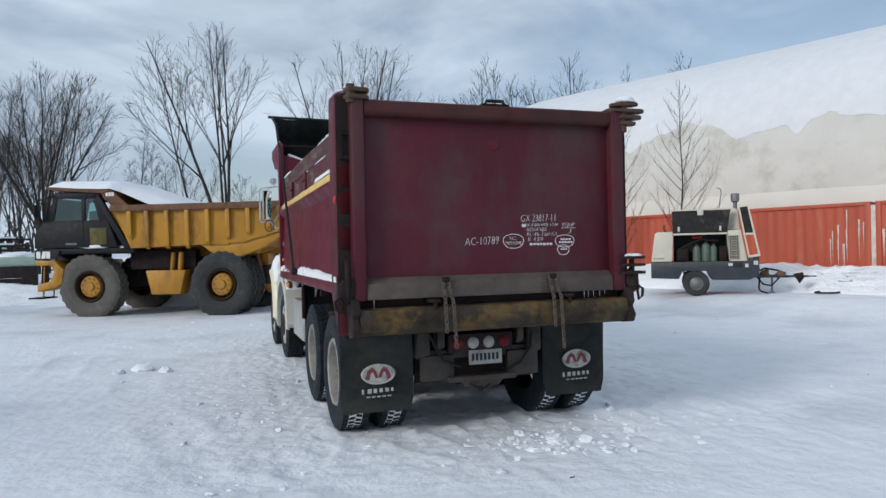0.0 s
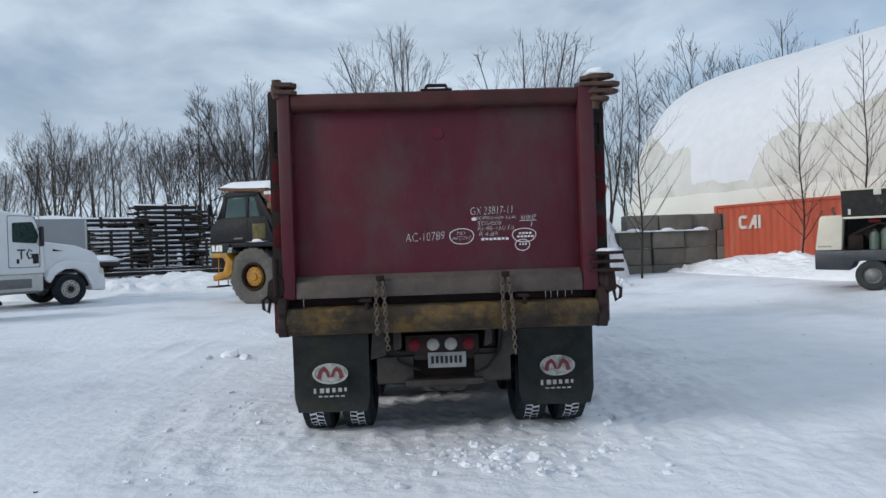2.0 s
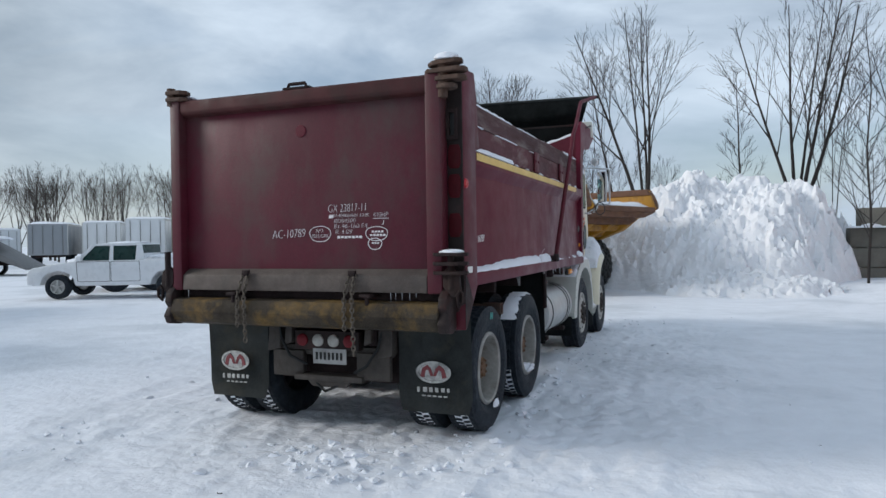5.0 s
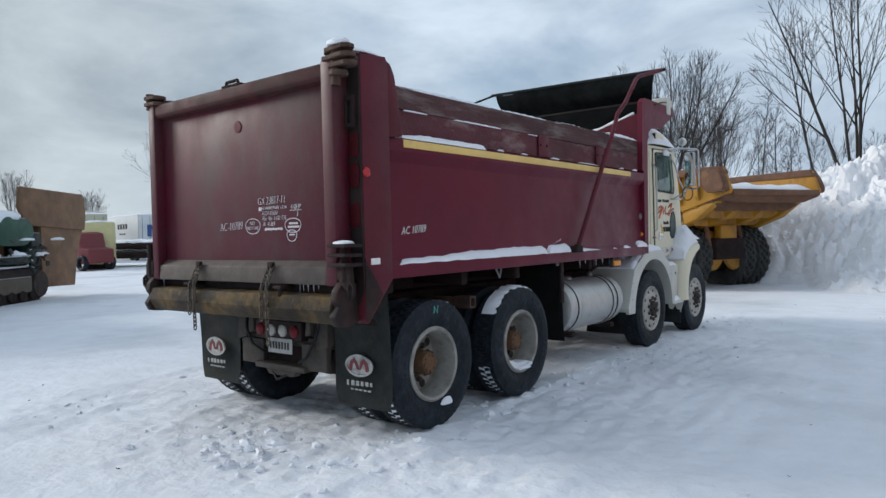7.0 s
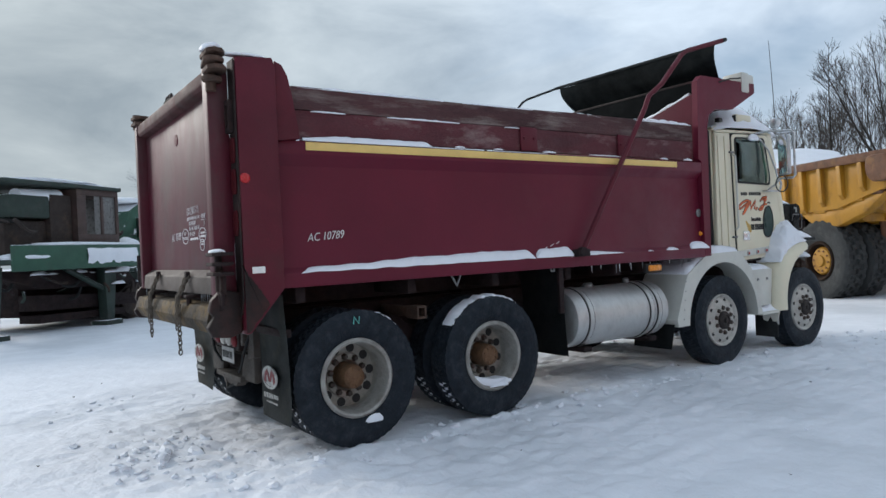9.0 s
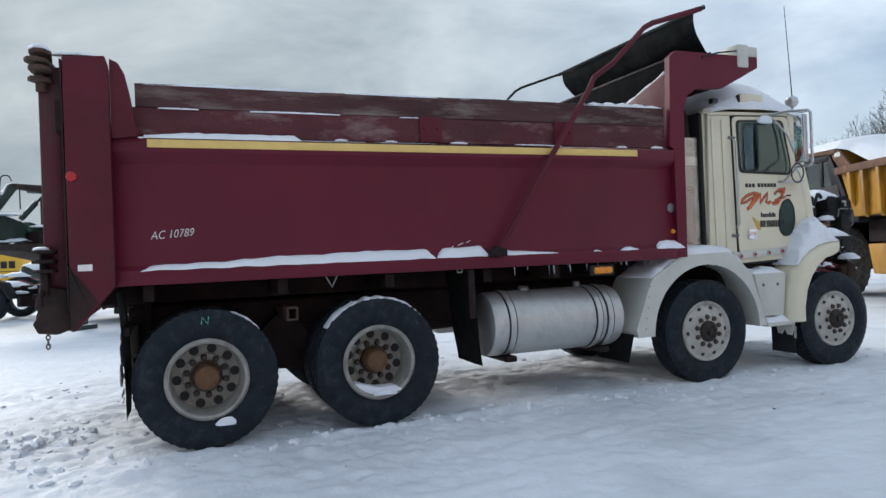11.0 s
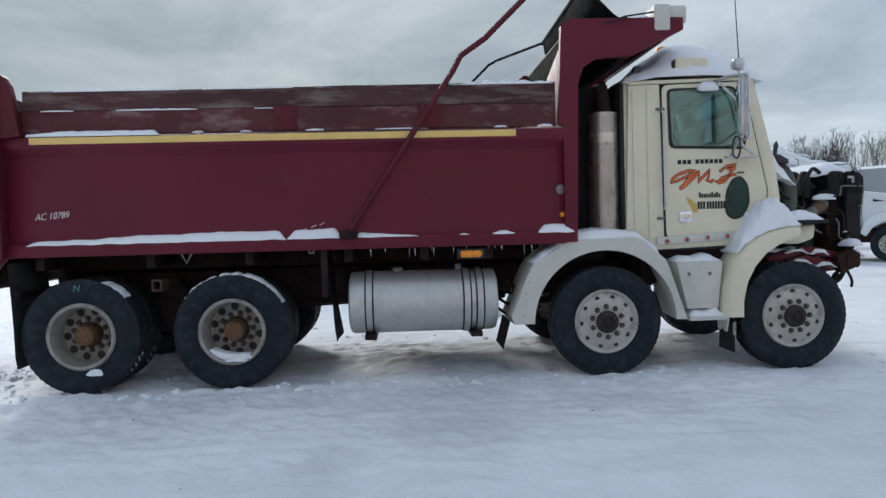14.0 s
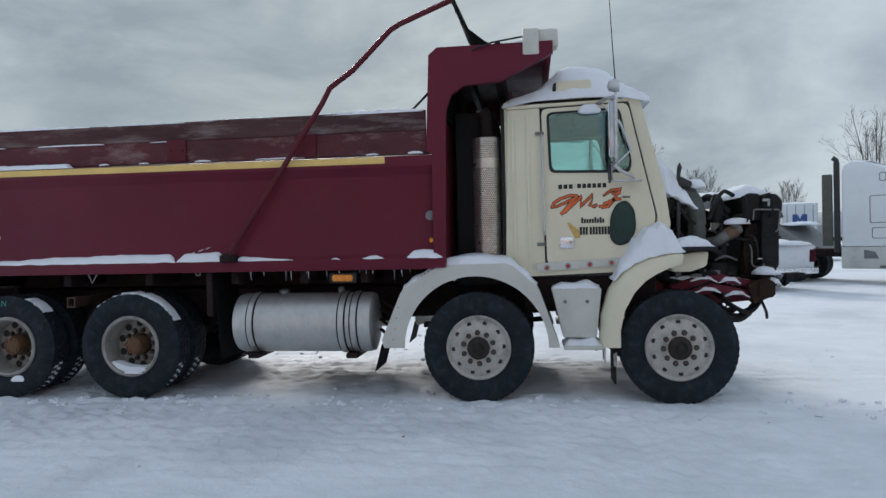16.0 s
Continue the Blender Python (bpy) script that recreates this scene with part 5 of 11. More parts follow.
        vs += [(s * 0.82, y + 0.02, z - 0.01), (s * 1.10, y, z), (s * 1.19, y + 0.2 * (yl - y), z + 0.2 * (zl - z)), (s * 1.215, 0.5 * (y + yl), 0.5 * (z + zl)), (s * 1.215, yl, zl)]
    add(bm, vs, [(5 * k + i, 5 * k + i + 1, 5 * k + 6 + i, 5 * k + 5 + i) for k in range(n - 1) for i in range(4)])
    bmesh.ops.recalc_face_normals(bm, faces=bm.faces[:])
    bmesh.ops.solidify(bm, geom=bm.faces[:], thickness=0.012)
    part("front_fender", bm, M_CREAM, truck, "cream rounded front fender with snow on top", 50)
    drift("fender_snow", ((6.95, 1.08, 0.01), (7.05, 1.17, 0.10), (7.16, 1.24, 0.20), (7.28, 1.285, 0.27), (7.40, 1.31, 0.27), (7.48, 1.318, 0.20), (7.54, 1.32, 0.10), (7.58, 1.325, 0.02)), s * 0.74, s * 1.18, truck, "deep snow on the front fender", 12 + s, 20, 2.4)
    drift("cap_snow", ((7.50, 1.356, 0.02), (7.58, 1.358, 0.09), (7.68, 1.358, 0.10), (7.78, 1.358, 0.07), (7.85, 1.358, 0.01)), s * 0.82, s * 1.13, truck, "", 14 + s, 16, 3.0)
    bm = bmesh.new()
    box(bm, s * 0.80, s * 1.16, 7.54, 7.86, 1.325, 1.36, 0.01)
    part("fender_cap", bm, M_BLACK, truck)
    bm = bmesh.new()
    prism(bm, [(7.44, 1.20), (7.54, 1.29), (7.72, 1.318), (7.82, 1.318), (7.80, 1.18), (7.66, 1.13), (7.50, 1.13)], "x", s * 0.78, s * 1.02, 0.025)
    part("headlamp_shell", bm, M_CREAM, truck)
    bm = bmesh.new()
    box(bm, min(s * 0.80, s * 1.10), max(s * 0.80, s * 1.10), 6.95, 6.97, 0.12, 0.5, 0.004)
    wf = part("wheel_flap", bm, M_BLACK, truck, "small black flap behind the steer wheel")
    bm = bmesh.new()
    tube(bm, [(s * 1.104, 6.952, 0.40), (s * 1.104, 6.955, 0.29), (s * 1.104, 6.96, 0.37), (s * 1.104, 6.965, 0.28), (s * 1.104, 6.968, 0.41)], 0.009, 6)
    part("flap_mark", bm, M_WORNW, wf)
    bm = bmesh.new()
    prism(bm, [(s * 0.94, 0.47), (s * 1.19, 0.47), (s * 1.15, 0.33), (s * 1.09, 0.33), (s * 1.06, 0.39), (s * 1.02, 0.33), (s * 0.97, 0.34)], "y", 6.86, 6.872, 0.003)
    part("step_bracket", bm, M_GREYP, truck, "dirty pale bracket under the step")

# ---- cab ----
cab = truck
before_cab = set(truck.children)
CX = 0.955


def rounded(pts, r=0.05, seg=4):
    """Rounds the corners of a polygon."""
    out = []
    n = len(pts)
    for i in range(n):
        p, a, b = Vector(pts[i]), Vector(pts[i - 1]), Vector(pts[(i + 1) % n])
        d0, d1 = (a - p), (b - p)
        r0 = min(r, d0.length * 0.45, d1.length * 0.45)
        s0, s1 = p + d0.normalized() * r0, p + d1.normalized() * r0
        for k in range(seg + 1):
            t_ = k / seg
            out.append(tuple((s0 * (1 - t_) ** 2 + p * 2 * t_ * (1 - t_) + s1 * t_ ** 2)))
    return out


win = [(6.43, 2.15), (7.12, 2.13), (7.14, 2.23), (7.035, 2.69), (6.41, 2.67)]
door_out = [(6.37, 1.27), (7.30, 1.30), (7.365, 1.70), (7.13, 2.75), (6.34, 2.725)]
for s in (-1, 1):
    # body side aft of the door, and pillars round the door
    bm = bmesh.new()
    x0, x1 = s * (CX - 0.05), s * CX
    prism(bm, [(5.98, 1.20), (6.355, 1.22), (6.325, 2.74), (6.02, 2.73)], "x", x0, x1, 0.012)
    prism(bm, [(6.325, 2.742), (7.14, 2.765), (7.24, 2.80), (7.2, 2.83), (6.02, 2.80), (6.02, 2.734)], "x", x0, x1, 0.006)
    prism(bm, [(7.14, 2.765), (7.24, 2.80), (7.46, 1.92), (7.50, 1.62), (7.42, 1.30), (7.315, 1.29), (7.38, 1.70)], "x", x0, x1, 0.008)
    prism(bm, [(6.0, 1.15), (7.42, 1.20), (7.42, 1.29), (6.0, 1.205)], "x", x0, x1, 0.006)
    part("cab_side", bm, M_CREAM, cab, "cream cab side panel")
    bm = bmesh.new()
    i0, i1 = s * (CX - 0.064), s * (CX - 0.053)
    prism(bm, [(6.06, 1.25), (6.40, 1.25), (6.385, 2.74), (6.06, 2.73)], "x", i0, i1, 0.003)
    prism(bm, [(7.06, 2.70), (7.20, 2.76), (7.43, 1.92), (7.46, 1.62), (7.15, 1.6), (7.17, 2.1)], "x", i0, i1, 0.003)
    prism(bm, [(6.06, 1.25), (7.40, 1.28), (7.44, 1.62), (7.2, 2.10), (6.40, 2.11)], "x", i0 + s * 0.0005, i1 + s * 0.0005, 0.003)
    part("inner_trim", bm, M_SEAT, cab)
    bm = bmesh.new()
    for y in (6.06, 6.2):
        prism(bm, [(y, 1.24), (y + 0.03, 1.24), (y + 0.02, 2.69), (y - 0.01, 2.69)], "x", s * CX, s * (CX + 0.012), 0.003)
    part("body_rib", bm, M_CREAM, cab)
    bm = bmesh.new()
    o = rounded(door_out, 0.06)
    i_ = rounded(win, 0.05)
    ring_plate(bm, o, i_, "x", s * (CX - 0.03), s * (CX + 0.012))
    door = part("door", bm, M_CREAM, cab, "cream cab door with black and orange lettering shapes")
    bm = bmesh.new()
    ring_plate(bm, rounded([(y + (0.025 if y < 6.7 else -0.02) * -1, z + (-0.025 if z < 2.3 else 0.02)) for y, z in win], 0.06), i_, "x", s * (CX + 0.012), s * (CX + 0.02))
    part("window_seal", bm, M_DARKP, door)
    bm = bmesh.new()
    prism(bm, i_, "x", s * (CX - 0.012), s * (CX - 0.006))
    g = part("window_pane", bm, M_GLASS, door, "teal-tinted side window")
    g.visible_shadow = False
    # gap line round the door
    bm = bmesh.new()
    big = rounded([(y + (-0.012 if y < 6.7 else 0.012), z + (-0.012 if z < 2 else 0.012)) for y, z in door_out], 0.066)
    ring_plate(bm, big, o, "x", s * (CX - 0.008), s * (CX + 0.003))
    part("door_gap", bm, M_DARKP, cab)
    # oval quarter window in the door
    bm = bmesh.new()
    oc = rounded([(7.03, 1.44), (7.12, 1.47), (7.175, 1.58), (7.165, 1.75), (7.10, 1.84), (7.02, 1.81), (6.965, 1.70), (6.96, 1.50)], 0.05)
    prism(bm, oc, "x", s * (CX + 0.012), s * (CX + 0.018))
    part("quarter_window", bm, M_DGLASS, door, "dark green quarter window")
    bm = bmesh.new()
    cy, cz = 7.07, 1.64
    ring_plate(bm, [(cy + (y - cy) * 1.12, cz + (z - cz) * 1.08) for y, z in oc], oc, "x", s * (CX + 0.012), s * (CX + 0.022))
    part("quarter_seal", bm, M_DARKP, door)
    bm = bmesh.new()
    box(bm, min(s * (CX + 0.012), s * (CX + 0.03)), max(s * (CX + 0.012), s * (CX + 0.03)), 6.49, 6.62, 1.415, 1.525, 0.012)
    part("door_handle", bm, M_CHROME, door, "chrome paddle handle")
    for z in (1.46, 2.5):
        bm = bmesh.new()
        cyl(bm, (s * (CX + 0.015), 6.28, z), (s * (CX + 0.015), 6.36, z), 0.014, 8)
        part("hinge", bm, M_STEEL, door)
    bm = bmesh.new()
    tube(bm, [(s * (CX + 0.012), 6.35, 1.55), (s * (CX + 0.05), 6.35, 1.58), (s * (CX + 0.05), 6.34, 2.45), (s * (CX + 0.012), 6.34, 2.48)], 0.013, 8)
    part("grab_rail", bm, M_GREYP, cab)
    # lettering shapes on the door
    xs = sorted((s * (CX + 0.0125), s * (CX + 0.0155)))
    fl = s   # reading direction follows the side
    def strip(y0, y1, z0, z1, sl=0.0):
        return [(y0, z0), (y1, z0 + sl), (y1, z1 + sl), (y0, z1)]
    for y0_, w_, z0_, z1_, n_ in ((6.485, 0.048, 1.972, 2.012, 3), (6.66, 0.046, 1.975, 2.015, 6), (6.69, 0.024, 1.648, 1.70, 9), (6.675, 0.027, 1.54, 1.612, 3), (6.765, 0.027, 1.54, 1.612, 7), (7.07, 0.018, 1.872, 1.89, 4)):
        for k in range(n_):
            bm = bmesh.new()
            prism(bm, strip(y0_ + w_ * k, y0_ + w_ * (k + 0.74), z0_, z1_ if n_ != 9 or k in (0, 5, 7) else z1_ - 0.015), "x", *xs)
            part("letter_bar", bm, M_DARKP, door)
    def swash(mt, grow, lift):
        bm = bmesh.new()
        for pts, w in (([(6.42, 1.80), (6.44, 1.84), (6.50, 1.88), (6.60, 1.91), (6.66, 1.905)], 0.014), ([(6.66, 1.905), (6.60, 1.84), (6.545, 1.765), (6.50, 1.735)], 0.022), ([(6.42, 1.80), (6.47, 1.81), (6.56, 1.85), (6.62, 1.885)], 0.011),
                       ([(6.56, 1.77), (6.70, 1.90), (6.68, 1.80), (6.80, 1.91), (6.77, 1.81), (6.81, 1.80), (6.84, 1.82)], 0.017), ([(6.86, 1.80), (6.885, 1.80)], 0.016),
                       ([(6.90, 1.90), (6.97, 1.945), (7.06, 1.955), (7.045, 1.92), (6.97, 1.915)], 0.013), ([(7.04, 1.94), (6.985, 1.85), (6.94, 1.80), (6.88, 1.785), (6.90, 1.82), (7.0, 1.86), (7.06, 1.865)], 0.014)):
            ptv = [Vector(p) for p in pts]
            left, right = [], []
            for i in range(len(ptv)):
                d = (ptv[min(i + 1, len(ptv) - 1)] - ptv[max(i - 1, 0)]).normalized()
                taper = 0.78 * w * (0.6 if i in (0, len(ptv) - 1) else 1.0) + 0.7 * grow
                nrm = Vector((-d.y, d.x)) * taper
                left.append(ptv[i] + nrm - d * (grow if i == 0 else 0))
                right.append(ptv[i] - nrm - d * (grow if i == 0 else 0))
            add(bm, [(s * (CX + lift), p.x, p.y) for p in left + right], [(i, i + 1, len(left) + i + 1, len(left) + i) for i in range(len(left) - 1)])
            lift += 0.00025
        return part("emblem_mark", bm, mt, door, "orange-red swash emblem" if mt is M_ORANGEP else "")
    swash(M_DARKP, 0.009, 0.0135)
    swash(M_ORANGEP, 0.0, 0.0165)
    for k in range(4):
        bm = bmesh.new()
        prism(bm, [(6.63 + 0.012 * k, 1.51), (6.645 + 0.012 * k, 1.51), (6.585 + 0.025 * k, 1.66 - 0.02 * k), (6.56 + 0.025 * k, 1.65 - 0.02 * k)], "x", s * (CX + 0.013 + 0.001 * k), s * (CX + 0.015 + 0.001 * k))
        part("wheat_print", bm, M_GOLD, door)
    # sill with lamps
    bm = bmesh.new()
    prism(bm, [(6.27, 1.20), (7.06, 1.245), (7.08, 1.325), (6.27, 1.28)], "x", s * (CX - 0.02), s * (CX + 0.03), 0.008)
    sill = part("sill", bm, M_GREYP, cab, "polished sill with four small red lamps")
    for y in (6.365, 6.56, 6.76, 6.955):
        bm = bmesh.new()
        lathe(bm, [(0, 0.016 * s), (0.018, 0.014 * s), (0.026, 0.002 * s), (0.03, 0)], "x", (s * (CX + 0.03), y, 1.24 + 0.06 * (y - 6.365)), 14)
        part("sill_lamp", bm, M_DIML, sill, "pale ringed lamp with a dull red middle")
        bm = bmesh.new()
        lathe(bm, [(0, 0.024 * s), (0.013, 0.021 * s), (0.018, 0.010 * s)], "x", (s * (CX + 0.03), y, 1.24 + 0.06 * (y - 6.365)), 12)
        part("sill_lamp_lens", bm, M_REDL, sill)
    # mirrors
    bm = bmesh.new()
    tube(bm, [(s * CX, 6.86, 2.705), (s * 1.12, 6.92, 2.72), (s * 1.24, 6.96, 2.705), (s * 1.37, 6.97, 2.69), (s * 1.40, 6.97, 2.66), (s * 1.40, 6.97, 2.14), (s * 1.37, 6.97, 2.11), (s * 1.20, 6.97, 2.115), (s * 1.19, 7.02, 2.06), (s * 1.10, 7.16, 1.995)], 0.014, 8)
    tube(bm, [(s * CX, 6.90, 2.70), (s * 1.02, 7.06, 2.50), (s * 1.06, 7.14, 2.25), (s * 1.17, 6.99, 2.11)], 0.011, 6)
    tube(bm, [(s * 1.04, 6.97, 1.985), (s * 1.16, 6.95, 2.05), (s * 1.22, 6.96, 2.115)], 0.011, 6)
    box(bm, min(s * 0.99, s * 1.06), max(s * 0.99, s * 1.06), 6.93, 7.24, 1.968, 1.988, 0.004)
    mir = part("mirror_bracket", bm, M_DULLCH, cab, "bent chrome mirror bracket")
    bm = bmesh.new()
    inward = Matrix.Translation((s * 1.28, 6.965, 0)) @ Matrix.Rotation(math.radians(-14 * s), 4, "Z") @ Matrix.Translation((-s * 1.28, -6.965, 0))
    box(bm, min(s * 1.20, s * 1.36), max(s * 1.20, s * 1.36), 6.935, 6.995, 2.15, 2.655, 0.025)
    bm.transform(inward)
    part("mirror", bm, M_DULLCH, mir, "tall chrome wing mirror")
    bm = bmesh.new()
    box(bm, min(s * 1.213, s * 1.347), max(s * 1.213, s * 1.347), 6.929, 6.936, 2.165, 2.64, 0.002)
    bm.transform(inward)
    part("mirror_face", bm, M_MIRROR, mir)
    bm = bmesh.new()
    tube(bm, [(s * (1.25 + 0.075 * math.cos(a)), 6.925, 2.045 + 0.10 * math.sin(a)) for a in [2 * math.pi * k / 20 for k in range(20)]], 0.008, 6, closed=True)
    part("mirror_ring", bm, M_BLACKP, mir, "wire ring of a lost spot mirror")
    bm = bmesh.new()
    blob(bm, (s * 1.30, 6.97, 2.675), 0.07, 0.035, 0.02, 9, flat=-0.2)
    part("mirror_snow", bm, M_SNOW, mir, sharp=85)
    bm = bmesh.new()
    lathe(bm, [(0.0, 0.03), (0.055, 0.03), (0.062, 0.0), (0.045, -0.06), (0, -0.075)], "y", (s * 1.16, 7.0, 2.87), 18)
    cyl(bm, (s * 1.16, 7.0, 2.79), (s * 1.16, 7.0, 2.83), 0.012, 8)
    part("work_lamp", bm, M_DULLCH, cab, "small chrome work lamp")
    bm = bmesh.new()
    blob(bm, (s * 0.99, 6.78, 2.66), 0.035, 0.10, 0.055, 5 + s, flat=0.6)
    part("window_snow", bm, M_SNOW, cab, sharp=85)
# back wall, floor, windscreen frame, roof
bm = bmesh.new()
box(bm, -CX + 0.05, CX - 0.05, 5.99, 6.04, 1.2, 2.10, 0.01)
box(bm, -CX + 0.05, -0.55, 5.99, 6.04, 2.10, 2.77, 0.01)
box(bm, 0.55, CX - 0.05, 5.99, 6.04, 2.10, 2.77, 0.01)
box(bm, -0.56, 0.56, 5.99, 6.04, 2.55, 2.77, 0.01)
part("cab_back", bm, M_CREAM, cab)
bm = bmesh.new()
box(bm, -0.56, 0.56, 6.01, 6.015, 2.1, 2.55, 0.001)
g = part("rear_pane", bm, M_GLASS, cab)
g.visible_shadow = False
bm = bmesh.new()
box(bm, -CX + 0.05, CX - 0.05, 6.04, 7.42, 1.15, 1.22, 0.01)
part("cab_floor", bm, M_BLACKP, cab)
bm = bmesh.new()
prism(bm, [(7.40, 1.25), (7.50, 1.62), (7.465, 1.92), (7.435, 1.92), (7.36, 1.25)], "x", -CX + 0.05, CX - 0.05, 0.006)
part("cowl", bm, M_CREAM, cab)
bm = bmesh.new()
prism(bm, [(7.455, 1.92), (7.462, 1.92), (7.238, 2.79), (7.231, 2.79)], "x", -CX + 0.05, CX - 0.05)
g = part("windscreen", bm, M_GLASS, cab)
g.visible_shadow = False
bm = bmesh.new()
t_pts = [(5.97, 2.75), (5.97, 2.78), (6.02, 2.81), (6.3, 2.855), (6.75, 2.87), (7.12, 2.85), (7.30, 2.815), (7.315, 2.79), (7.22, 2.785)]
prism(bm, t_pts, "x", -CX, CX, 0.02)
part("cab_roof", bm, M_CREAM, cab, "cream roof under thick snow")
vs = []
nx_, ny_ = 36, 40
for j in range(ny_ + 1):
    y = 5.985 + 1.345 * j / ny_
    base = float(np.interp(y, [5.97, 6.02, 6.3, 6.75, 7.12, 7.3, 7.34], [2.785, 2.80, 2.845, 2.86, 2.84, 2.80, 2.785]))
    h = float(np.interp(y, [5.98, 6.1, 6.3, 6.42, 6.52, 6.62, 6.75, 6.9, 7.0, 7.08, 7.15, 7.25, 7.33], [0.01, 0.05, 0.12, 0.22, 0.33, 0.375, 0.38, 0.36, 0.29, 0.19, 0.14, 0.10, 0.02]))
    for i in range(nx_ + 1):
        u = 2 * i / nx_ - 1
        f = max(0.0, 1 - abs(u) ** 5)
        e = max(0.0, 1 - abs(u) ** 14) ** 0.5
        z = base + e * min(h, 0.045) + max(0.0, h - 0.045) * f * (1 + 0.12 * noise.noise(Vector((u * 2, y * 3, 4)))) + 0.012 * noise.noise(Vector((u * 5, y * 6, 1))) * e
        vs.append((u * 0.985, y, z - (0.045 if i in (0, nx_) else 0.0)))
bm = bmesh.new()
add(bm, vs, [(j * (nx_ + 1) + i, j * (nx_ + 1) + i + 1, (j + 1) * (nx_ + 1) + i + 1, (j + 1) * (nx_ + 1) + i) for j in range(ny_) for i in range(nx_)])
part("roof_snow", bm, M_SNOW, cab, "thick rounded snow on the cab roof", 85)
drift("visor_snow", ((7.08, 2.80, 0.02), (7.14, 2.81, 0.11), (7.21, 2.79, 0.14), (7.29, 2.77, 0.11), (7.33, 2.76, 0.02)), -0.96, 0.97, cab, "lumpy snow over the visor", 61, 26, 6.0)
for x in (-0.84, 0.84):
    bm = bmesh.new()
    prism(bm, [(6.48, 2.85), (6.485, 2.985), (6.80, 2.985), (6.81, 2.91), (6.75, 2.87), (6.70, 2.90), (6.645, 2.915), (6.59, 2.90), (6.54, 2.85)], "x", x - 0.10, x + 0.115, 0.012)
    shell = part("roof_lamp_shell", bm, M_CREAM, cab)
    bm = bmesh.new()
    prism(bm, [(6.462, 2.86), (6.448, 2.90), (6.455, 2.955), (6.482, 2.975), (6.482, 2.86)], "x", x - 0.09, x + 0.112, 0.004)
    part("lamp_mouth", bm, M_DARKP, shell, "dark open mouth of the shell")
for x in (-0.955, 0.955):
    bm = bmesh.new()
    box(bm, x - 0.03, x + 0.035, 6.07, 6.14, 2.855, 2.905, 0.006)
    part("roof_marker", bm, M_BLACKP, cab, "small black roof marker")
bm = bmesh.new()
lathe(bm, [(0.07, -0.03), (0.07, 0.02), (0.05, 0.06), (0, 0.075)], "z", (0.30, 6.60, 3.185), 14)
part("beacon", bm, M_AMBER, cab, "amber roof marker lamp")
bm = bmesh.new()
tube(bm, [(1.16, 7.0, 2.85), (1.16, 6.98, 3.2), (1.15, 6.95, 3.85)], 0.006, 6, 0.003)
part("antenna", bm, M_DARKP, cab, "long thin whip antenna")
bm = bmesh.new()
tube(bm, [(-0.98, 7.05, 2.76), (-0.98, 7.03, 3.1), (-0.98, 7.0, 3.35)], 0.005, 6, 0.003)
part("antenna", bm, M_DARKP, cab)
bm = bmesh.new()
prism(bm, [(6.62, 2.72), (7.1, 2.76), (7.1, 2.70), (6.66, 2.58)], "x", 0.25, 0.85, 0.008)
part("sun_visor", bm, M_SEAT, cab)
bm = bmesh.new()
box(bm, -0.90, 0.90, 6.05, 7.20, 2.715, 2.745, 0.008)
part("headliner", bm, M_SEAT, cab, "dark cab headliner")
bm = bmesh.new()
prism(bm, [(6.50, 2.715), (6.50, 2.60), (6.56, 2.57), (6.76, 2.58), (6.80, 2.63), (6.78, 2.715)], "x", 0.60, 0.64, 0.01)
part("inner_mirror", bm, M_BLACKP, cab)
for x in (-0.885, 0.885):
    bm = bmesh.new()
    tube(bm, [(x, 7.36, 2.0), (x, 7.27, 2.36), (x, 7.17, 2.72)], 0.035, 8)
    tube(bm, [(x, 6.10, 1.9), (x, 6.10, 2.72)], 0.05, 8)
    part("pillar_trim", bm, M_SEAT, cab)
for x in (-0.48, 0.48):
    bm = bmesh.new()
    box(bm, x - 0.25, x + 0.25, 6.12, 6.62, 1.55, 1.72, 0.05)
    box(bm, x - 0.24, x + 0.24, 6.06, 6.22, 1.70, 2.38, 0.06)
    box(bm, x - 0.18, x + 0.18, 6.15, 6.5, 1.2, 1.56, 0.03)
    part("cab_seat", bm, M_SEAT, cab, "dark cab seat")
bm = bmesh.new()
prism(bm, [(6.98, 1.5), (6.94, 2.0), (7.0, 2.14), (7.12, 2.19), (7.26, 2.14), (7.42, 1.94), (7.42, 1.4)], "x", -0.88, 0.88, 0.03)
part("dashboard", bm, M_SEAT, cab)
bm = bmesh.new()
tube(bm, [(-0.48 + 0.22 * math.cos(a), 6.87 + 0.10 * math.sin(a), 1.97 + 0.19 * math.sin(a)) for a in [2 * math.pi * k / 20 for k in range(20)]], 0.015, 6, closed=True)
cyl(bm, (-0.48, 6.87, 1.97), (-0.48, 7.05, 1.85), 0.03, 8)
part("steering_wheel", bm, M_SEAT, cab)

for ob in truck.children:
    if ob not in before_cab and not ob.name.startswith(("mirror_bracket", "antenna")):
        ob.location.z -= 0.05
M_SHIELD = mat("dull_perforated_steel", (0.55, 0.52, 0.46), 0.32, metal=0.85, var=0.2, scale=5, bump=0.05, dirt=(0.2, 0.11, 0.06), amount=0.35, dscale=4)
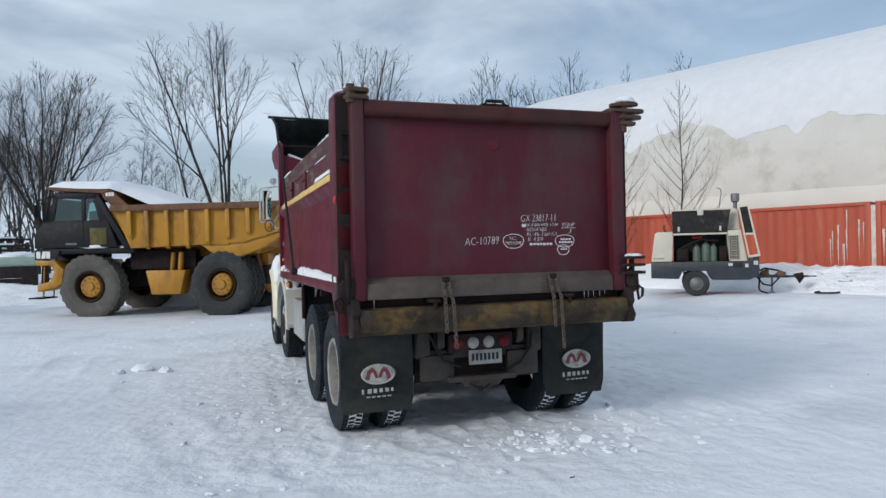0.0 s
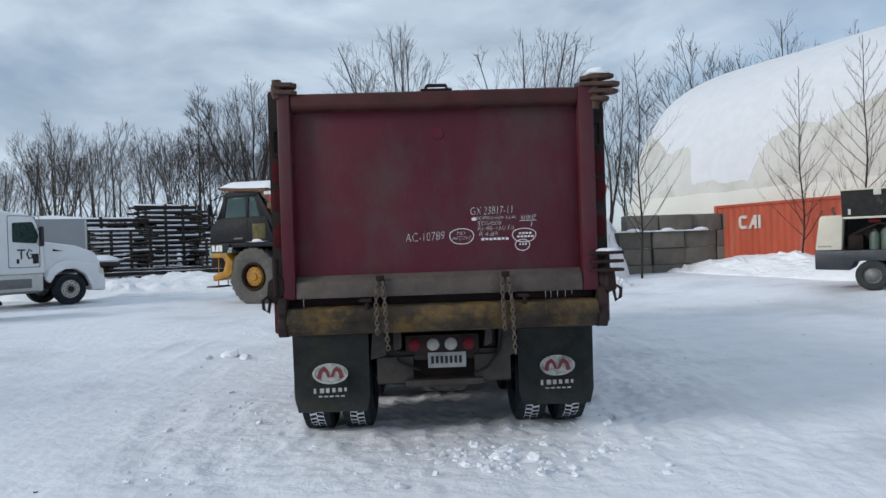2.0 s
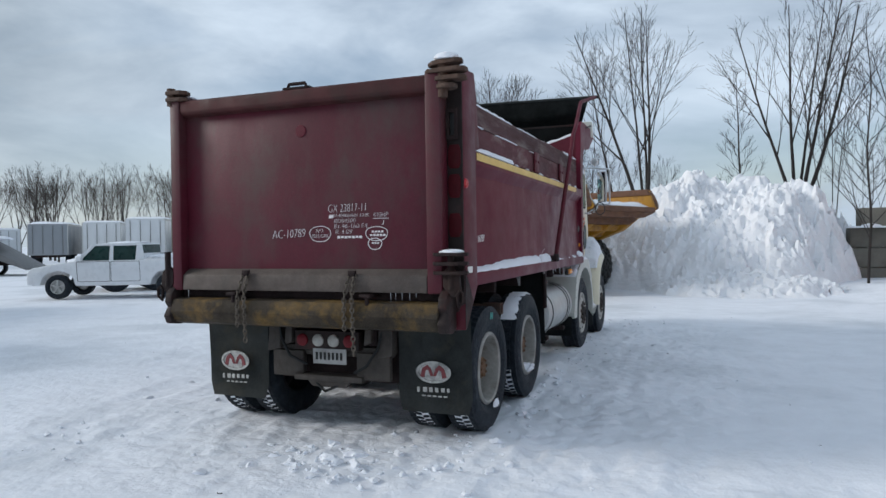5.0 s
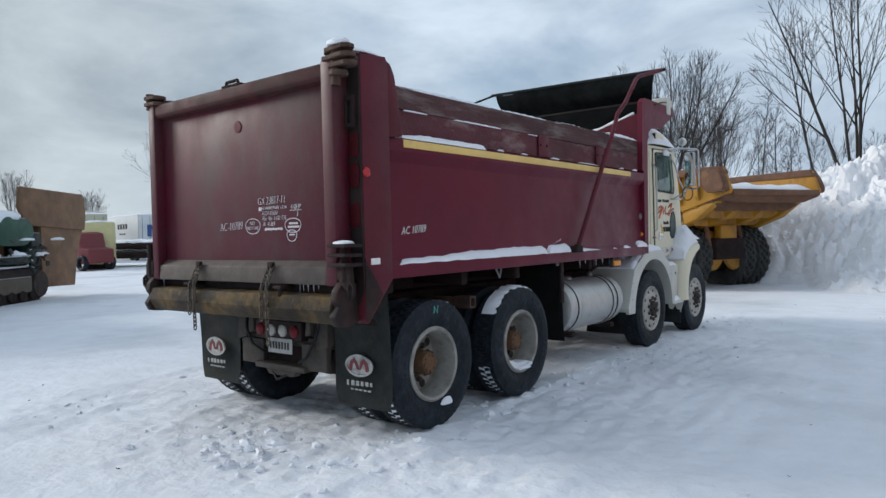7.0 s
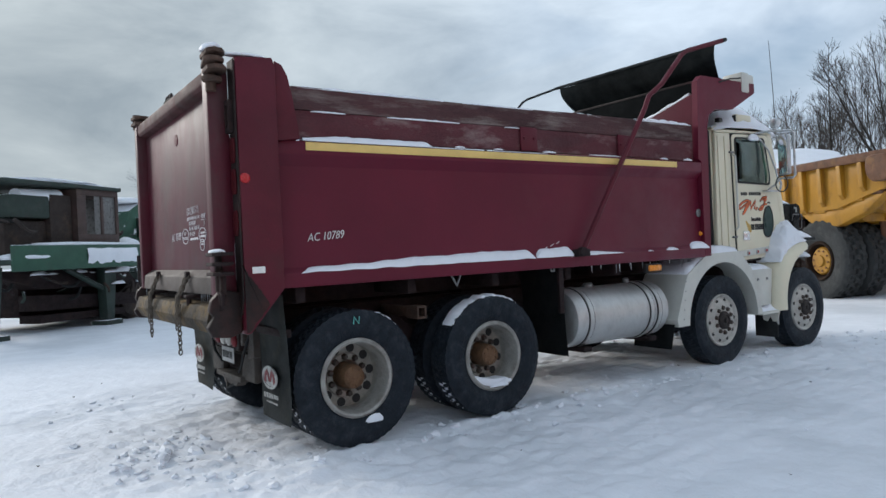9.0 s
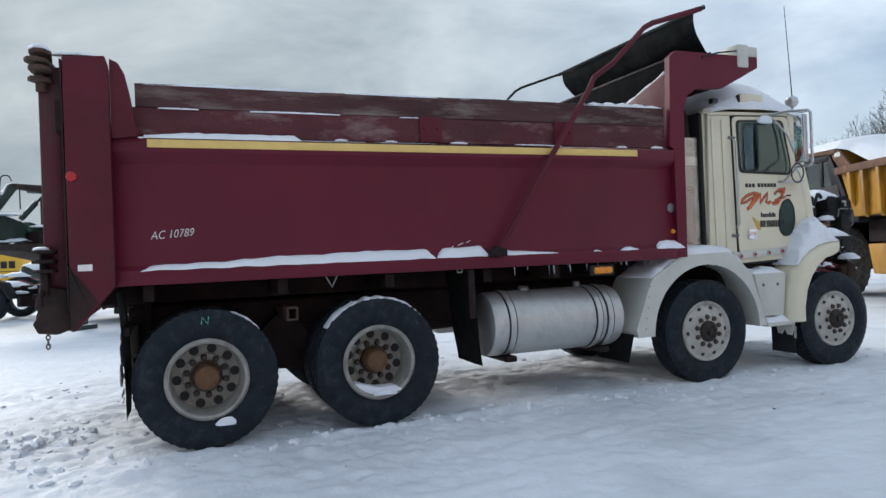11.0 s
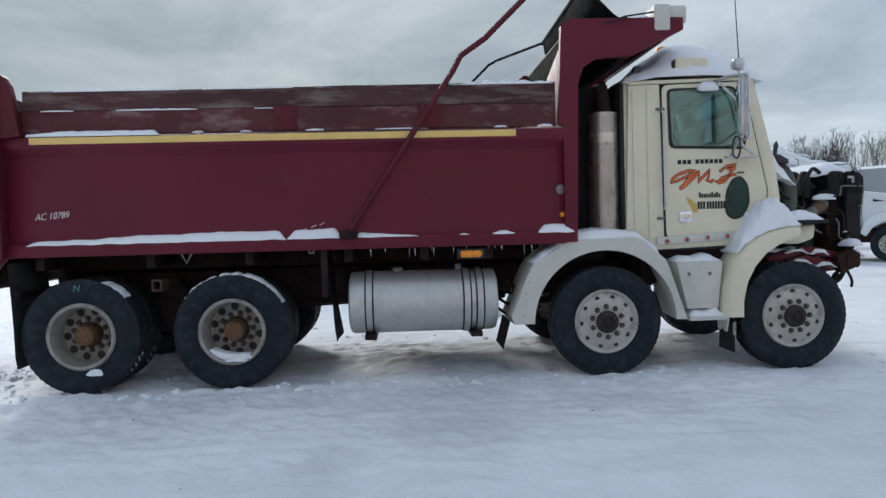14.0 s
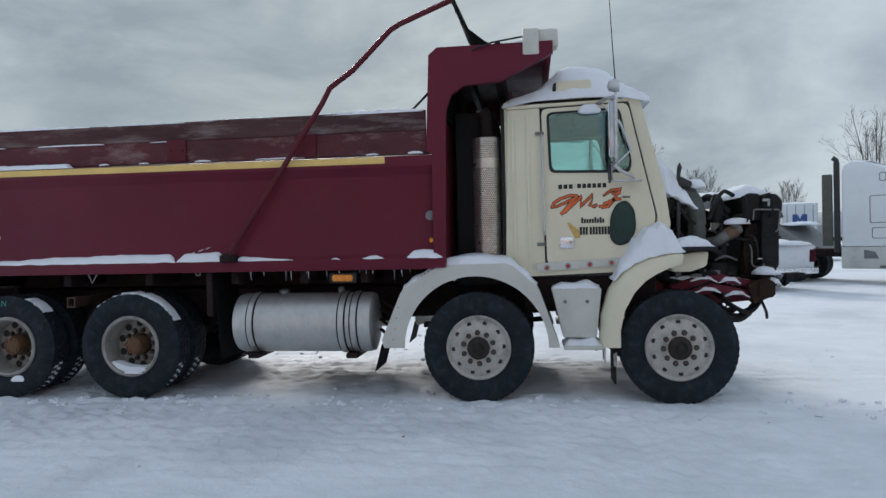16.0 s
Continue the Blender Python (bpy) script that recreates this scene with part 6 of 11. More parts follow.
# exhaust behind the cab
for s in (1,):
    ex, ey = 0.80, 5.815
    bm = bmesh.new()
    n, rows = 42, 66
    r = 0.14
    for j in range(rows):
        z0 = 1.25 + 1.19 * j / rows
        for k in range(n):
            a0 = 2 * math.pi * (k + 0.5 * (j % 2)) / n
            w = 2 * math.pi / n
            h_ = 1.19 / rows
            solid = 2.15 < z0 < 2.24
            q = 0.0 if solid else 0.22
            oz = [(a0, z0), (a0 + w, z0), (a0 + w, z0 + h_), (a0, z0 + h_)]
            iz = [(a0 + w * (0.5 + (0.5 - q) * c_), z0 + h_ * (0.5 + (0.5 - q) * d_)) for c_, d_ in ((-1, -1), (1, -1), (1, 1), (-1, 1))]
            pt = lambda p: (ex + r * math.cos(p[0]), ey + r * math.sin(p[0]), p[1])
            if math.cos(a0) < -0.4:
                continue
            if solid:
                add(bm, [pt(p) for p in oz], [(0, 1, 2, 3)])
            else:
                add(bm, [pt(p) for p in oz + iz], [(0, 1, 5, 4), (1, 2, 6, 5), (2, 3, 7, 6), (3, 0, 4, 7)])
    part("heat_shield", bm, M_SHIELD, truck, "perforated chrome exhaust shield")
    bm = bmesh.new()
    lathe(bm, [(0.105, 1.2), (0.105, 2.42), (0.075, 2.45), (0.075, 2.50)], "z", (ex, ey, 0), 18)
    part("muffler", bm, M_CHASSIS, truck)
    bm = bmesh.new()
    tube(bm, [(ex, ey, 2.44), (ex, ey, 2.56), (ex, ey - 0.005, 2.63), (ex + 0.005, ey - 0.02, 2.68), (ex + 0.01, ey - 0.045, 2.715)], 0.068, 14)
    part("exhaust_pipe", bm, M_CHASSIS, truck, "black exhaust stub")
    bm = bmesh.new()
    blob(bm, (ex + 0.02, ey - 0.045, 2.705), 0.055, 0.055, 0.03, 2, flat=-0.4)
    part("pipe_snow", bm, M_SNOW, truck, sharp=85)
    # added black box that stands for the shadow between bulkhead and cab
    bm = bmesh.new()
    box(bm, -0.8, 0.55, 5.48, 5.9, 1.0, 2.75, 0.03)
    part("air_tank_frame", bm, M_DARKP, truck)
    # added black sheet on the cab's back, darkening the same gap
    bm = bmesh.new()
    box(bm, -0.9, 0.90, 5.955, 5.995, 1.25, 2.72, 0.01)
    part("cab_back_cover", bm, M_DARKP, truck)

# ---- bare engine and radiator ----
M_GREASE = mat("black_greasy_engine", (0.012, 0.012, 0.012), 0.6, var=0.4, scale=8, bump=0.35, dirt=(0.03, 0.024, 0.02), amount=0.3, dscale=7, spec=0.25)
M_GREASE2 = mat("rusty_greasy_steel", (0.03, 0.017, 0.011), 0.75, var=0.4, scale=9, bump=0.35, dirt=(0.10, 0.045, 0.02), amount=0.3, dscale=8, spec=0.2)
M_BELLOW = mat("grey_green_rubber", (0.075, 0.085, 0.075), 0.7, var=0.2, scale=9, bump=0.15)


def smooth(pts, n=6):
    """Points along a smooth curve through pts."""
    P4 = [Vector(p) for p in pts]
    out = []
    for k in range(len(P4) - 1):
        a, b, c_, d = P4[max(k - 1, 0)], P4[k], P4[k + 1], P4[min(k + 2, len(P4) - 1)]
        for j in range(n):
            u = j / n
            out.append(0.5 * ((2 * b) + (c_ - a) * u + (2 * a - 5 * b + 4 * c_ - d) * u * u + (3 * b - a - 3 * c_ + d) * u ** 3))
    return out + [P4[-1]]


for nm, b, lb in (("engine_block", (-0.34, 0.34, 7.40, 8.12, 0.85, 1.50), "greasy dark engine block"), ("valve_cover", (-0.2, 0.2, 7.45, 8.05, 1.50, 1.72), ""), ("bell_housing", (-0.45, 0.45, 7.42, 7.58, 1.0, 1.35), ""),
                  ("engine_mount", (0.30, 0.52, 7.95, 8.12, 0.95, 1.2), "")):
    bm = bmesh.new()
    box(bm, *b, 0.05)
    part(nm, bm, M_GREASE, truck, lb)
bm = bmesh.new()
prism(bm, rounded([(8.40, 1.02), (8.42, 1.80), (8.45, 1.85), (8.56, 1.84), (8.61, 1.78), (8.60, 1.62), (8.575, 1.60), (8.57, 1.16), (8.48, 1.02)], 0.03), "x", -0.56, 0.58, 0.02)
rad = part("radiator", bm, M_GREASE, truck, "black radiator pack with brackets, topped with snow")
bm = bmesh.new()
prism(bm, rounded([(8.25, 1.60), (8.24, 1.80), (8.30, 1.86), (8.43, 1.85), (8.43, 1.58)], 0.05), "x", -0.50, 0.54, 0.02)
part("header_tank", bm, M_GREASE, rad, "black rounded header tank")
bm = bmesh.new()
prism(bm, rounded([(8.31, 1.04), (8.27, 1.30), (8.30, 1.55), (8.42, 1.58), (8.42, 1.02)], 0.03), "x", -0.48, 0.46, 0.015)
part("cooler_core", bm, M_GREASE2, rad, "sooty cooler core")
for k in range(9):
    bm = bmesh.new()
    box(bm, 0.455, 0.485, 8.31, 8.42, 1.08 + 0.052 * k, 1.10 + 0.052 * k, 0.003)
    part("core_fin", bm, M_GREASE, rad)
for pts, r_ in ((((0.60, 8.33, 1.60), (0.62, 8.33, 1.69), (0.62, 8.36, 1.695), (0.62, 8.55, 1.69), (0.62, 8.57, 1.67), (0.62, 8.55, 1.50), (0.60, 8.53, 1.48)), 0.008), (((0.58, 8.30, 1.36), (0.62, 8.305, 1.32), (0.62, 8.305, 1.18), (0.62, 8.33, 1.15), (0.62, 8.40, 1.145), (0.60, 8.42, 1.17)), 0.008)):
    bm = bmesh.new()
    tube(bm, pts, r_, 6)
    part("bracket_bar", bm, M_STEEL, rad, "bare grey bracket")
for y, z, w_, h_ in ((8.445, 1.785, 0.05, 0.025), (8.475, 1.76, 0.022, 0.07), (8.385, 1.225, 0.05, 0.014)):
    bm = bmesh.new()
    box(bm, 0.585, 0.60, y - w_ / 2, y + w_ / 2, z - h_ / 2, z + h_ / 2, 0.003)
    part("label_plate", bm, M_WORNW, rad)
for z in (1.18, 1.42, 1.64):
    bm = bmesh.new()
    box(bm, 0.565, 0.592, 8.43, 8.56, z, z + 0.05, 0.012)
    part("side_rib", bm, M_GREASE, rad)
for pts in (((0.57, 8.24, 1.82), (0.63, 8.26, 1.80), (0.63, 8.27, 1.62), (0.57, 8.28, 1.58)), ((0.57, 8.48, 1.85), (0.62, 8.5, 1.8), (0.62, 8.5, 1.66), (0.57, 8.48, 1.62)), ((0.57, 8.3, 1.45), (0.62, 8.34, 1.42), (0.62, 8.36, 1.28), (0.57, 8.36, 1.2))):
    bm = bmesh.new()
    tube(bm, smooth(pts, 4), 0.009, 6)
    part("bracket_bar", bm, M_BLACK, rad)
bm = bmesh.new()
lathe(bm, [(0, -0.05), (0.36, -0.05), (0.38, 0.08), (0.3, 0.1), (0, 0.1)], "y", (0, 8.22, 1.42), 24)
part("fan_shroud", bm, M_GREASE, rad)
for x, y, z, r_, l_ in ((0.34, 7.62, 1.28, 0.13, 0.3), (0.38, 7.95, 1.12, 0.09, 0.18), (0.36, 8.0, 1.66, 0.08, 0.12)):
    bm = bmesh.new()
    lathe(bm, [(0, 0), (r_ * 0.9, 0), (r_, 0.03), (r_, l_ - 0.03), (r_ * 0.9, l_), (0, l_)], "y", (x, y, z), 18)
    part("canister", bm, M_GREASE, truck)
for pts, r_, mt, lb in ((((0.30, 7.55, 1.72), (0.44, 7.62, 1.86), (0.52, 7.74, 1.86), (0.54, 7.81, 1.74), (0.52, 7.83, 1.56), (0.48, 7.83, 1.42)), 0.085, M_BELLOW, "wide grey intake hose"),
                        (((0.40, 7.95, 1.38), (0.50, 8.02, 1.40), (0.54, 8.12, 1.47), (0.50, 8.22, 1.52)), 0.055, M_STEEL, "grey coolant pipe"),
                        (((0.53, 8.10, 1.46), (0.535, 8.15, 1.485), (0.53, 8.19, 1.50)), 0.064, M_HUB, "rusty hose clamp"),
                        (((0.35, 7.45, 1.05), (0.5, 7.6, 1.0), (0.55, 7.8, 0.98), (0.5, 8.05, 1.05)), 0.04, M_BLACK, ""),
                        (((0.1, 7.9, 1.72), (0.3, 7.98, 1.84), (0.4, 8.08, 1.76), (0.42, 8.16, 1.68)), 0.035, M_BLACK, ""),
                        (((0.45, 8.1, 0.98), (0.35, 8.05, 0.82), (0.2, 8.1, 0.68), (-0.1, 8.15, 0.66)), 0.05, M_BLACK, ""),
                        (((0.58, 7.62, 1.55), (0.62, 7.72, 1.38), (0.60, 7.88, 1.34), (0.56, 8.05, 1.28)), 0.022, M_BLACK, ""),
                        (((0.52, 7.56, 1.9), (0.6, 7.66, 1.72), (0.6, 7.75, 1.6), (0.56, 7.9, 1.55)), 0.018, M_BLACK, ""),
                        (((0.5, 7.95, 1.62), (0.56, 8.0, 1.78), (0.54, 8.08, 1.88), (0.5, 8.18, 1.84)), 0.02, M_BLACK, ""),
                        (((-0.35, 7.5, 1.6), (-0.5, 7.7, 1.7), (-0.48, 7.95, 1.6), (-0.4, 8.15, 1.5)), 0.06, M_STEEL, "")):
    bm = bmesh.new()
    tube(bm, smooth(pts), r_, 12)
    part("hose", bm, mt, truck, lb)
# hood hinge post by the cowl
bm = bmesh.new()
prism(bm, [(7.615, 1.35), (7.65, 1.35), (7.665, 2.06), (7.68, 2.12), (7.66, 2.17), (7.635, 2.13), (7.63, 2.06)], "x", 0.59, 0.62, 0.006)
part("cowl_post", bm, M_BLACKP, truck, "black upright post at the cowl")
bm = bmesh.new()
prism(bm, [(7.66, 2.0), (7.80, 1.90), (7.80, 1.86), (7.66, 1.93)], "x", 0.40, 0.60, 0.005)
part("cowl_bracket", bm, M_BLACKP, truck)
bm = bmesh.new()
prism(bm, [(7.63, 2.01), (7.66, 2.03), (7.76, 1.975), (7.76, 1.93), (7.64, 1.94)], "x", 0.56, 0.66, 0.006)
part("cowl_block", bm, M_BLACKP, truck)
bm = bmesh.new()
lathe(bm, [(0.05, 1.58), (0.06, 1.60), (0.06, 1.80), (0.03, 1.86), (0, 1.86)], "z", (0.47, 8.03, 0), 12)
part("reservoir", bm, M_GREASE, truck)
bm = bmesh.new()
box(bm, -0.70, 0.70, 8.34, 8.48, 0.86, 1.02, 0.02)
part("front_cross_member", bm, M_GREASE2, truck, "rusty front cross member with snow")
for s in (-1, 1):
    bm = bmesh.new()
    prism(bm, [(8.30, 0.80), (8.50, 0.88), (8.50, 1.0), (8.40, 1.06), (8.25, 0.98)], "x", s * 0.56, s * 0.68, 0.015)
    part("tow_bracket", bm, M_GREASE2, truck)
random.seed(5)
for k in range(60):
    x = random.uniform(0.2, 0.62) * random.choice([1, 1, 1, -1])
    y = random.uniform(7.5, 8.5)
    z = random.uniform(0.8, 1.8)
    q = Vector((random.uniform(-.1, .1), random.uniform(-.22, .22), random.uniform(-.2, .2)))
    p = Vector((x, y, z))
    bm = bmesh.new()
    tube(bm, smooth([p, p + q * 0.4 + Vector((0.05, 0, 0.04)), p + q], 4), random.uniform(0.008, 0.02), 6)
    part("engine_line", bm, random.choice([M_BLACK, M_BLACK, M_GREASE, M_STEEL]), truck)
for k in range(10):
    bm = bmesh.new()
    x, y, z = random.uniform(0.32, 0.5), 7.45 + 0.07 * k, random.uniform(0.95, 1.45)
    box(bm, x - 0.05, x + 0.05, y - 0.03, y + 0.03, z, z + random.uniform(0.05, 0.16), 0.012)
    part("engine_fitting", bm, random.choice([M_GREASE, M_STEEL, M_GREASE]), truck)
for pts, r_ in ((((0.5, 7.9, 0.86), (0.58, 8.05, 0.70), (0.56, 8.22, 0.66), (0.5, 8.36, 0.78)), 0.035), (((0.45, 8.0, 0.9), (0.62, 8.12, 0.78), (0.62, 8.28, 0.72), (0.56, 8.42, 0.86)), 0.022),
                (((0.3, 8.0, 0.8), (0.4, 8.2, 0.64), (0.38, 8.34, 0.70)), 0.045), (((0.62, 8.36, 0.88), (0.66, 8.41, 0.74), (0.63, 8.43, 0.66)), 0.014)):
    bm = bmesh.new()
    tube(bm, smooth(pts), r_, 8)
    part("lower_hose", bm, M_GREASE, truck)
for y, z, l_, h_ in ((7.75, 1.0, 0.22, 0.05), (8.05, 0.98, 0.16, 0.06), (8.28, 0.96, 0.12, 0.05)):
    bm = bmesh.new()
    blob(bm, (0.42, y, z), 0.07, l_, h_, int(y * 10), rough=0.35)
    part("rail_snow", bm, M_SNOW, truck, sharp=85)
for q in range(2):
    bm = bmesh.new()
    prism(bm, [(7.55, 0.98 - 0.1 * q), (7.95, 1.10 - 0.1 * q), (8.40, 1.0 - 0.1 * q), (8.40, 0.93 - 0.1 * q), (7.95, 1.02 - 0.1 * q), (7.58, 0.90 - 0.1 * q)], "x", 0.46, 0.60, 0.012)
    part("frame_bracket", bm, M_RED, truck)
# snow on the engine: against the windscreen, on the block, on the radiator
drift("cowl_snow", ((7.22, 2.45, 0.01), (7.32, 2.14, 0.20), (7.45, 1.92, 0.37), (7.58, 1.85, 0.32), (7.70, 1.78, 0.20), (7.80, 1.72, 0.03)), -0.85, 0.72, truck, "snow drifted against the windscreen", 21, 20, 4.0)
drift("engine_snow", ((7.72, 1.70, 0.03), (7.85, 1.70, 0.14), (8.0, 1.74, 0.16), (8.14, 1.78, 0.13)), -0.4, 0.30, truck, "snow lying over the bare engine", 25, 16, 3.0)
drift("radiator_snow", ((8.04, 1.80, 0.02), (8.12, 1.81, 0.06), (8.24, 1.83, 0.10), (8.36, 1.85, 0.12), (8.48, 1.85, 0.07), (8.57, 1.82, 0.01)), -0.52, 0.50, truck, "ragged snow sheet over the radiator", 28, 18, 4.0)
for y0, y1, z, h_ in ((7.74, 7.98, 1.05, 0.035), (8.0, 8.20, 1.03, 0.04), (7.78, 8.02, 0.94, 0.03), (8.06, 8.28, 0.90, 0.035), (8.44, 8.58, 1.0, 0.05)):
    drift("rail_snow", ((y0, z - 0.02, 0.004), (0.6 * y0 + 0.4 * y1, z, h_), (0.3 * y0 + 0.7 * y1, z, h_ * 0.8), (y1, z - 0.03, 0.004)), 0.47, 0.63, truck, "", int(y0 * 10), 8, 3.0)
for k, (x, y, z, a, b, c_) in enumerate(((0.54, 8.2, 1.56, 0.06, 0.13, 0.05), (0.66, 8.40, 1.08, 0.12, 0.1, 0.06), (0.45, 7.9, 1.0, 0.12, 0.2, 0.05), (0.52, 7.80, 1.92, 0.09, 0.12, 0.07), (0.40, 8.2, 0.98, 0.06, 0.16, 0.05))):
    bm = bmesh.new()
    blob(bm, (x, y, z), a, b, c_, 80 + k)
    part("engine_snow", bm, M_SNOW, truck, sharp=85)


# ---- snow along the box ledges ----
def ledge_snow(bm, pts, w, x_in, x_out):
    """A strip of snow: (y, z, height) along a ledge."""
    n = len(pts)
    vs = []
    for y, z, h in pts:
        vs += [(x_in, y, z - 0.004), (x_out, y, z - 0.004), (x_out - (x_out - x_in) * 0.12, y, z + h * 0.7), (x_in + (x_out - x_in) * 0.3, y, z + h), (x_in, y, z + h * 1.05)]
    fs = [(5 * i + k, 5 * i + (k + 1) % 5, 5 * i + 5 + (k + 1) % 5, 5 * i + 5 + k) for i in range(n - 1) for k in range(5)]
    fs += [(0, 1, 2, 3, 4), tuple(5 * (n - 1) + k for k in (4, 3, 2, 1, 0))]
    add(bm, vs, fs)


for s in (-1, 1):
    for y0, y1, h0 in ((0.55, 2.80, 0.075), (2.815, 3.30, 0.085), (3.40, 3.98, 0.045), (4.36, 4.44, 0.02), (4.66, 4.86, 0.03), (5.08, 5.41, 0.075)):
        bm = bmesh.new()
        n = max(6, int((y1 - y0) / 0.03))
        pts = []
        for i in range(n + 1):
            u = i / n
            e = min(1, min(u, 1 - u) * (y1 - y0) / 0.07 + 0.08)
            if y0 == 0.55:
                e *= 0.35 + 0.65 * min(1, u * 1.6)
            if y0 == 3.40:
                e *= 1 - 0.85 * u
            q = y0 * 3 + u * (y1 - y0)
            pts.append((y0 + (y1 - y0) * u, 1.312 + 0.008 * noise.noise(Vector((q * 7, s, 5))), h0 * e * (1 + 0.16 * noise.noise(Vector((q * 2.5, s, 2))) + 0.09 * noise.noise(Vector((q * 11, s, 3))))))
        ledge_snow(bm, pts, 0.05, s * 1.17, s * 1.232)
        bmesh.ops.recalc_face_normals(bm, faces=bm.faces[:])
        part("ledge_snow", bm, M_SNOW, truck, "strip of snow along the box ledge", 60)
    bm = bmesh.new()
    pts = [(0.6 + 1.12 * i / 24, 2.262, (0.045 if i < 24 else 0.005) * (0.5 + 0.5 * min(1, i / 6)) * (1 + 0.2 * noise.noise(Vector((i * 0.7, 0, s))))) for i in range(25)]
    ledge_snow(bm, pts, 0.05, s * 1.17, s * 1.236)
    bmesh.ops.recalc_face_normals(bm, faces=bm.faces[:])
    part("ledge_snow", bm, M_SNOW, truck, "", 60)
    for y0, y1, h in ((0.6, 1.9, 0.03), (2.1, 2.9, 0.018), (3.1, 3.8, 0.025), (4.3, 5.25, 0.045)):
        bm = bmesh.new()
        pts = [(y0 + (y1 - y0) * i / 20, 2.655 + 0.02 * ((y0 + (y1 - y0) * i / 20) / 5.3), h * (0.3 + 0.7 * abs(math.sin(i * 0.9 + y0))) * math.sin(math.pi * (i + 0.3) / 20.6) ** 0.4) for i in range(21)]
        ledge_snow(bm, pts, 0.05, s * 1.11, s * 1.17)
        bmesh.ops.recalc_face_normals(bm, faces=bm.faces[:])
        part("board_snow", bm, M_SNOW, truck, "", 60)
    for c_, r_, ok in (((s * 1.24, 0.2, 2.805), (0.055, 0.16, 0.02), True), ((s * 1.23, -0.03, 2.82), (0.09, 0.07, 0.045), s > 0), ((s * 1.26, -0.06, 1.477), (0.09, 0.05, 0.02), s > 0)):
        if ok:
            bm = bmesh.new()
            blob(bm, c_, *r_, 90)
            part("post_snow", bm, M_SNOW, truck, sharp=85)
M_ICE = mat("grey_ice", (0.22, 0.23, 0.25), 0.15, var=0.1, scale=30, bump=0.0)
# icicles under the box
random.seed(8)
for x, y, z in [(1.19, y, 1.21) for y in (0.2, 3.9, 4.1, 4.3, 4.62, 4.75, 4.95, 5.1)] + [(x, -0.04, 1.2) for x in (0.78, 0.82, 0.87, 0.93, 0.98, -1.05)]:
    bm = bmesh.new()
    cyl(bm, (x, y, z), (x, y, z - random.uniform(0.03, 0.1)), 0.005, 5, 0.001)
    part("icicle", bm, M_ICE, truck)


# slivers of snow between the side boards, icicles under the box
for s in (-1, 1):
    for y0, y1, z, h in ((0.7, 0.98, 2.487, 0.010), (1.35, 2.05, 2.487, 0.013), (2.55, 2.75, 2.487, 0.006), (3.62, 4.1, 2.283, 0.010), (2.0, 2.1, 2.283, 0.016), (2.42, 2.52, 2.283, 0.014), (3.0, 3.16, 2.283, 0.018), (4.7, 4.82, 2.283, 0.02), (5.1, 5.24, 2.283, 0.03)):
        bm = bmesh.new()
        pts = [(y0 + (y1 - y0) * i / 12, z, h * (0.5 + 0.5 * abs(math.sin(i * 1.3 + y0 * 5))) * math.sin(math.pi * (i + 0.4) / 12.8) ** 0.5) for i in range(13)]
        ledge_snow(bm, pts, 0.05, s * 1.155, s * 1.176)
        bmesh.ops.recalc_face_normals(bm, faces=bm.faces[:])
        part("board_snow", bm, M_SNOW, truck, "", 60)
    rng = random.Random(77 + s)
    for y in (3.55, 3.68, 3.95, 4.12, 4.3, 4.42, 4.68, 4.74, 5.02):
        bm = bmesh.new()
        tube(bm, [(s * 1.19, y, 1.20), (s * 1.19, y + 0.003, 1.20 - rng.uniform(0.03, 0.08))], 0.0035, 6, 0.001)
        part("icicle", bm, M_SNOW, truck)


# ---- chalk and paint writing on the truck ----
def text_mesh(body, size, thin=0.0, shear=0.0):
    c = bpy.data.curves.new("writing", "FONT")
    c.body, c.size, c.offset, c.shear = body, size, thin, shear
    c.resolution_u = 3
    c.extrude = 0.0015
    o = new("writing", c)
    bpy.context.view_layer.update()
    me = bpy.data.meshes.new_from_object(o.evaluated_get(bpy.context.evaluated_depsgraph_get()))
    bpy.data.objects.remove(o)
    bpy.data.curves.remove(c)
    return me


M_CHALK = mat("white_paint_pen", (0.68, 0.66, 0.67), 0.8, var=0.15, scale=40, bump=0.0, dirt=(0.4, 0.3, 0.3), amount=0.3, dscale=25)
M_TEALCHALK = mat("teal_chalk", (0.15, 0.5, 0.45), 0.8, var=0.1, scale=30, bump=0.0)


def write(body, x, z, width, height, parent, y=0.0265, shear=0.12, tilt=0.0, m=None, name="writing", mt=None):
    me = text_mesh(body, 1.0, -0.012 if mt else -0.028, shear)
    xs = [v.co.x for v in me.vertices]
    ys = [v.co.y for v in me.vertices]
    sx, sy = width / (max(xs) - min(xs)), height / (max(ys) - min(ys))
    for v in me.vertices:
        v.co = Vector(((v.co.x - min(xs)) * sx, (v.co.y - min(ys)) * sy, v.co.z * 1.0))
    me.materials.append(mt or M_CHALK)
    ob = new(name, me)
    ob.parent = parent
    ob.matrix_basis = m if m is not None else pose(x, y, z, 90, tilt, 0)
    return ob


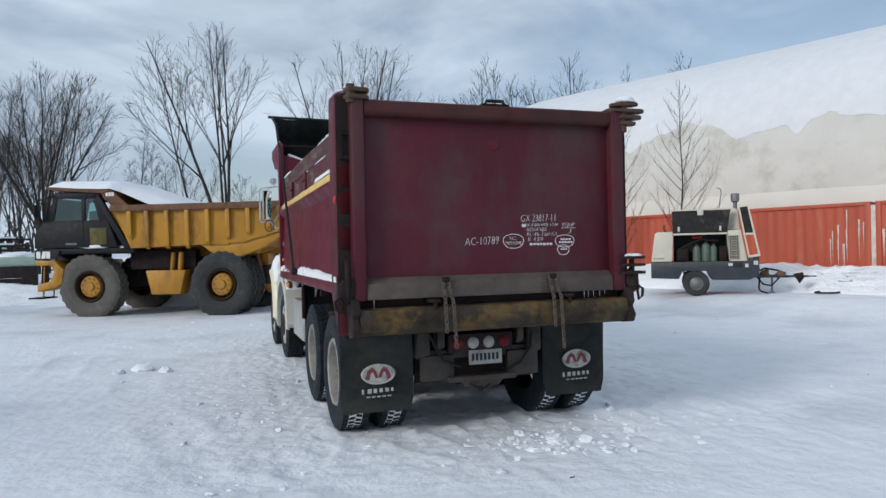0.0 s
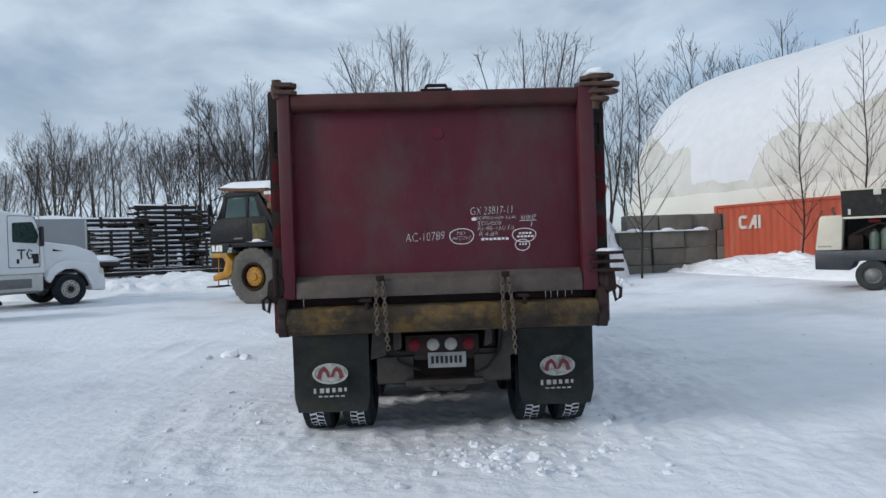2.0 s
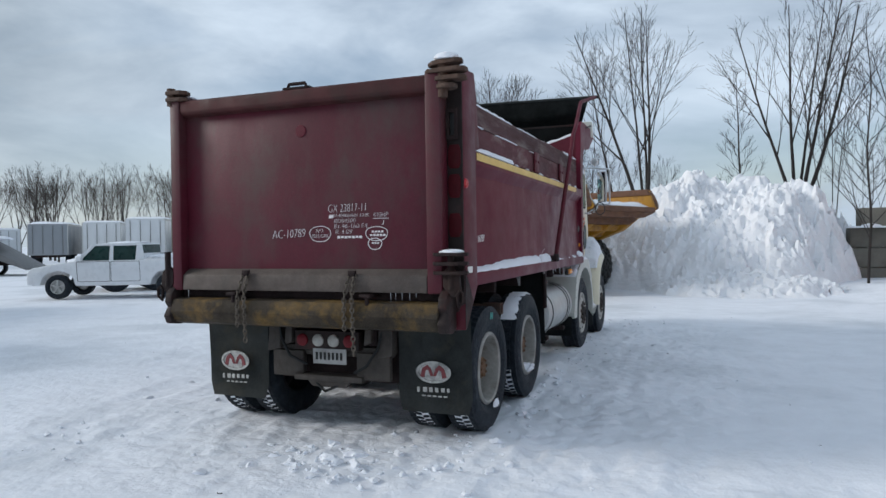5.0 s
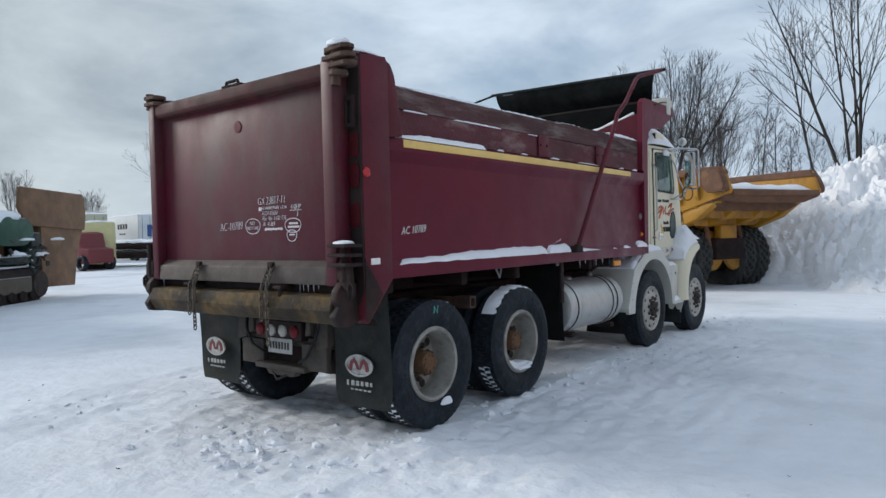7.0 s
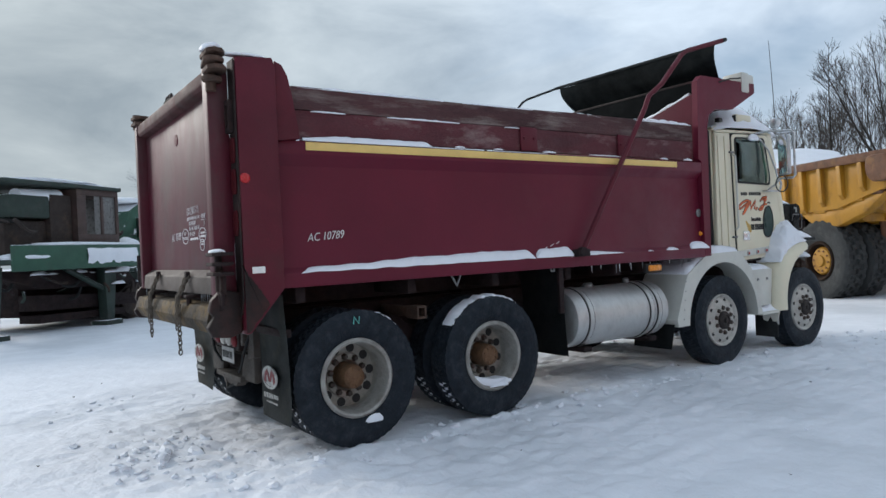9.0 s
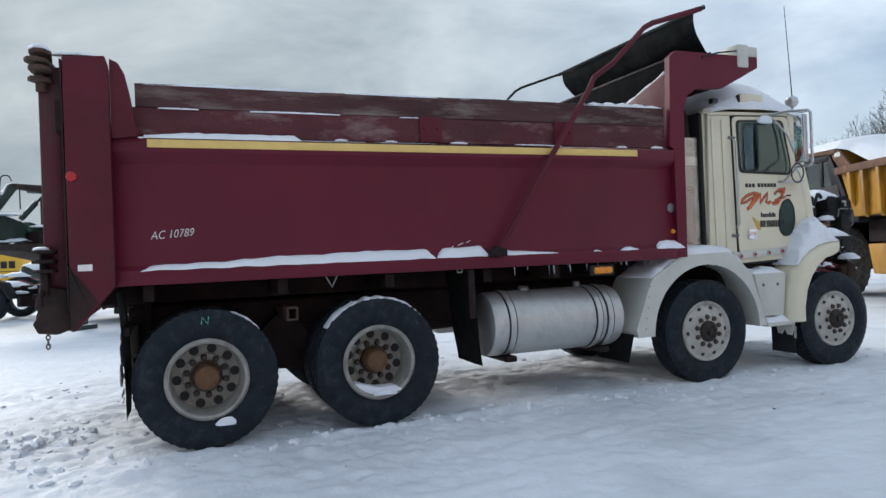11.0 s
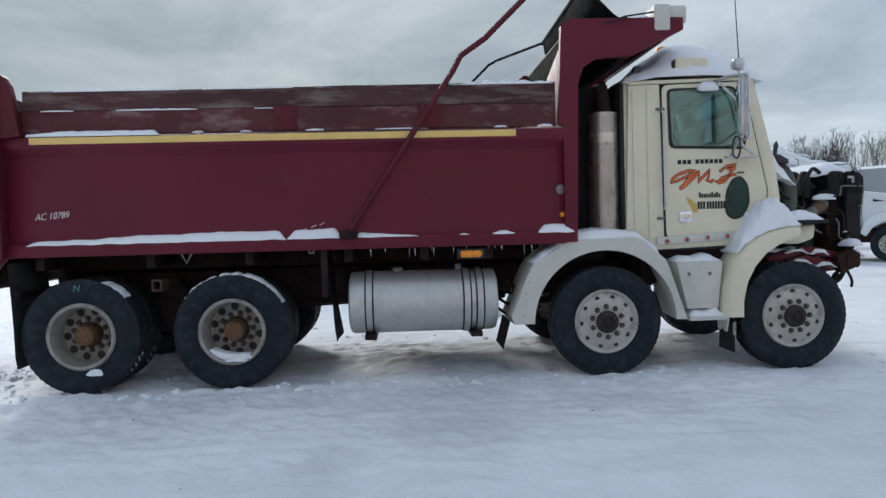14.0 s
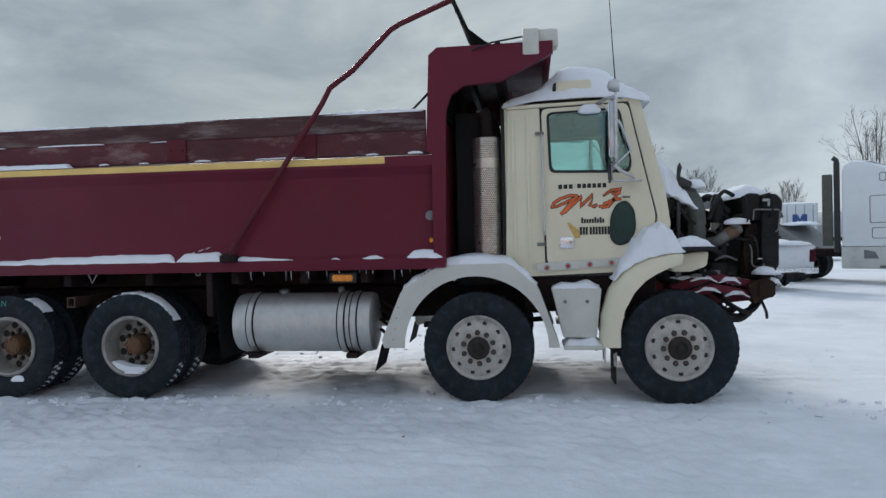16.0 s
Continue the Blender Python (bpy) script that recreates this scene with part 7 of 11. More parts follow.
write("AC-10789", -0.27, 1.595, 0.30, 0.062, gate, tilt=-2)
write("GX 23817-11", 0.235, 1.785, 0.32, 0.058, gate, tilt=-1)
write("MBE4000(460) 12.8L", 0.245, 1.742, 0.34, 0.030, gate)
write("410HP", 0.615, 1.742, 0.12, 0.034, gate)
write("J", 0.68, 1.685, 0.025, 0.036, gate)
write("RDS4500", 0.285, 1.706, 0.18, 0.030, gate)
write("Rt-46-160 F/L", 0.285, 1.665, 0.29, 0.033, gate)
write("R 4.89", 0.295, 1.622, 0.14, 0.032, gate)
write("NO", 0.125, 1.635, 0.06, 0.028, gate)
write("PRESTONE", 0.088, 1.597, 0.145, 0.026, gate)
BARS = [(0.31 + 0.031 * k, 0.023, 1.588 + 0.003 * (k % 2), 1.607) for k in range(7)] + [(0.60 + 0.026 * k, 0.018, 1.628, 1.642) for k in range(4)]
BARS += [(0.585 + 0.027 * k, 0.020, 1.602, 1.617) for k in range(5)] + [(0.60 + 0.022 * k, 0.015, 1.545, 1.556) for k in range(3)] + [(0.61, 0.13, 1.730, 1.734), (0.24, 0.035, 1.742, 1.765)]
for x_, w_, z0_, z1_ in BARS:
    bm = bmesh.new()
    box(bm, x_, x_ + w_, 0.024, 0.0285, z0_, z1_, 0.001)
    part("writing_bar", bm, M_CHALK, gate)
for cx_, cz_, rx_, rz_ in ((0.16, 1.625, 0.092, 0.062), (0.64, 1.62, 0.09, 0.055), (0.625, 1.545, 0.055, 0.044)):
    bm = bmesh.new()
    tube(bm, [(cx_ + rx_ * math.cos(a) * (1 + 0.04 * math.sin(3 * a)), 0.027, cz_ + rz_ * math.sin(a) * (1 + 0.05 * math.cos(2 * a))) for a in [2 * math.pi * k / 28 for k in range(28)]], 0.0032, 5, closed=True)
    part("writing_ring", bm, M_CHALK, gate)
side_m = Matrix(((0, 0, 1, 1.186), (1, 0, 0, 0.62), (0, 1, 0, 1.53), (0, 0, 0, 1))) @ pose(0, 0, 0, 0, 0, 4)
write("AC 10789", 0, 0.004, 0.30, 0.058, truck, m=side_m, shear=0.3, mt=M_WHITE)
bm = bmesh.new()
tube(bm, [(1.225, 0.94, 0.90), (1.225, 0.945, 0.955), (1.225, 0.985, 0.90), (1.225, 0.99, 0.955)], 0.004, 5)
part("chalk_mark", bm, M_TEALCHALK, truck)
for y_, z_, l_ in ((3.02, 1.41, 0.05), (3.1, 1.43, 0.04), (2.95, 1.385, 0.03)):
    bm = bmesh.new()
    tube(bm, [(1.183, y_, z_), (1.183, y_ + l_, z_ + 0.02)], 0.004, 5)
    part("scratch", bm, M_CHALK, truck)


# ---- fabric dome ----
M_FABRIC = mat("beige_dome_fabric", (0.60, 0.595, 0.56), 0.6, var=0.07, scale=0.6, bump=0.03, dirt=(0.36, 0.335, 0.28), amount=0.42, dscale=0.7, fine=30)
M_DSNOW = snow_material("dome_snow", (0.71, 0.73, 0.765), grain=1.5, bump=0.15)
M_SKIRT = mat("pale_dome_skirt", (0.67, 0.655, 0.60), 0.6, var=0.05, scale=0.6, bump=0.03, dirt=(0.58, 0.55, 0.47), amount=0.2, dscale=0.7, fine=30)
DA = radians(23.9)
DN, DU = Vector((math.cos(DA), math.sin(DA), 0)), Vector((-math.sin(DA), math.cos(DA), 0))   # away from the yard; along the ridge
DOME_C, DOME_W, DOME_H, DOME_U, DOME_E, DOME_L = 38.41, 13.85, 10.25, 23.37, 7.8, 75.0
DOME_P, DOME_Q = 2.0 / 3.2, 2.0 / 2.18


def dome_point(a, s, grow=0.0):
    """a: angle over the arch, 0 at the yard side to pi; s: metres along, negative wraps round the rounded end."""
    rho = abs(math.cos(a)) ** DOME_P * (1 if a < math.pi / 2 else -1)
    z = (DOME_H + grow) * abs(math.sin(a)) ** DOME_P
    if s >= 0:
        n, u = DOME_C - (DOME_W + grow) * rho, DOME_U - s
    else:
        b = min(math.pi, -s / 8)
        c_ = math.cos(b)
        n = DOME_C - (DOME_W + grow) * rho * abs(c_) ** DOME_Q * (1 if c_ >= 0 else -1)
        u = DOME_U + (DOME_E + grow) * rho * abs(math.sin(b)) ** DOME_Q
    p = DN * n + DU * u
    return Vector((p.x, p.y, z))


SNOW_EDGE = ((-25, 0.5), (-6, 0.6), (-3, 0.56), (-1.0, 0.46), (-0.3, 0.40), (0.2, 0.34), (0.6, 0.37), (1.3, 0.38), (1.55, 0.30), (1.65, 0.22), (2.9, 0.20), (4.7, 0.20), (5.1, 0.28), (5.5, 0.35), (6.6, 0.41), (7.7, 0.37), (8.3, 0.42), (9.5, 0.46),
             (9.9, 0.50), (10.9, 0.47), (12.1, 0.37), (13.1, 0.39), (13.8, 0.40), (14.3, 0.35), (14.7, 0.42), (15.2, 0.44), (15.9, 0.40), (18.3, 0.39), (20.3, 0.47), (23.2, 0.33), (27.3, 0.46), (33.7, 0.4), (80, 0.45))


def snow_line(s):
    """Angle above which snow still lies on the fabric."""
    v = float(np.interp(s, [e[0] for e in SNOW_EDGE], [e[1] for e in SNOW_EDGE]))
    return v + 0.03 * noise.noise(Vector((s * 0.9, 1.0, 0))) + 0.014 * noise.noise(Vector((s * 2.3, 1.0, 0))) + 0.007 * noise.noise(Vector((s * 6.3, 4.0, 0)))


dome = thing("dome_building", pose(0, 0, 0), "large air-supported fabric dome with snow over its upper half", "dome")
for nm, mt, grow, na in (("fabric_skin", M_FABRIC, 0.0, 44), ("snow_cover", M_DSNOW, 0.16, 50), ("fabric_skirt", M_SKIRT, 0.1, 8)):
    ss = [-8 * math.pi * (1 - i / 130) ** 1.3 for i in range(130)] + [-1e-7] + [26 * i / 210 for i in range(210)] + [26 + (DOME_L - 26) * i / 50 for i in range(51)]
    vs = []
    for s in ss:
        lo = snow_line(s) if nm == "snow_cover" else 0.0
        end = math.pi / 2 if s < 0 else math.pi - lo
        if nm == "fabric_skirt":
            end = 0.168 + 0.006 * noise.noise(Vector((s * 0.7, 2.0, 0)))
        for j in range(na + 1):
            f = j / na
            g = grow * min(1, 4 * f + 0.02) if nm == "snow_cover" else grow * (1.0 if f < 0.99 else 0.05)
            if s >= 0 and nm == "snow_cover":
                g = grow * min(1, 8 * min(f, 1 - f) + 0.02)
            p = dome_point(lo + (end - lo) * f, s, g)
            vs.append(p + 0.05 * noise.noise(p * 0.25) * DN)
    fs = [(i * (na + 1) + j, (i + 1) * (na + 1) + j, (i + 1) * (na + 1) + j + 1, i * (na + 1) + j + 1) for i in range(len(ss) - 1) if i != 130 for j in range(na)]
    bm = bmesh.new()
    add(bm, vs, fs)
    bmesh.ops.remove_doubles(bm, verts=bm.verts[:], dist=0.01)
    bmesh.ops.recalc_face_normals(bm, faces=bm.faces[:])
    part(nm, bm, mt, dome, {"fabric_skin": "beige bare fabric", "snow_cover": "white snow cover with a ragged lower edge", "fabric_skirt": "pale skirt along the foot"}[nm], 60)

# ---- shipping containers in a row ----
M_CONT = mat("orange_red_container_paint", (0.42, 0.075, 0.035), 0.55, var=0.15, scale=1.5, bump=0.08, dirt=(0.44, 0.26, 0.2), amount=0.26, dscale=2.2, stretch=(1, 1, 0.18))
M_CONTW = mat("streaked_white_marks", (0.62, 0.55, 0.5), 0.6, var=0.2, scale=5, bump=0.05, dirt=(0.42, 0.1, 0.06), amount=0.4, dscale=6)
CW_U = Vector((0.32, -0.947, 0))
CW_ANG = math.degrees(math.atan2(CW_U.y, CW_U.x))


def container(start, along):
    """A 40-foot box; local x along its long side, local -y towards the yard."""
    root = thing("shipping_container", Matrix.Translation(start) @ pose(0, 0, 0, 0, 0, along), "orange-red corrugated shipping container streaked with white", "container", "containers in a row")
    Lc, H, D = 12.19, 2.59, 2.44
    bm = bmesh.new()
    pts = [(0.12, 0.0)]
    x = 0.12
    while x < Lc - 0.30:
        pts += [(x + 0.07, 0.0), (x + 0.14, 0.024), (x + 0.21, 0.024), (x + 0.28, 0.0)]
        x += 0.28
    pts.append((Lc - 0.12, 0.0))
    vs = [(px, 0.045 + py, z) for z in (0.15, H - 0.1) for px, py in pts]
    n = len(pts)
    add(bm, vs, [(i, i + 1, n + i + 1, n + i) for i in range(n - 1)])
    part("corrugated_side", bm, M_CONT, root, sharp=20)
    for nm, b in (("bottom_rail", (0.1, Lc - 0.1, 0.0, 0.1, 0, 0.16)), ("top_rail", (0.1, Lc - 0.1, 0.01, 0.09, H - 0.1, H)), ("corner_post", (0, 0.13, -0.005, 0.15, 0, H)), ("corner_post", (Lc - 0.13, Lc, -0.005, 0.15, 0, H)),
                  ("roof", (0.0, Lc, 0.05, D, H - 0.06, H - 0.01)), ("back", (0, Lc, D - 0.05, D, 0, H)), ("end_wall", (0.02, 0.07, 0.1, D, 0.1, H - 0.05)), ("end_wall", (Lc - 0.07, Lc - 0.02, 0.1, D, 0.1, H - 0.05))):
        bm = bmesh.new()
        box(bm, *b, 0.008)
        part(nm, bm, M_CONT, root)
    return root


A0 = Vector((12.9, 25.3, 0.05))
c1 = container(A0, CW_ANG)
# plain white shapes of its marking
bm = bmesh.new()
for k, pts in enumerate(([(0.0, 0.1), (0.12, 0.0), (0.45, 0.0), (0.45, 0.13), (0.16, 0.13), (0.14, 0.42), (0.45, 0.42), (0.45, 0.55), (0.12, 0.55), (0.0, 0.45)],
                         [(0.52, 0.0), (0.65, 0.0), (0.72, 0.15), (0.85, 0.15), (0.85, 0.0), (0.97, 0.0), (0.97, 0.55), (0.82, 0.55)], [(1.05, 0.0), (1.18, 0.0), (1.18, 0.55), (1.05, 0.55)])):
    prism(bm, [(1.2 + 0.85 * a, 1.70 + 0.85 * b) for a, b in pts], "y", 0.0, 0.04)
part("marking", bm, M_CONTW, c1, "worn white marking shapes")
c2 = copy_thing(c1, Matrix.Translation(A0 + CW_U * 12.32) @ pose(0, 0, 0, 0, 0, CW_ANG))
for o in [o for o in c2.children if o.name.startswith("marking")]:
    bpy.data.objects.remove(o)
c3 = copy_thing(c2, Matrix.Translation(A0 + CW_U * 24.64) @ pose(0, 0, 0, 0, 0, CW_ANG))
bm = bmesh.new()
box(bm, 12.19, 12.32, 0.02, 0.08, 0.1, 2.5, 0.01)
part("joint_plate", bm, M_CONTW, c1, "grey joint plate")
random.seed(31)
for k in range(16):
    bm = bmesh.new()
    x = 12.26 + random.choice([-1, 1]) * random.uniform(0.12, 1.3)
    h = random.uniform(0.5, 1.9)
    w = random.uniform(0.012, 0.035)
    z1 = 2.45 - random.uniform(0.0, 1.0)
    prism(bm, [(x - w, z1), (x + w, z1), (x + w * 0.3, z1 - h * 0.6), (x, max(0.3, z1 - h))], "y", 0.036, 0.042)
    part("white_streak", bm, M_CONTW, c1)
bm = bmesh.new()
lathe(bm, [(0, -0.06), (0.07, -0.05), (0.09, 0)], "y", (8.6, 0.04, 0.95), 14)
part("fitting", bm, M_CHROME, c1)

# ---- concrete blocks beside the containers ----
M_CONC = mat("grey_concrete_block", (0.155, 0.148, 0.125), 0.9, var=0.22, scale=2.2, bump=0.25, dirt=(0.12, 0.115, 0.1), amount=0.4, dscale=1.8, island=0.18)
wall = thing("block_wall", pose(9.15, 24.6, -0.05, 0, 0, 4), "stacked grey concrete block wall capped with snow", "block wall", kind="structure")
bm = bmesh.new()
box(bm, 0, 1.19, 0, 0.6, 0, 0.595, 0.03)
blk = part("block", bm, M_CONC, wall)
blk.matrix_basis = pose(0.0, 0.0, 0.0)
random.seed(3)
for r_ in range(4):
    for k in range(4):
        if (r_, k) != (0, 0):
            share("block", blk.data, wall, pose(1.225 * k + (0.0 if r_ < 3 else 0.25) + random.uniform(-0.03, 0.03), random.uniform(-0.06, 0.06), 0.605 * r_, 0, 0, random.uniform(-1.5, 1.5)))
for k in range(8):
    bm = bmesh.new()
    blob(bm, (0.1 + 0.42 * k, -0.02, 1.81), 0.30, 0.12, 0.04 + 0.07 * (k % 3 == 1), k + 100, sub=2)
    part("wall_snow", bm, M_SNOW, wall)

# ---- ploughed snow ----
def heap(name, label, c, rx, ry, h, seed, turn=0.0, lumps=0.3, n=110, power=0.8, blunt=2.2):
    """A ploughed heap: blunt along, rounded across, broken into blocks and crumbs of snow."""
    vs, fs = [], []
    for j in range(n + 1):
        for i in range(n + 1):
            u, v = (i / n * 2 - 1) * 1.1, (j / n * 2 - 1) * 1.1
            x, y = u * rx, v * ry
            edge = 1 + 0.16 * noise.noise(Vector((x * 0.45 + seed, y * 0.45, 7))) + 0.05 * noise.noise(Vector((x * 1.6 + seed, y * 1.6, 7)))
            base = max(0.0, edge - abs(u) ** blunt - abs(v) ** 2.2) ** power
            k = 0.9 + 0.22 * noise.noise(Vector((x * 0.3 + seed, y * 0.3, 0))) + 0.12 * noise.noise(Vector((x * 0.8 + seed, y * 0.8, 3)))
            z = h * base * k
            if base > 0:
                wx, wy = x + 0.35 * noise.noise(Vector((x * 1.1, y * 1.1, seed))), y + 0.35 * noise.noise(Vector((x * 1.1, y * 1.1, seed + 4)))
                broken = max(0.15, min(1.0, 0.6 + 1.3 * noise.noise(Vector((x * 0.4, y * 0.4, seed + 9)))))
                chunk = 0.0
                for q, w in ((1.1, 0.42), (2.4, 0.30), (5.0, 0.17)):
                    near, at = noise.voronoi(Vector((wx * q, wy * q, seed + q)))
                    chunk += w * (noise.cell(at[0] * 7.3) + 0.9 * max(0.0, 0.45 - near[0]) - 0.5) * broken
                z += lumps * min(1, base * 2.5) * (chunk + 0.3 * noise.noise(Vector((x * 1.5, y * 1.5, seed))) + 0.22 * noise.noise(Vector((x * 6, y * 6, seed + 5))) + 0.16 * noise.noise(Vector((x * 12, y * 12, seed + 8))))
            else:
                z = -0.25
            vs.append((x, y, z))
    fs = [(j * (n + 1) + i, j * (n + 1) + i + 1, (j + 1) * (n + 1) + i + 1, (j + 1) * (n + 1) + i) for j in range(n) for i in range(n)]
    me = bpy.data.meshes.new(name)
    me.from_pydata(vs, [], fs)
    me.polygons.foreach_set("use_smooth", [True] * len(me.polygons))
    me.set_sharp_from_angle(angle=radians(38))
    me.materials.append(M_PILE)
    ob = new(name, me)
    ob.matrix_basis = pose(c[0], c[1], ground_z(c[0], c[1]) - 0.02, 0, 0, turn)
    return tagged(ob, label, "snow pile")


heap("snow_mound", "high long heap of blocky ploughed snow before bare trees", (3.5, 27.2), 6.5, 5.0, 3.75, 2.0, turn=-20, lumps=0.85, n=240, power=0.62, blunt=5.0)
heap("snow_mound", "low apron of broken snow at the foot of the heap", (5.9, 21.6), 3.0, 1.7, 0.75, 5.0, turn=-12, lumps=0.5, n=90, power=0.9)
heap("snow_mound", "small knob of snow on the crest of the heap", (6.4, 26.2), 1.3, 1.2, 4.1, 8.0, turn=-10, lumps=0.4, n=60, power=0.5, blunt=3.0)
heap("snow_bank", "low ploughed snow bank along the containers", (15.0, 17.2), 12.5, 2.0, 0.75, 7.0, turn=CW_ANG, lumps=0.25, n=100)
heap("snow_bank", "low rounded snow bank behind the yellow haul truck", (-9.5, 29.5), 6.5, 3.2, 0.8, 11.0, turn=20, lumps=0.3, n=70)

# ---- bare trees ----
M_BARK = mat("grey_brown_bark", (0.026, 0.021, 0.019), 0.9, var=0.3, scale=3, bump=0.4, dirt=(0.075, 0.064, 0.055), amount=0.25)


def grown_tree(seed, height, stems=5, spread=0.45, fork=0.15, levels=3, r0=0.012, lean=0.0, leader=False, reach=0.5, counts=(8, 7, 6), rise=0.05, fineness=0.017, bark=None):
    """A bare tree: a trunk, stems or one leader, and branches that divide level by level into a haze of fine twigs."""
    rng = random.Random(seed)
    tv, tf, cv, cf = [], [], [], []

    def limb(pts, radii, seg, vs, fs):
        up = None
        base = len(vs)
        for i, p in enumerate(pts):
            d = (pts[min(i + 1, len(pts) - 1)] - pts[max(i - 1, 0)]).normalized()
            up = d.orthogonal().normalized() if up is None else (up - d * up.dot(d)).normalized()
            side = d.cross(up)
            for k in range(seg):
                a = 2 * math.pi * k / seg
                vs.append(p + radii[i] * (math.cos(a) * up + math.sin(a) * side))
        for i in range(len(pts) - 1):
            for k in range(seg):
                j = (k + 1) % seg
                fs.append((base + i * seg + k, base + i * seg + j, base + (i + 1) * seg + j, base + (i + 1) * seg + k))

    def grow(p, d, length, r, level, first):
        n = 10 if first else (5 if level > 0 else 3)
        pts = [p]
        a = rng.uniform(0, 6.283)
        bow = d.cross(Vector((math.cos(a), math.sin(a), 0.2))).normalized() * rng.uniform(0.0, 0.035)
        for k in range(n):
            jig = Vector((rng.uniform(-1, 1), rng.uniform(-1, 1), rng.uniform(-0.5, 0.5)))
            d = (d + bow + jig * (0.045 if first else 0.06) + Vector((0, 0, rise if first else rise * 1.3))).normalized()
            pts.append(pts[-1] + d * length / n)
        end = max(fineness * 0.42, r * 0.16)
        radii = [r + (end - r) * (k / n) ** 0.65 for k in range(n + 1)]
        limb(pts, radii, 7 if first else (5 if level > 1 else 3), cv, cf)
        if level <= 0:
            return
        c = counts[min(len(counts) - 1, levels - level)]
        c = c if first else max(2, round(c * min(1.3, 0.45 + 0.55 * length / (height * 0.25))))
        turn = rng.uniform(0, 6.283)
        for k in range(c):
            f = (0.30 if first else 0.25) + (0.66 if first else 0.71) * (k + rng.uniform(0.1, 0.9)) / c
            i = min(n - 1, int(f * n))
            q = pts[i].lerp(pts[i + 1], f * n - i)
            e = (pts[i + 1] - pts[i]).normalized()
            turn += 2.4 + rng.uniform(-0.5, 0.5)
            side = Matrix.Rotation(turn, 3, e) @ e.orthogonal().normalized()
            a = rng.uniform(0.30, 0.58)
            ln = (length * (1.0 - f) * rng.uniform(0.62, 0.95) + 0.035 * height * rng.uniform(0.5, 1.3)) * (0.9 if first else 0.8)
            grow(q, (e * math.cos(a) + side * math.sin(a)).normalized(), ln, max(fineness * 0.8, radii[i] * rng.uniform(0.45, 0.68)), level - 1, False)

    base, top = Vector((0, 0, -0.3)), Vector((lean * fork * height, 0, fork * height))
    rt = height * r0
    if leader:
        pts, d = [base, top], Vector((lean, 0, 1)).normalized()
        for k in range(10):
            d = (d + Vector((rng.uniform(-0.04, 0.04), rng.uniform(-0.04, 0.04), 0.04))).normalized()
            pts.append(pts[-1] + d * height * (1 - fork) / 10)
        limb(pts, [rt * 1.2] + [rt * (1 - 0.092 * k) for k in range(11)], 7, tv, tf)
        for k in range(counts[0] * 3):
            f = (k + rng.random()) / (counts[0] * 3)
            i = 1 + min(9, int(f * 10))
            a = k * 2.4 + rng.uniform(-0.5, 0.5)
            ln = height * reach * (1.08 - f) * rng.uniform(0.6, 1.1) * (0.55 + 0.45 * min(1, f * 4))
            grow(pts[i].lerp(pts[i + 1], f * 10 % 1), Vector((spread * math.cos(a), spread * math.sin(a), 0.75)).normalized(), ln, max(fineness * 1.2, rt * 0.33 * (1.05 - f)), levels - 1, False)
    else:
        limb([base, base.lerp(top, 0.5) + Vector((0.05, 0.02, 0)), top], [rt * 1.35, rt * 1.1, rt], 10, tv, tf)
        for k in range(stems):
            a = 6.283 * k / stems + rng.uniform(-0.4, 0.4)
            sp = spread * (rng.uniform(0.1, 0.4) if k % 3 == 0 else rng.uniform(0.65, 1.15))
            p = base.lerp(top, rng.uniform(0.82, 1.0))
            grow(p, Vector((sp * math.cos(a) + lean, sp * math.sin(a), 1)).normalized(), (height - p.z) * rng.uniform(0.90, 1.04), rt * rng.uniform(0.55, 0.8), levels, True)
    k = height / max(v.z for v in cv)
    out = []
    for nm, vs, fs in (("trunk", tv, tf), ("crown", cv, cf)):
        me = bpy.data.meshes.new(nm)
        me.from_pydata([v * k for v in vs], [], fs)
        me.polygons.foreach_set("use_smooth", [True] * len(me.polygons))
        me.materials.append(bark or M_BARK)
        out.append((nm, me))
    return height, out


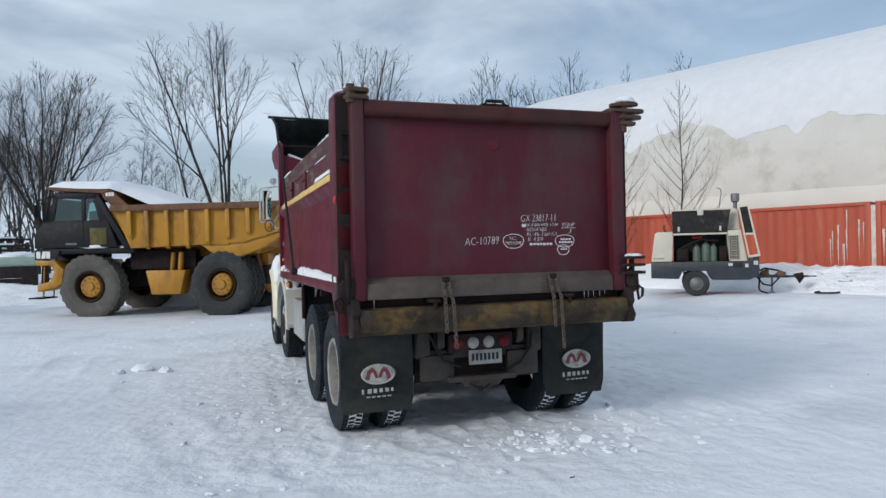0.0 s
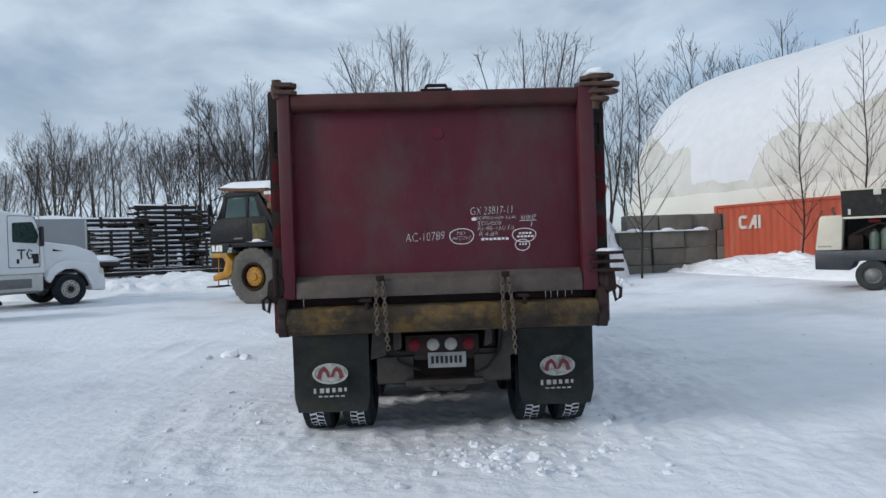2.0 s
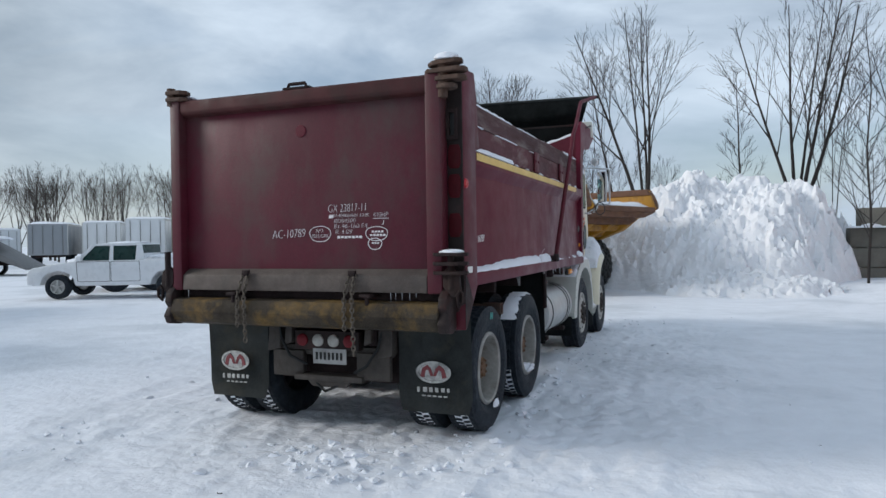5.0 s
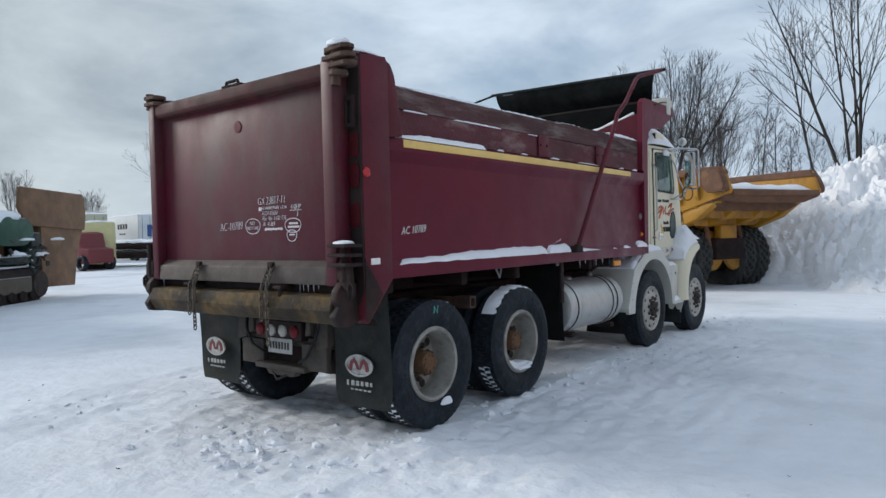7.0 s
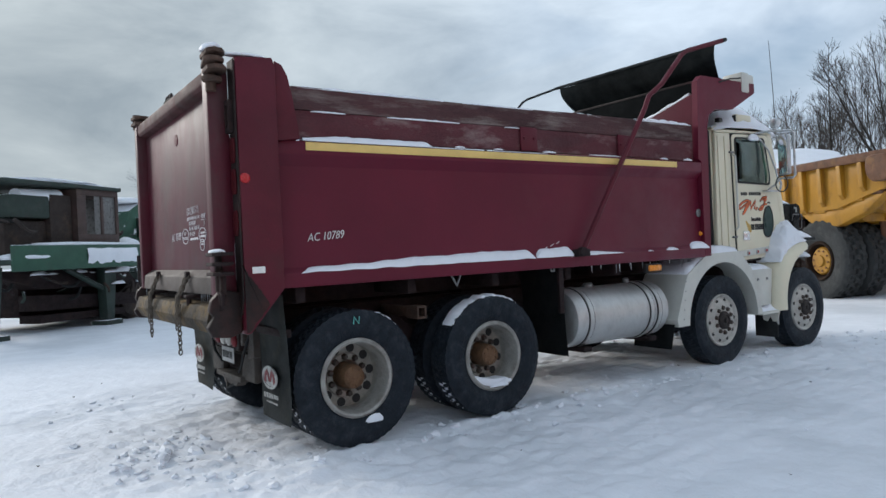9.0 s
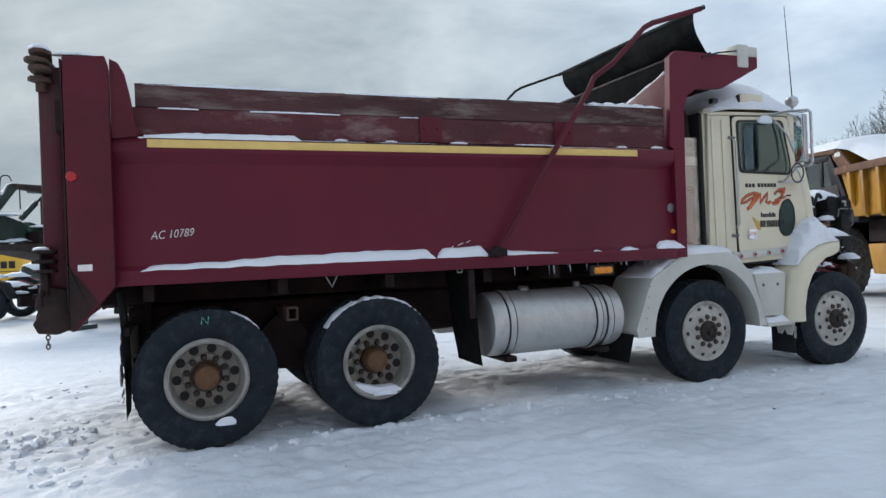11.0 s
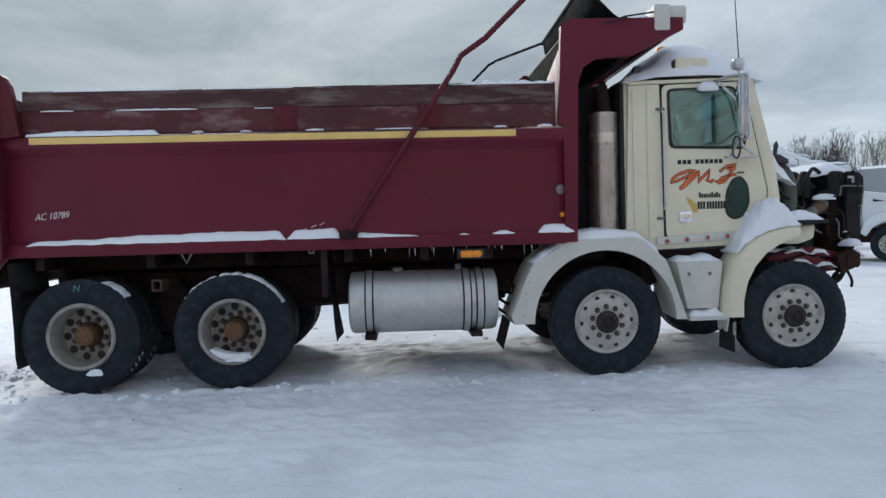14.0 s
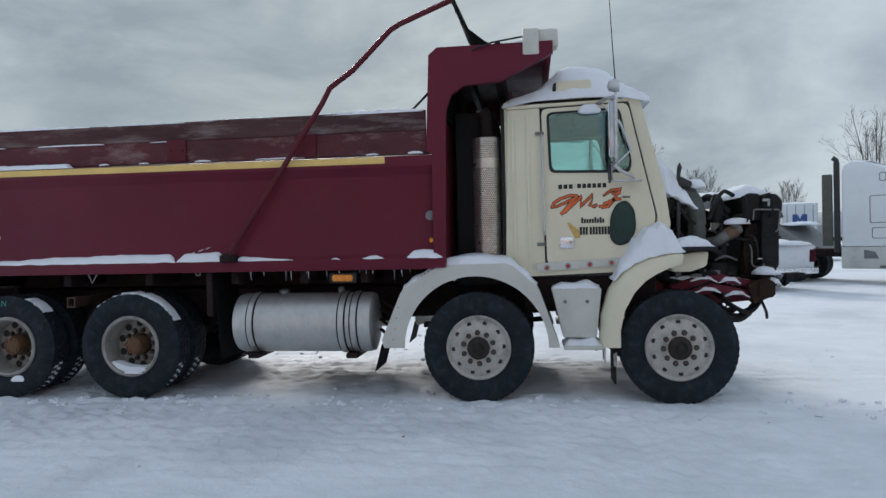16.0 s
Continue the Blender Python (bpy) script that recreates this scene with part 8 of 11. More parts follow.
def leader_mesh(seed, height, n=34, r0=0.045):
    """A young tree: one straight stem with slim rising side branches."""
    rng = random.Random(seed)
    bm, bt = bmesh.new(), bmesh.new()
    pts = [Vector((0.05 * math.sin(k * 0.9 + seed), 0.04 * math.cos(k * 1.3), height * k / 10 - (0.2 if k == 0 else 0))) for k in range(11)]
    tube(bt, pts, r0, 6, 0.006)
    for k in range(n):
        f = 0.16 + 0.8 * k / n
        p = pts[int(f * 10)].lerp(pts[min(10, int(f * 10) + 1)], f * 10 % 1)
        a = k * 2.4 + rng.uniform(-0.4, 0.4)
        ln = height * (0.34 * (1 - f) + 0.05) * rng.uniform(0.7, 1.15)
        d = Vector((math.cos(a) * 0.8, math.sin(a) * 0.8, 0.75)).normalized()
        q = [p]
        for j in range(4):
            d = (d + Vector((rng.uniform(-.1, .1), rng.uniform(-.1, .1), 0.10))).normalized()
            q.append(q[-1] + d * ln / 4)
        tube(bm, q, max(0.005, r0 * 0.34 * (1 - f) + 0.003), 4, 0.003)
        for j in range(1, 5):
            for _ in range(2):
                e = (d + Vector((rng.uniform(-.7, .7), rng.uniform(-.7, .7), rng.uniform(0, .5)))).normalized()
                tube(bm, [q[j], q[j] + e * ln * 0.13, q[j] + (e + Vector((0, 0, 0.3))) * ln * rng.uniform(0.2, 0.3)], 0.0035, 3, 0.002)
    out = []
    for nm, b in (("trunk", bt), ("crown", bm)):
        me = bpy.data.meshes.new(nm)
        b.to_mesh(me)
        b.free()
        me.materials.append(M_BARK)
        out.append((nm, me))
    return height, out


M_FARBARK = mat("far_grey_bark", (0.05, 0.043, 0.038), 0.9, var=0.3, scale=3, bump=0.2, dirt=(0.09, 0.08, 0.075), amount=0.3)
TREES = {
    "elm": grown_tree(11, 16, 8, 0.66, 0.26, 3, 0.0135, rise=0.04, counts=(10, 7, 5)),
    "ash": grown_tree(24, 18, 4, 0.24, 0.10, 3, 0.0135, rise=0.02, counts=(8, 5, 4)),
    "leaner": grown_tree(33, 16, 1, 0.06, 0.10, 3, 0.010, lean=-0.27, rise=0.008, counts=(12, 5, 4)),
    "maple": grown_tree(47, 19, 5, 0.37, 0.12, 3, 0.0145, rise=0.02, counts=(8, 5, 4)),
    "round": grown_tree(72, 12, 7, 0.70, 0.22, 3, 0.012, rise=0.055, counts=(8, 6, 4)),
    "stub": grown_tree(83, 11, 3, 0.36, 0.08, 3, 0.007, rise=0.03, counts=(7, 5, 4)),
    "slim": grown_tree(91, 12, 3, 0.28, 0.18, 3, 0.008, rise=0.03, counts=(8, 5, 4)),
    "tilted": grown_tree(95, 13, 2, 0.16, 0.25, 3, 0.010, lean=0.22, rise=0.01, counts=(9, 5, 4)),
    "poplar": grown_tree(31, 15, 0, 0.8, 0.1, 3, 0.0085, leader=True, reach=0.24, counts=(12, 6, 5)),
    "thin": grown_tree(61, 12, 0, 0.8, 0.15, 3, 0.0085, leader=True, reach=0.26, counts=(10, 6, 5)),
    "sapling": leader_mesh(5, 6, 34, 0.034),
    "wood_a": grown_tree(131, 12, 0, 0.8, 0.2, 2, 0.010, leader=True, reach=0.34, counts=(9, 6), fineness=0.015, bark=M_FARBARK),
    "wood_b": grown_tree(137, 12, 3, 0.35, 0.22, 3, 0.010, counts=(8, 5, 3), fineness=0.015, bark=M_FARBARK),
    "wood_c": grown_tree(139, 12, 4, 0.5, 0.25, 3, 0.010, counts=(7, 4, 3), fineness=0.015, bark=M_FARBARK)}


def tree(kind, x, y, h, turn, label, group="", zoff=0.0, name="tree", cat="tree"):
    height, meshes = TREES[kind]
    k = h / height
    root = thing(name, pose(x, y, ground_z(x, y) + zoff, 0, 0, turn) @ Matrix.Diagonal((k, k, k, 1)), label, cat, group)
    for nm, me in meshes:
        share(nm, me, root)
    return root

BARE = "tall leafless deciduous tree with fine upright twigs"
for kind, x, y, h, turn in (("elm", -9.9, 49.6, 14.3, 20), ("ash", 1.1, 48.6, 18.0, 80), ("leaner", 0.0, 48.9, 15.5, 0), ("stub", -1.4, 50.5, 8.5, 130), ("thin", -5.2, 53, 8.6, 0), ("stub", 2.0, 50, 7, 40),
                            ("maple", 11.0, 56, 19.5, 200), ("stub", 13.0, 54, 13, 20), ("poplar", -4.6, 50.5, 10.5, 140), ("thin", -3.6, 50.5, 9.5, 60), ("thin", -2.7, 50.8, 8.5, 200), ("poplar", 7.0, 49.5, 12.5, 60), ("tilted", 15.2, 50.0, 14, 10), ("stub", 14.2, 50.5, 8, 100),
                            ("round", 15.8, 46, 8.5, 200), ("thin", 17.6, 47, 11, 70), ("slim", 30, 66, 21, 30), ("maple", 38, 66, 22, 30), ("slim", 52, 62, 22, 10), ("thin", -14.0, 50, 14, 100)):
    tree(kind, x, y, h, turn, BARE, "trees beyond the yard")
random.seed(12)
for k in range(104):
    a = random.uniform(-0.95, -0.20)
    d = random.uniform(64, 98)
    h = random.uniform(7.4, 9.8) * (1.0 + 0.38 * min(1, max(0, (a + 0.56) / 0.1))) * (1 - 0.35 * max(0, (-a - 0.5)))
    tree(random.choice(["wood_a", "wood_b", "wood_c"]), d * math.sin(a) + 2, d * math.cos(a), h * d / 66, random.uniform(0, 360), "slim leafless tree in a far bare wood", "far wood")
for k in range(34):
    a = random.uniform(-2.2, -0.95)
    d = random.uniform(130, 200)
    tree(random.choice(["wood_a", "wood_b", "wood_c"]), d * math.sin(a) + 2, d * math.cos(a), random.uniform(5, 8.5), random.uniform(0, 360), "distant leafless tree with thin bare twigs", "distant trees")
for kind, x, y, h in (("maple", -79, 52.6, 17.0), ("round", -86, 45, 9), ("maple", -72.5, 23.5, 14.5), ("round", -70.5, 30.0, 9.5), ("round", -62, 55, 9.5)):
    tree(kind, x, y, h, 40, "lone leafless tree beyond parked trailers", "distant trees")
for x, y, h, turn in ((13.6, 20.6, 6.2, 10), (13.1, 16.75, 6.1, 200), (9.2, 22.3, 7.4, 90)):
    tree("sapling", x, y, h, turn, "slim leafless sapling in front of the containers", "saplings")


# ---- yellow haul truck ----
M_CATY = mat("haul_truck_yellow", (0.41, 0.195, 0.013), 0.5, var=0.14, scale=2, bump=0.08, dirt=(0.11, 0.05, 0.018), amount=0.52, dscale=1.6, stretch=(1, 1, 0.5))
M_CATR = mat("rusty_bed_edge", (0.13, 0.06, 0.032), 0.75, var=0.3, scale=4, bump=0.2, dirt=(0.30, 0.16, 0.04), amount=0.3)
M_CATD = mat("blue_black_cab_paint", (0.010, 0.011, 0.014), 0.6, var=0.2, scale=4, bump=0.05, dirt=(0.035, 0.033, 0.03), amount=0.25, spec=0.25)
M_DTYRE = mat("grey_dusty_tyre", (0.095, 0.09, 0.08), 0.85, var=0.2, scale=4, bump=0.25, dirt=(0.16, 0.15, 0.135), amount=0.4, dscale=3)
M_DTYRE2 = mat("dark_dusty_tyre", (0.032, 0.034, 0.034), 0.85, var=0.3, scale=4, bump=0.25, dirt=(0.075, 0.075, 0.07), amount=0.4, dscale=3)
M_TEALG = glass("blue_grey_glass", (0.55, 0.75, 0.75), 0.88)

HEAD = Vector((-0.923, 0.385, 0)).normalized()
SHORT = 0.925   # its length against the lengths below
cat_m = Matrix.Translation((1.01, 20.88, -0.09)) @ pose(0, 0, 0, 0, 0, math.degrees(math.atan2(-HEAD.x, HEAD.y))) @ Matrix.Diagonal((1, SHORT, 1, 1))
round_again = Matrix.Diagonal((1, 1 / SHORT, 1, 1))
cat = thing("haul_truck", cat_m, "yellow rigid haul truck with dark cab and snow on its canopy", "haul truck")
big = part("tyre", tyre_mesh(0.875, 0.56, 0.42, 26, 4, 0.05), M_DTYRE, cat).data
bpy.data.objects.remove(bpy.data.objects["tyre"])
big2 = big.copy()
big2.materials.clear()
big2.materials.append(M_DTYRE2)
rims = []
for nm, mt, prof in (("rim", M_GREASE2, [(0.43, -0.2), (0.43, 0.24), (0.41, 0.27), (0.37, 0.25), (0.34, 0.12), (0.33, 0.03), (0.2, 0.02)]), ("hub", M_CATY, [(0.30, 0.02), (0.30, 0.15), (0.27, 0.19), (0.13, 0.20), (0.11, 0.24), (0, 0.245)])):
    bm = bmesh.new()
    lathe(bm, prof, "x", (0, 0, 0), 32)
    o = part(nm, bm, mt, cat)
    rims.append((nm, o.data))
    bpy.data.objects.remove(o)
bm = bmesh.new()
lathe(bm, [(0.018, 0), (0.018, 0.03), (0, 0.03)], "x", (0.19, 0.22, 0), 6)
o = part("wheel_bolt", bm, M_CATR, cat)
bolt_me = o.data
bpy.data.objects.remove(o)


def cat_wheel(x, y, s, me, turn=0.0):
    w = share("wheel", me, cat, pose(x, y, 0.86) @ round_again @ pose(0, 0, 0, 0, 0, 0 if s > 0 else 180) @ pose(0, 0, 0, turn, 0, 0))
    for nm, d in rims:
        share(nm, d, w)
    for k in range(10):
        share("wheel_bolt", bolt_me, w, pose(0, 0, 0, 36 * k, 0, 0))
    return w


for s in (-1, 1):
    cat_wheel(s * 1.42, 4.06, s, big, 12 * s)
    cat_wheel(s * 1.46, 0.08, s, big2, 30)
    share("inner_tyre", big2, cat, pose(s * 0.86, 0.08, 0.86) @ round_again)

bm = bmesh.new()
box(bm, -0.55, 0.55, -0.9, 5.3, 0.8, 1.35, 0.05)
part("frame", bm, M_CHASSIS, cat)
bm = bmesh.new()
box(bm, -1.2, 1.2, 3.77, 4.17, 0.65, 1.05, 0.06)
part("front_axle", bm, M_CHASSIS, cat)
bm = bmesh.new()
lathe(bm, [(0, -1.0), (0.3, -0.95), (0.42, -0.4), (0.45, 0), (0.42, 0.4), (0.3, 0.95), (0, 1.0)], "x", (0, 0.08, 0.86), 20)
part("rear_axle", bm, M_CHASSIS, cat)
bm = bmesh.new()
box(bm, -0.5, 0.5, -0.55, -0.35, 0.75, 1.55, 0.05)
part("rear_frame", bm, M_CATY, cat)
for s in (-1, 1):
    bm = bmesh.new()
    cyl(bm, (s * 0.35, -0.4, 1.0), (s * 0.35, 0.6, 1.85), 0.1, 12)
    part("hoist_link", bm, M_CATY, cat)
    bm = bmesh.new()
    prism(bm, [(1.13, 1.27), (2.33, 1.27), (2.16, 0.62), (1.30, 0.62)], "x", s * 1.15, s * 1.70, 0.03)
    part("side_tank", bm, M_CATY, cat, "yellow hydraulic tank")
    for y, x in ((1.72, 1.3), (1.42, 1.42)):
        bm = bmesh.new()
        cyl(bm, (s * x, y, 1.2), (s * x, y - 0.05, 1.75), 0.075, 12)
        part("hoist_ram", bm, M_CATY, cat)
    # the dark frame side above the tank
    bm = bmesh.new()
    box(bm, s * 1.0, s * 1.3, 1.0, 3.0, 1.3, 1.82, 0.03)
    part("frame_side", bm, M_CHASSIS, cat)
    bm = bmesh.new()
    prism(bm, [(5.66, 1.46), (5.66, 1.60), (5.05, 1.60), (4.95, 1.46), (4.80, 1.34), (4.86, 0.96), (5.06, 0.86), (5.62, 0.74), (5.62, 0.92), (5.2, 1.04), (5.1, 1.3), (5.2, 1.46)], "x", s * 0.95, s * 1.72, 0.03)
    part("front_corner", bm, M_CATY, cat, "yellow front corner with marking panel")
    for x in (s * 1.1, s * 1.55):
        bm = bmesh.new()
        cyl(bm, (x, 5.55, 0.55), (x, 5.5, 1.5), 0.022, 6)
        part("ladder_rail", bm, M_CATY, cat)
    for k in range(4):
        bm = bmesh.new()
        cyl(bm, (s * 1.08, 5.53, 0.58 + 0.25 * k), (s * 1.57, 5.53, 0.58 + 0.25 * k), 0.018, 6)
        part("rung", bm, M_CATD, cat)
    bm = bmesh.new()
    box(bm, min(s * 1.0, s * 1.65), max(s * 1.0, s * 1.65), 5.5, 5.95, 0.54, 0.58, 0.01)
    part("foot_step", bm, M_CATD, cat)
bm = bmesh.new()
prism(bm, [(5.66, 1.61), (5.66, 1.88), (4.88, 1.88), (5.02, 1.61)], "x", -1.745, -1.71, 0.004)
mk = part("marking_panel", bm, M_DARKP, cat)
for k in range(3):
    bm = bmesh.new()
    prism(bm, [(5.60 - 0.15 * k, 1.65), (5.48 - 0.15 * k, 1.65), (5.48 - 0.15 * k - 0.02 * (k == 1), 1.84), (5.60 - 0.15 * k - 0.04 * (k == 1), 1.84)], "x", -1.752, -1.746, 0.0)
    part("marking_bar", bm, M_WHITE, mk)
bm = bmesh.new()
box(bm, -1.7, 1.7, 2.65, 5.6, 1.76, 1.92, 0.03)
part("deck", bm, M_CATD, cat)
bm = bmesh.new()
box(bm, -0.9, 0.9, 4.9, 5.55, 0.95, 1.8, 0.05)
part("nose", bm, M_CATD, cat)
# cab, on the left
bm = bmesh.new()
for xa, xb in ((-1.75, -1.69), (-0.26, -0.2)):
    prism(bm, [(5.65, 1.93), (5.65, 2.30), (5.33, 2.66), (3.42, 2.66), (3.12, 1.93)], "x", xa, xb, 0.006)
    prism(bm, [(5.04, 3.26), (5.0, 3.40), (3.68, 3.40), (3.74, 3.26)], "x", xa, xb, 0.006)
    prism(bm, [(5.33, 2.66), (5.04, 3.26), (4.93, 3.26), (5.06, 2.66)], "x", xa, xb, 0.006)
    prism(bm, [(4.20, 2.66), (4.20, 3.26), (4.08, 3.26), (4.09, 2.66)], "x", xa, xb, 0.006)
    prism(bm, [(3.42, 2.66), (3.74, 3.26), (3.86, 3.26), (3.66, 2.66)], "x", xa, xb, 0.006)
box(bm, -1.72, -0.22, 3.6, 5.03, 3.32, 3.44, 0.03)
prism(bm, [(5.65, 1.93), (5.65, 2.30), (5.33, 2.66), (5.26, 2.66), (5.58, 2.28), (5.58, 1.93)], "x", -1.7, -0.22, 0.006)
prism(bm, [(3.12, 1.93), (3.42, 2.66), (3.5, 2.66), (3.2, 1.93)], "x", -1.7, -0.22, 0.006)
cabo = part("cab", bm, M_CATD, cat, "blue-black operator cab")
for nm, pts in (("side_window", [(5.06, 2.67), (4.93, 3.25), (4.21, 3.25), (4.21, 2.67)]), ("rear_quarter_window", [(4.08, 2.67), (4.08, 3.25), (3.86, 3.25), (3.67, 2.67)])):
    bm = bmesh.new()
    prism(bm, pts, "x", -1.725, -1.72)
    part(nm, bm, M_TEALG, cabo).visible_shadow = False
bm = bmesh.new()
prism(bm, [(5.30, 2.66), (5.03, 3.28), (5.02, 3.28), (5.29, 2.66)], "x", -1.66, -0.26)
part("front_window", bm, M_TEALG, cabo).visible_shadow = False
bm = bmesh.new()
prism(bm, [(4.16, 1.95), (4.165, 2.66), (4.14, 2.66), (4.135, 1.95)], "x", -1.757, -1.75)
part("door_seam", bm, M_CHASSIS, cabo)
bm = bmesh.new()
box(bm, -1.76, -1.75, 3.45, 3.95, 2.0, 2.45, 0.02)
part("worn_patch", bm, mat("worn_olive_patch", (0.09, 0.075, 0.015), 0.7, var=0.5, scale=3, bump=0.1, dirt=(0.012, 0.012, 0.014), amount=0.75, dscale=2.5), cabo)
for k in range(5):
    bm = bmesh.new()
    box(bm, -1.757, -1.75, 4.36 + 0.07 * k, 4.41 + 0.07 * k, 2.0, 2.05, 0.002)
    part("print_bar", bm, M_STEEL, cabo)
bm = bmesh.new()
box(bm, -1.3, -0.7, 3.9, 4.3, 1.95, 2.95, 0.08)
part("operator_seat", bm, M_SEAT, cat)
bm = bmesh.new()
tube(bm, [(-1.0 + 0.2 * math.cos(a), 4.75 + 0.08 * math.sin(a), 2.75 + 0.17 * math.sin(a)) for a in [2 * math.pi * k / 16 for k in range(16)]], 0.02, 6, closed=True)
part("steering_wheel", bm, M_SEAT, cat)
bm = bmesh.new()
prism(bm, [(3.70, 3.38), (2.74, 1.90), (2.92, 1.88), (3.42, 2.66), (3.86, 3.38)], "x", -1.75, -1.62, 0.01)
part("cab_stay", bm, M_CATD, cat)
bm = bmesh.new()
tube(bm, [(-1.75, 5.35, 2.65), (-1.95, 5.45, 2.75), (-1.95, 5.4, 3.2), (-1.75, 5.0, 3.35)], 0.02, 6)
wm = part("wing_mirror_arm", bm, M_CATD, cat)
bm = bmesh.new()
box(bm, -2.02, -1.86, 5.42, 5.48, 2.75, 3.1, 0.02)
part("wing_mirror", bm, M_CATD, wm)
for c_, r_, k in (((-1.35, 3.85, 1.9), (0.42, 0.62, 0.14), 3), ((-1.3, 3.0, 1.9), (0.4, 0.3, 0.08), 6), ((0.8, 4.2, 1.92), (0.9, 0.8, 0.25), 4)):
    bm = bmesh.new()
    blob(bm, c_, *r_, k)
    part("deck_snow", bm, M_SNOW, cat, sharp=80)
bm = bmesh.new()
box(bm, 0.1, 1.6, 3.0, 4.9, 1.9, 2.5, 0.06)
part("air_cleaner_box", bm, M_CATD, cat)
# dump bed
BW = 1.74
bed_side = [(3.25, 3.0), (3.2, 2.85), (2.74, 1.88), (0.3, 1.95), (-0.6, 1.98), (-1.45, 2.20), (-2.34, 2.42), (-2.38, 2.50), (-2.16, 3.02)]
for s in (-1, 1):
    bm = bmesh.new()
    prism(bm, bed_side, "x", s * (BW - 0.1), s * BW, 0.01)
    wl = part("bed_side", bm, M_CATY, cat, "ribbed yellow bed side")
    for y in (2.72, 2.2, 1.6, 1.0, 0.4, -0.2, -0.8, -1.4):
        bm = bmesh.new()
        lo = 1.84 if y > 0.5 else 1.9 + 0.2 * (0.5 - y)
        prism(bm, [(s * BW, lo + (0.25 if y > 2.6 else 0)), (s * (BW + 0.09), lo + 0.1 + (0.3 if y > 2.6 else 0)), (s * (BW + 0.12), 2.88), (s * BW, 2.9)], "y", y - 0.06, y + 0.06, 0.01)
        part("rib", bm, M_CATY, wl)
    bm = bmesh.new()
    prism(bm, [(3.28, 2.88), (3.28, 3.04), (-2.12, 3.06), (-2.24, 2.88)], "x", s * (BW - 0.14), s * (BW + 0.13), 0.015)
    part("top_rail", bm, M_CATR, wl, "rusty top rail")
    bm = bmesh.new()
    prism(bm, [(2.74, 3.03), (2.80, 3.06), (3.28, 3.46), (3.62, 3.50), (3.55, 3.3), (3.28, 3.03)], "x", s * (BW - 0.04), s * (BW + 0.02), 0.006)
    cheek = part("canopy_cheek", bm, M_CATR, cat, "rusty brown canopy cheek")
    for k in range(3):
        bm = bmesh.new()
        box(bm, s * (BW + 0.02) - 0.004, s * (BW + 0.02) + 0.004, 3.38 - 0.09 * k, 3.45 - 0.09 * k, 3.30, 3.40, 0.002)
        part("model_bar", bm, M_WHITE, cheek)
bm = bmesh.new()
prism(bm, [(2.74, 1.88), (2.8, 1.98), (0.3, 2.05), (-0.6, 2.12), (-2.38, 2.52), (-2.40, 2.38), (-0.6, 1.98), (0.3, 1.9)], "x", -BW + 0.1, BW - 0.1, 0.008)
part("bed_floor", bm, M_CATR, cat)
for x in (-0.55, 0.55):
    bm = bmesh.new()
    prism(bm, [(2.6, 1.9), (0.3, 1.92), (-0.6, 1.99), (-1.9, 2.28), (-1.3, 1.86), (-0.5, 1.62), (0.3, 1.60), (2.5, 1.68)], "x", x - 0.14, x + 0.14, 0.02)
    part("floor_beam", bm, M_CATY, cat)
for y, z, h in ((0.0, 1.90, 0.24), (-0.55, 1.96, 0.28), (-1.1, 2.09, 0.24), (-1.62, 2.21, 0.18), (-2.1, 2.33, 0.12)):
    bm = bmesh.new()
    prism(bm, [(-BW + 0.02, z + 0.02), (-1.15, z - h), (1.15, z - h), (BW - 0.02, z + 0.02), (BW - 0.02, z + 0.10), (-BW + 0.02, z + 0.10)], "y", y - 0.2, y + 0.2, 0.03)
    part("tail_beam", bm, M_CATY if y > -1.3 else M_CATR, cat)
for s in (-1, 1):
    bm = bmesh.new()
    prism(bm, rounded([(-1.66, 2.98), (-1.62, 2.66), (-1.78, 2.44), (-2.36, 2.46), (-2.36, 2.62), (-2.18, 2.98)], 0.12), "x", s * (BW - 0.02), s * (BW + 0.2), 0.05)
    part("corner_boss", bm, M_CATR, cat, "rusty bulging rear corner")
    bm = bmesh.new()
    prism(bm, [(0.7, 1.95), (0.2, 1.62), (-0.5, 1.60), (-1.3, 1.86), (-1.9, 2.26), (-1.3, 2.2), (-0.4, 2.0)], "x", s * (BW - 0.34), s * (BW - 0.06), 0.04)
    part("tail_web", bm, M_CATY, cat)
    bm = bmesh.new()
    lathe(bm, [(0, -0.08), (0.36, -0.06), (0.40, 0.0), (0.30, 0.12), (0, 0.14)], "y", (s * 0.42, -0.62, 0.9), 18)
    part("final_drive", bm, M_CATY, cat)
    bm = bmesh.new()
    cyl(bm, (s * 0.62, -0.75, 0.95), (s * 0.62, -0.6, 1.75), 0.07, 10)
    part("rear_strut", bm, M_CATR, cat)
bm = bmesh.new()
box(bm, -0.32, 0.32, -0.85, -0.6, 1.15, 1.7, 0.05)
part("rear_bracket", bm, M_CATY, cat)
bm = bmesh.new()
nn = 22
vs = [((-1 + 2 * i / nn) * (BW - 0.11), -2.3 + 4.9 * j / nn, 2.50 + 0.17 * min(1, j / 2) + 0.06 * noise.noise(Vector((i * 0.35, j * 0.35, 6))) + 0.02 * noise.noise(Vector((i, j, 6)))) for j in range(nn + 1) for i in range(nn + 1)]
vs += [((-1 + 2 * i / nn) * (BW - 0.11), -2.31, 2.44) for i in range(nn + 1)]
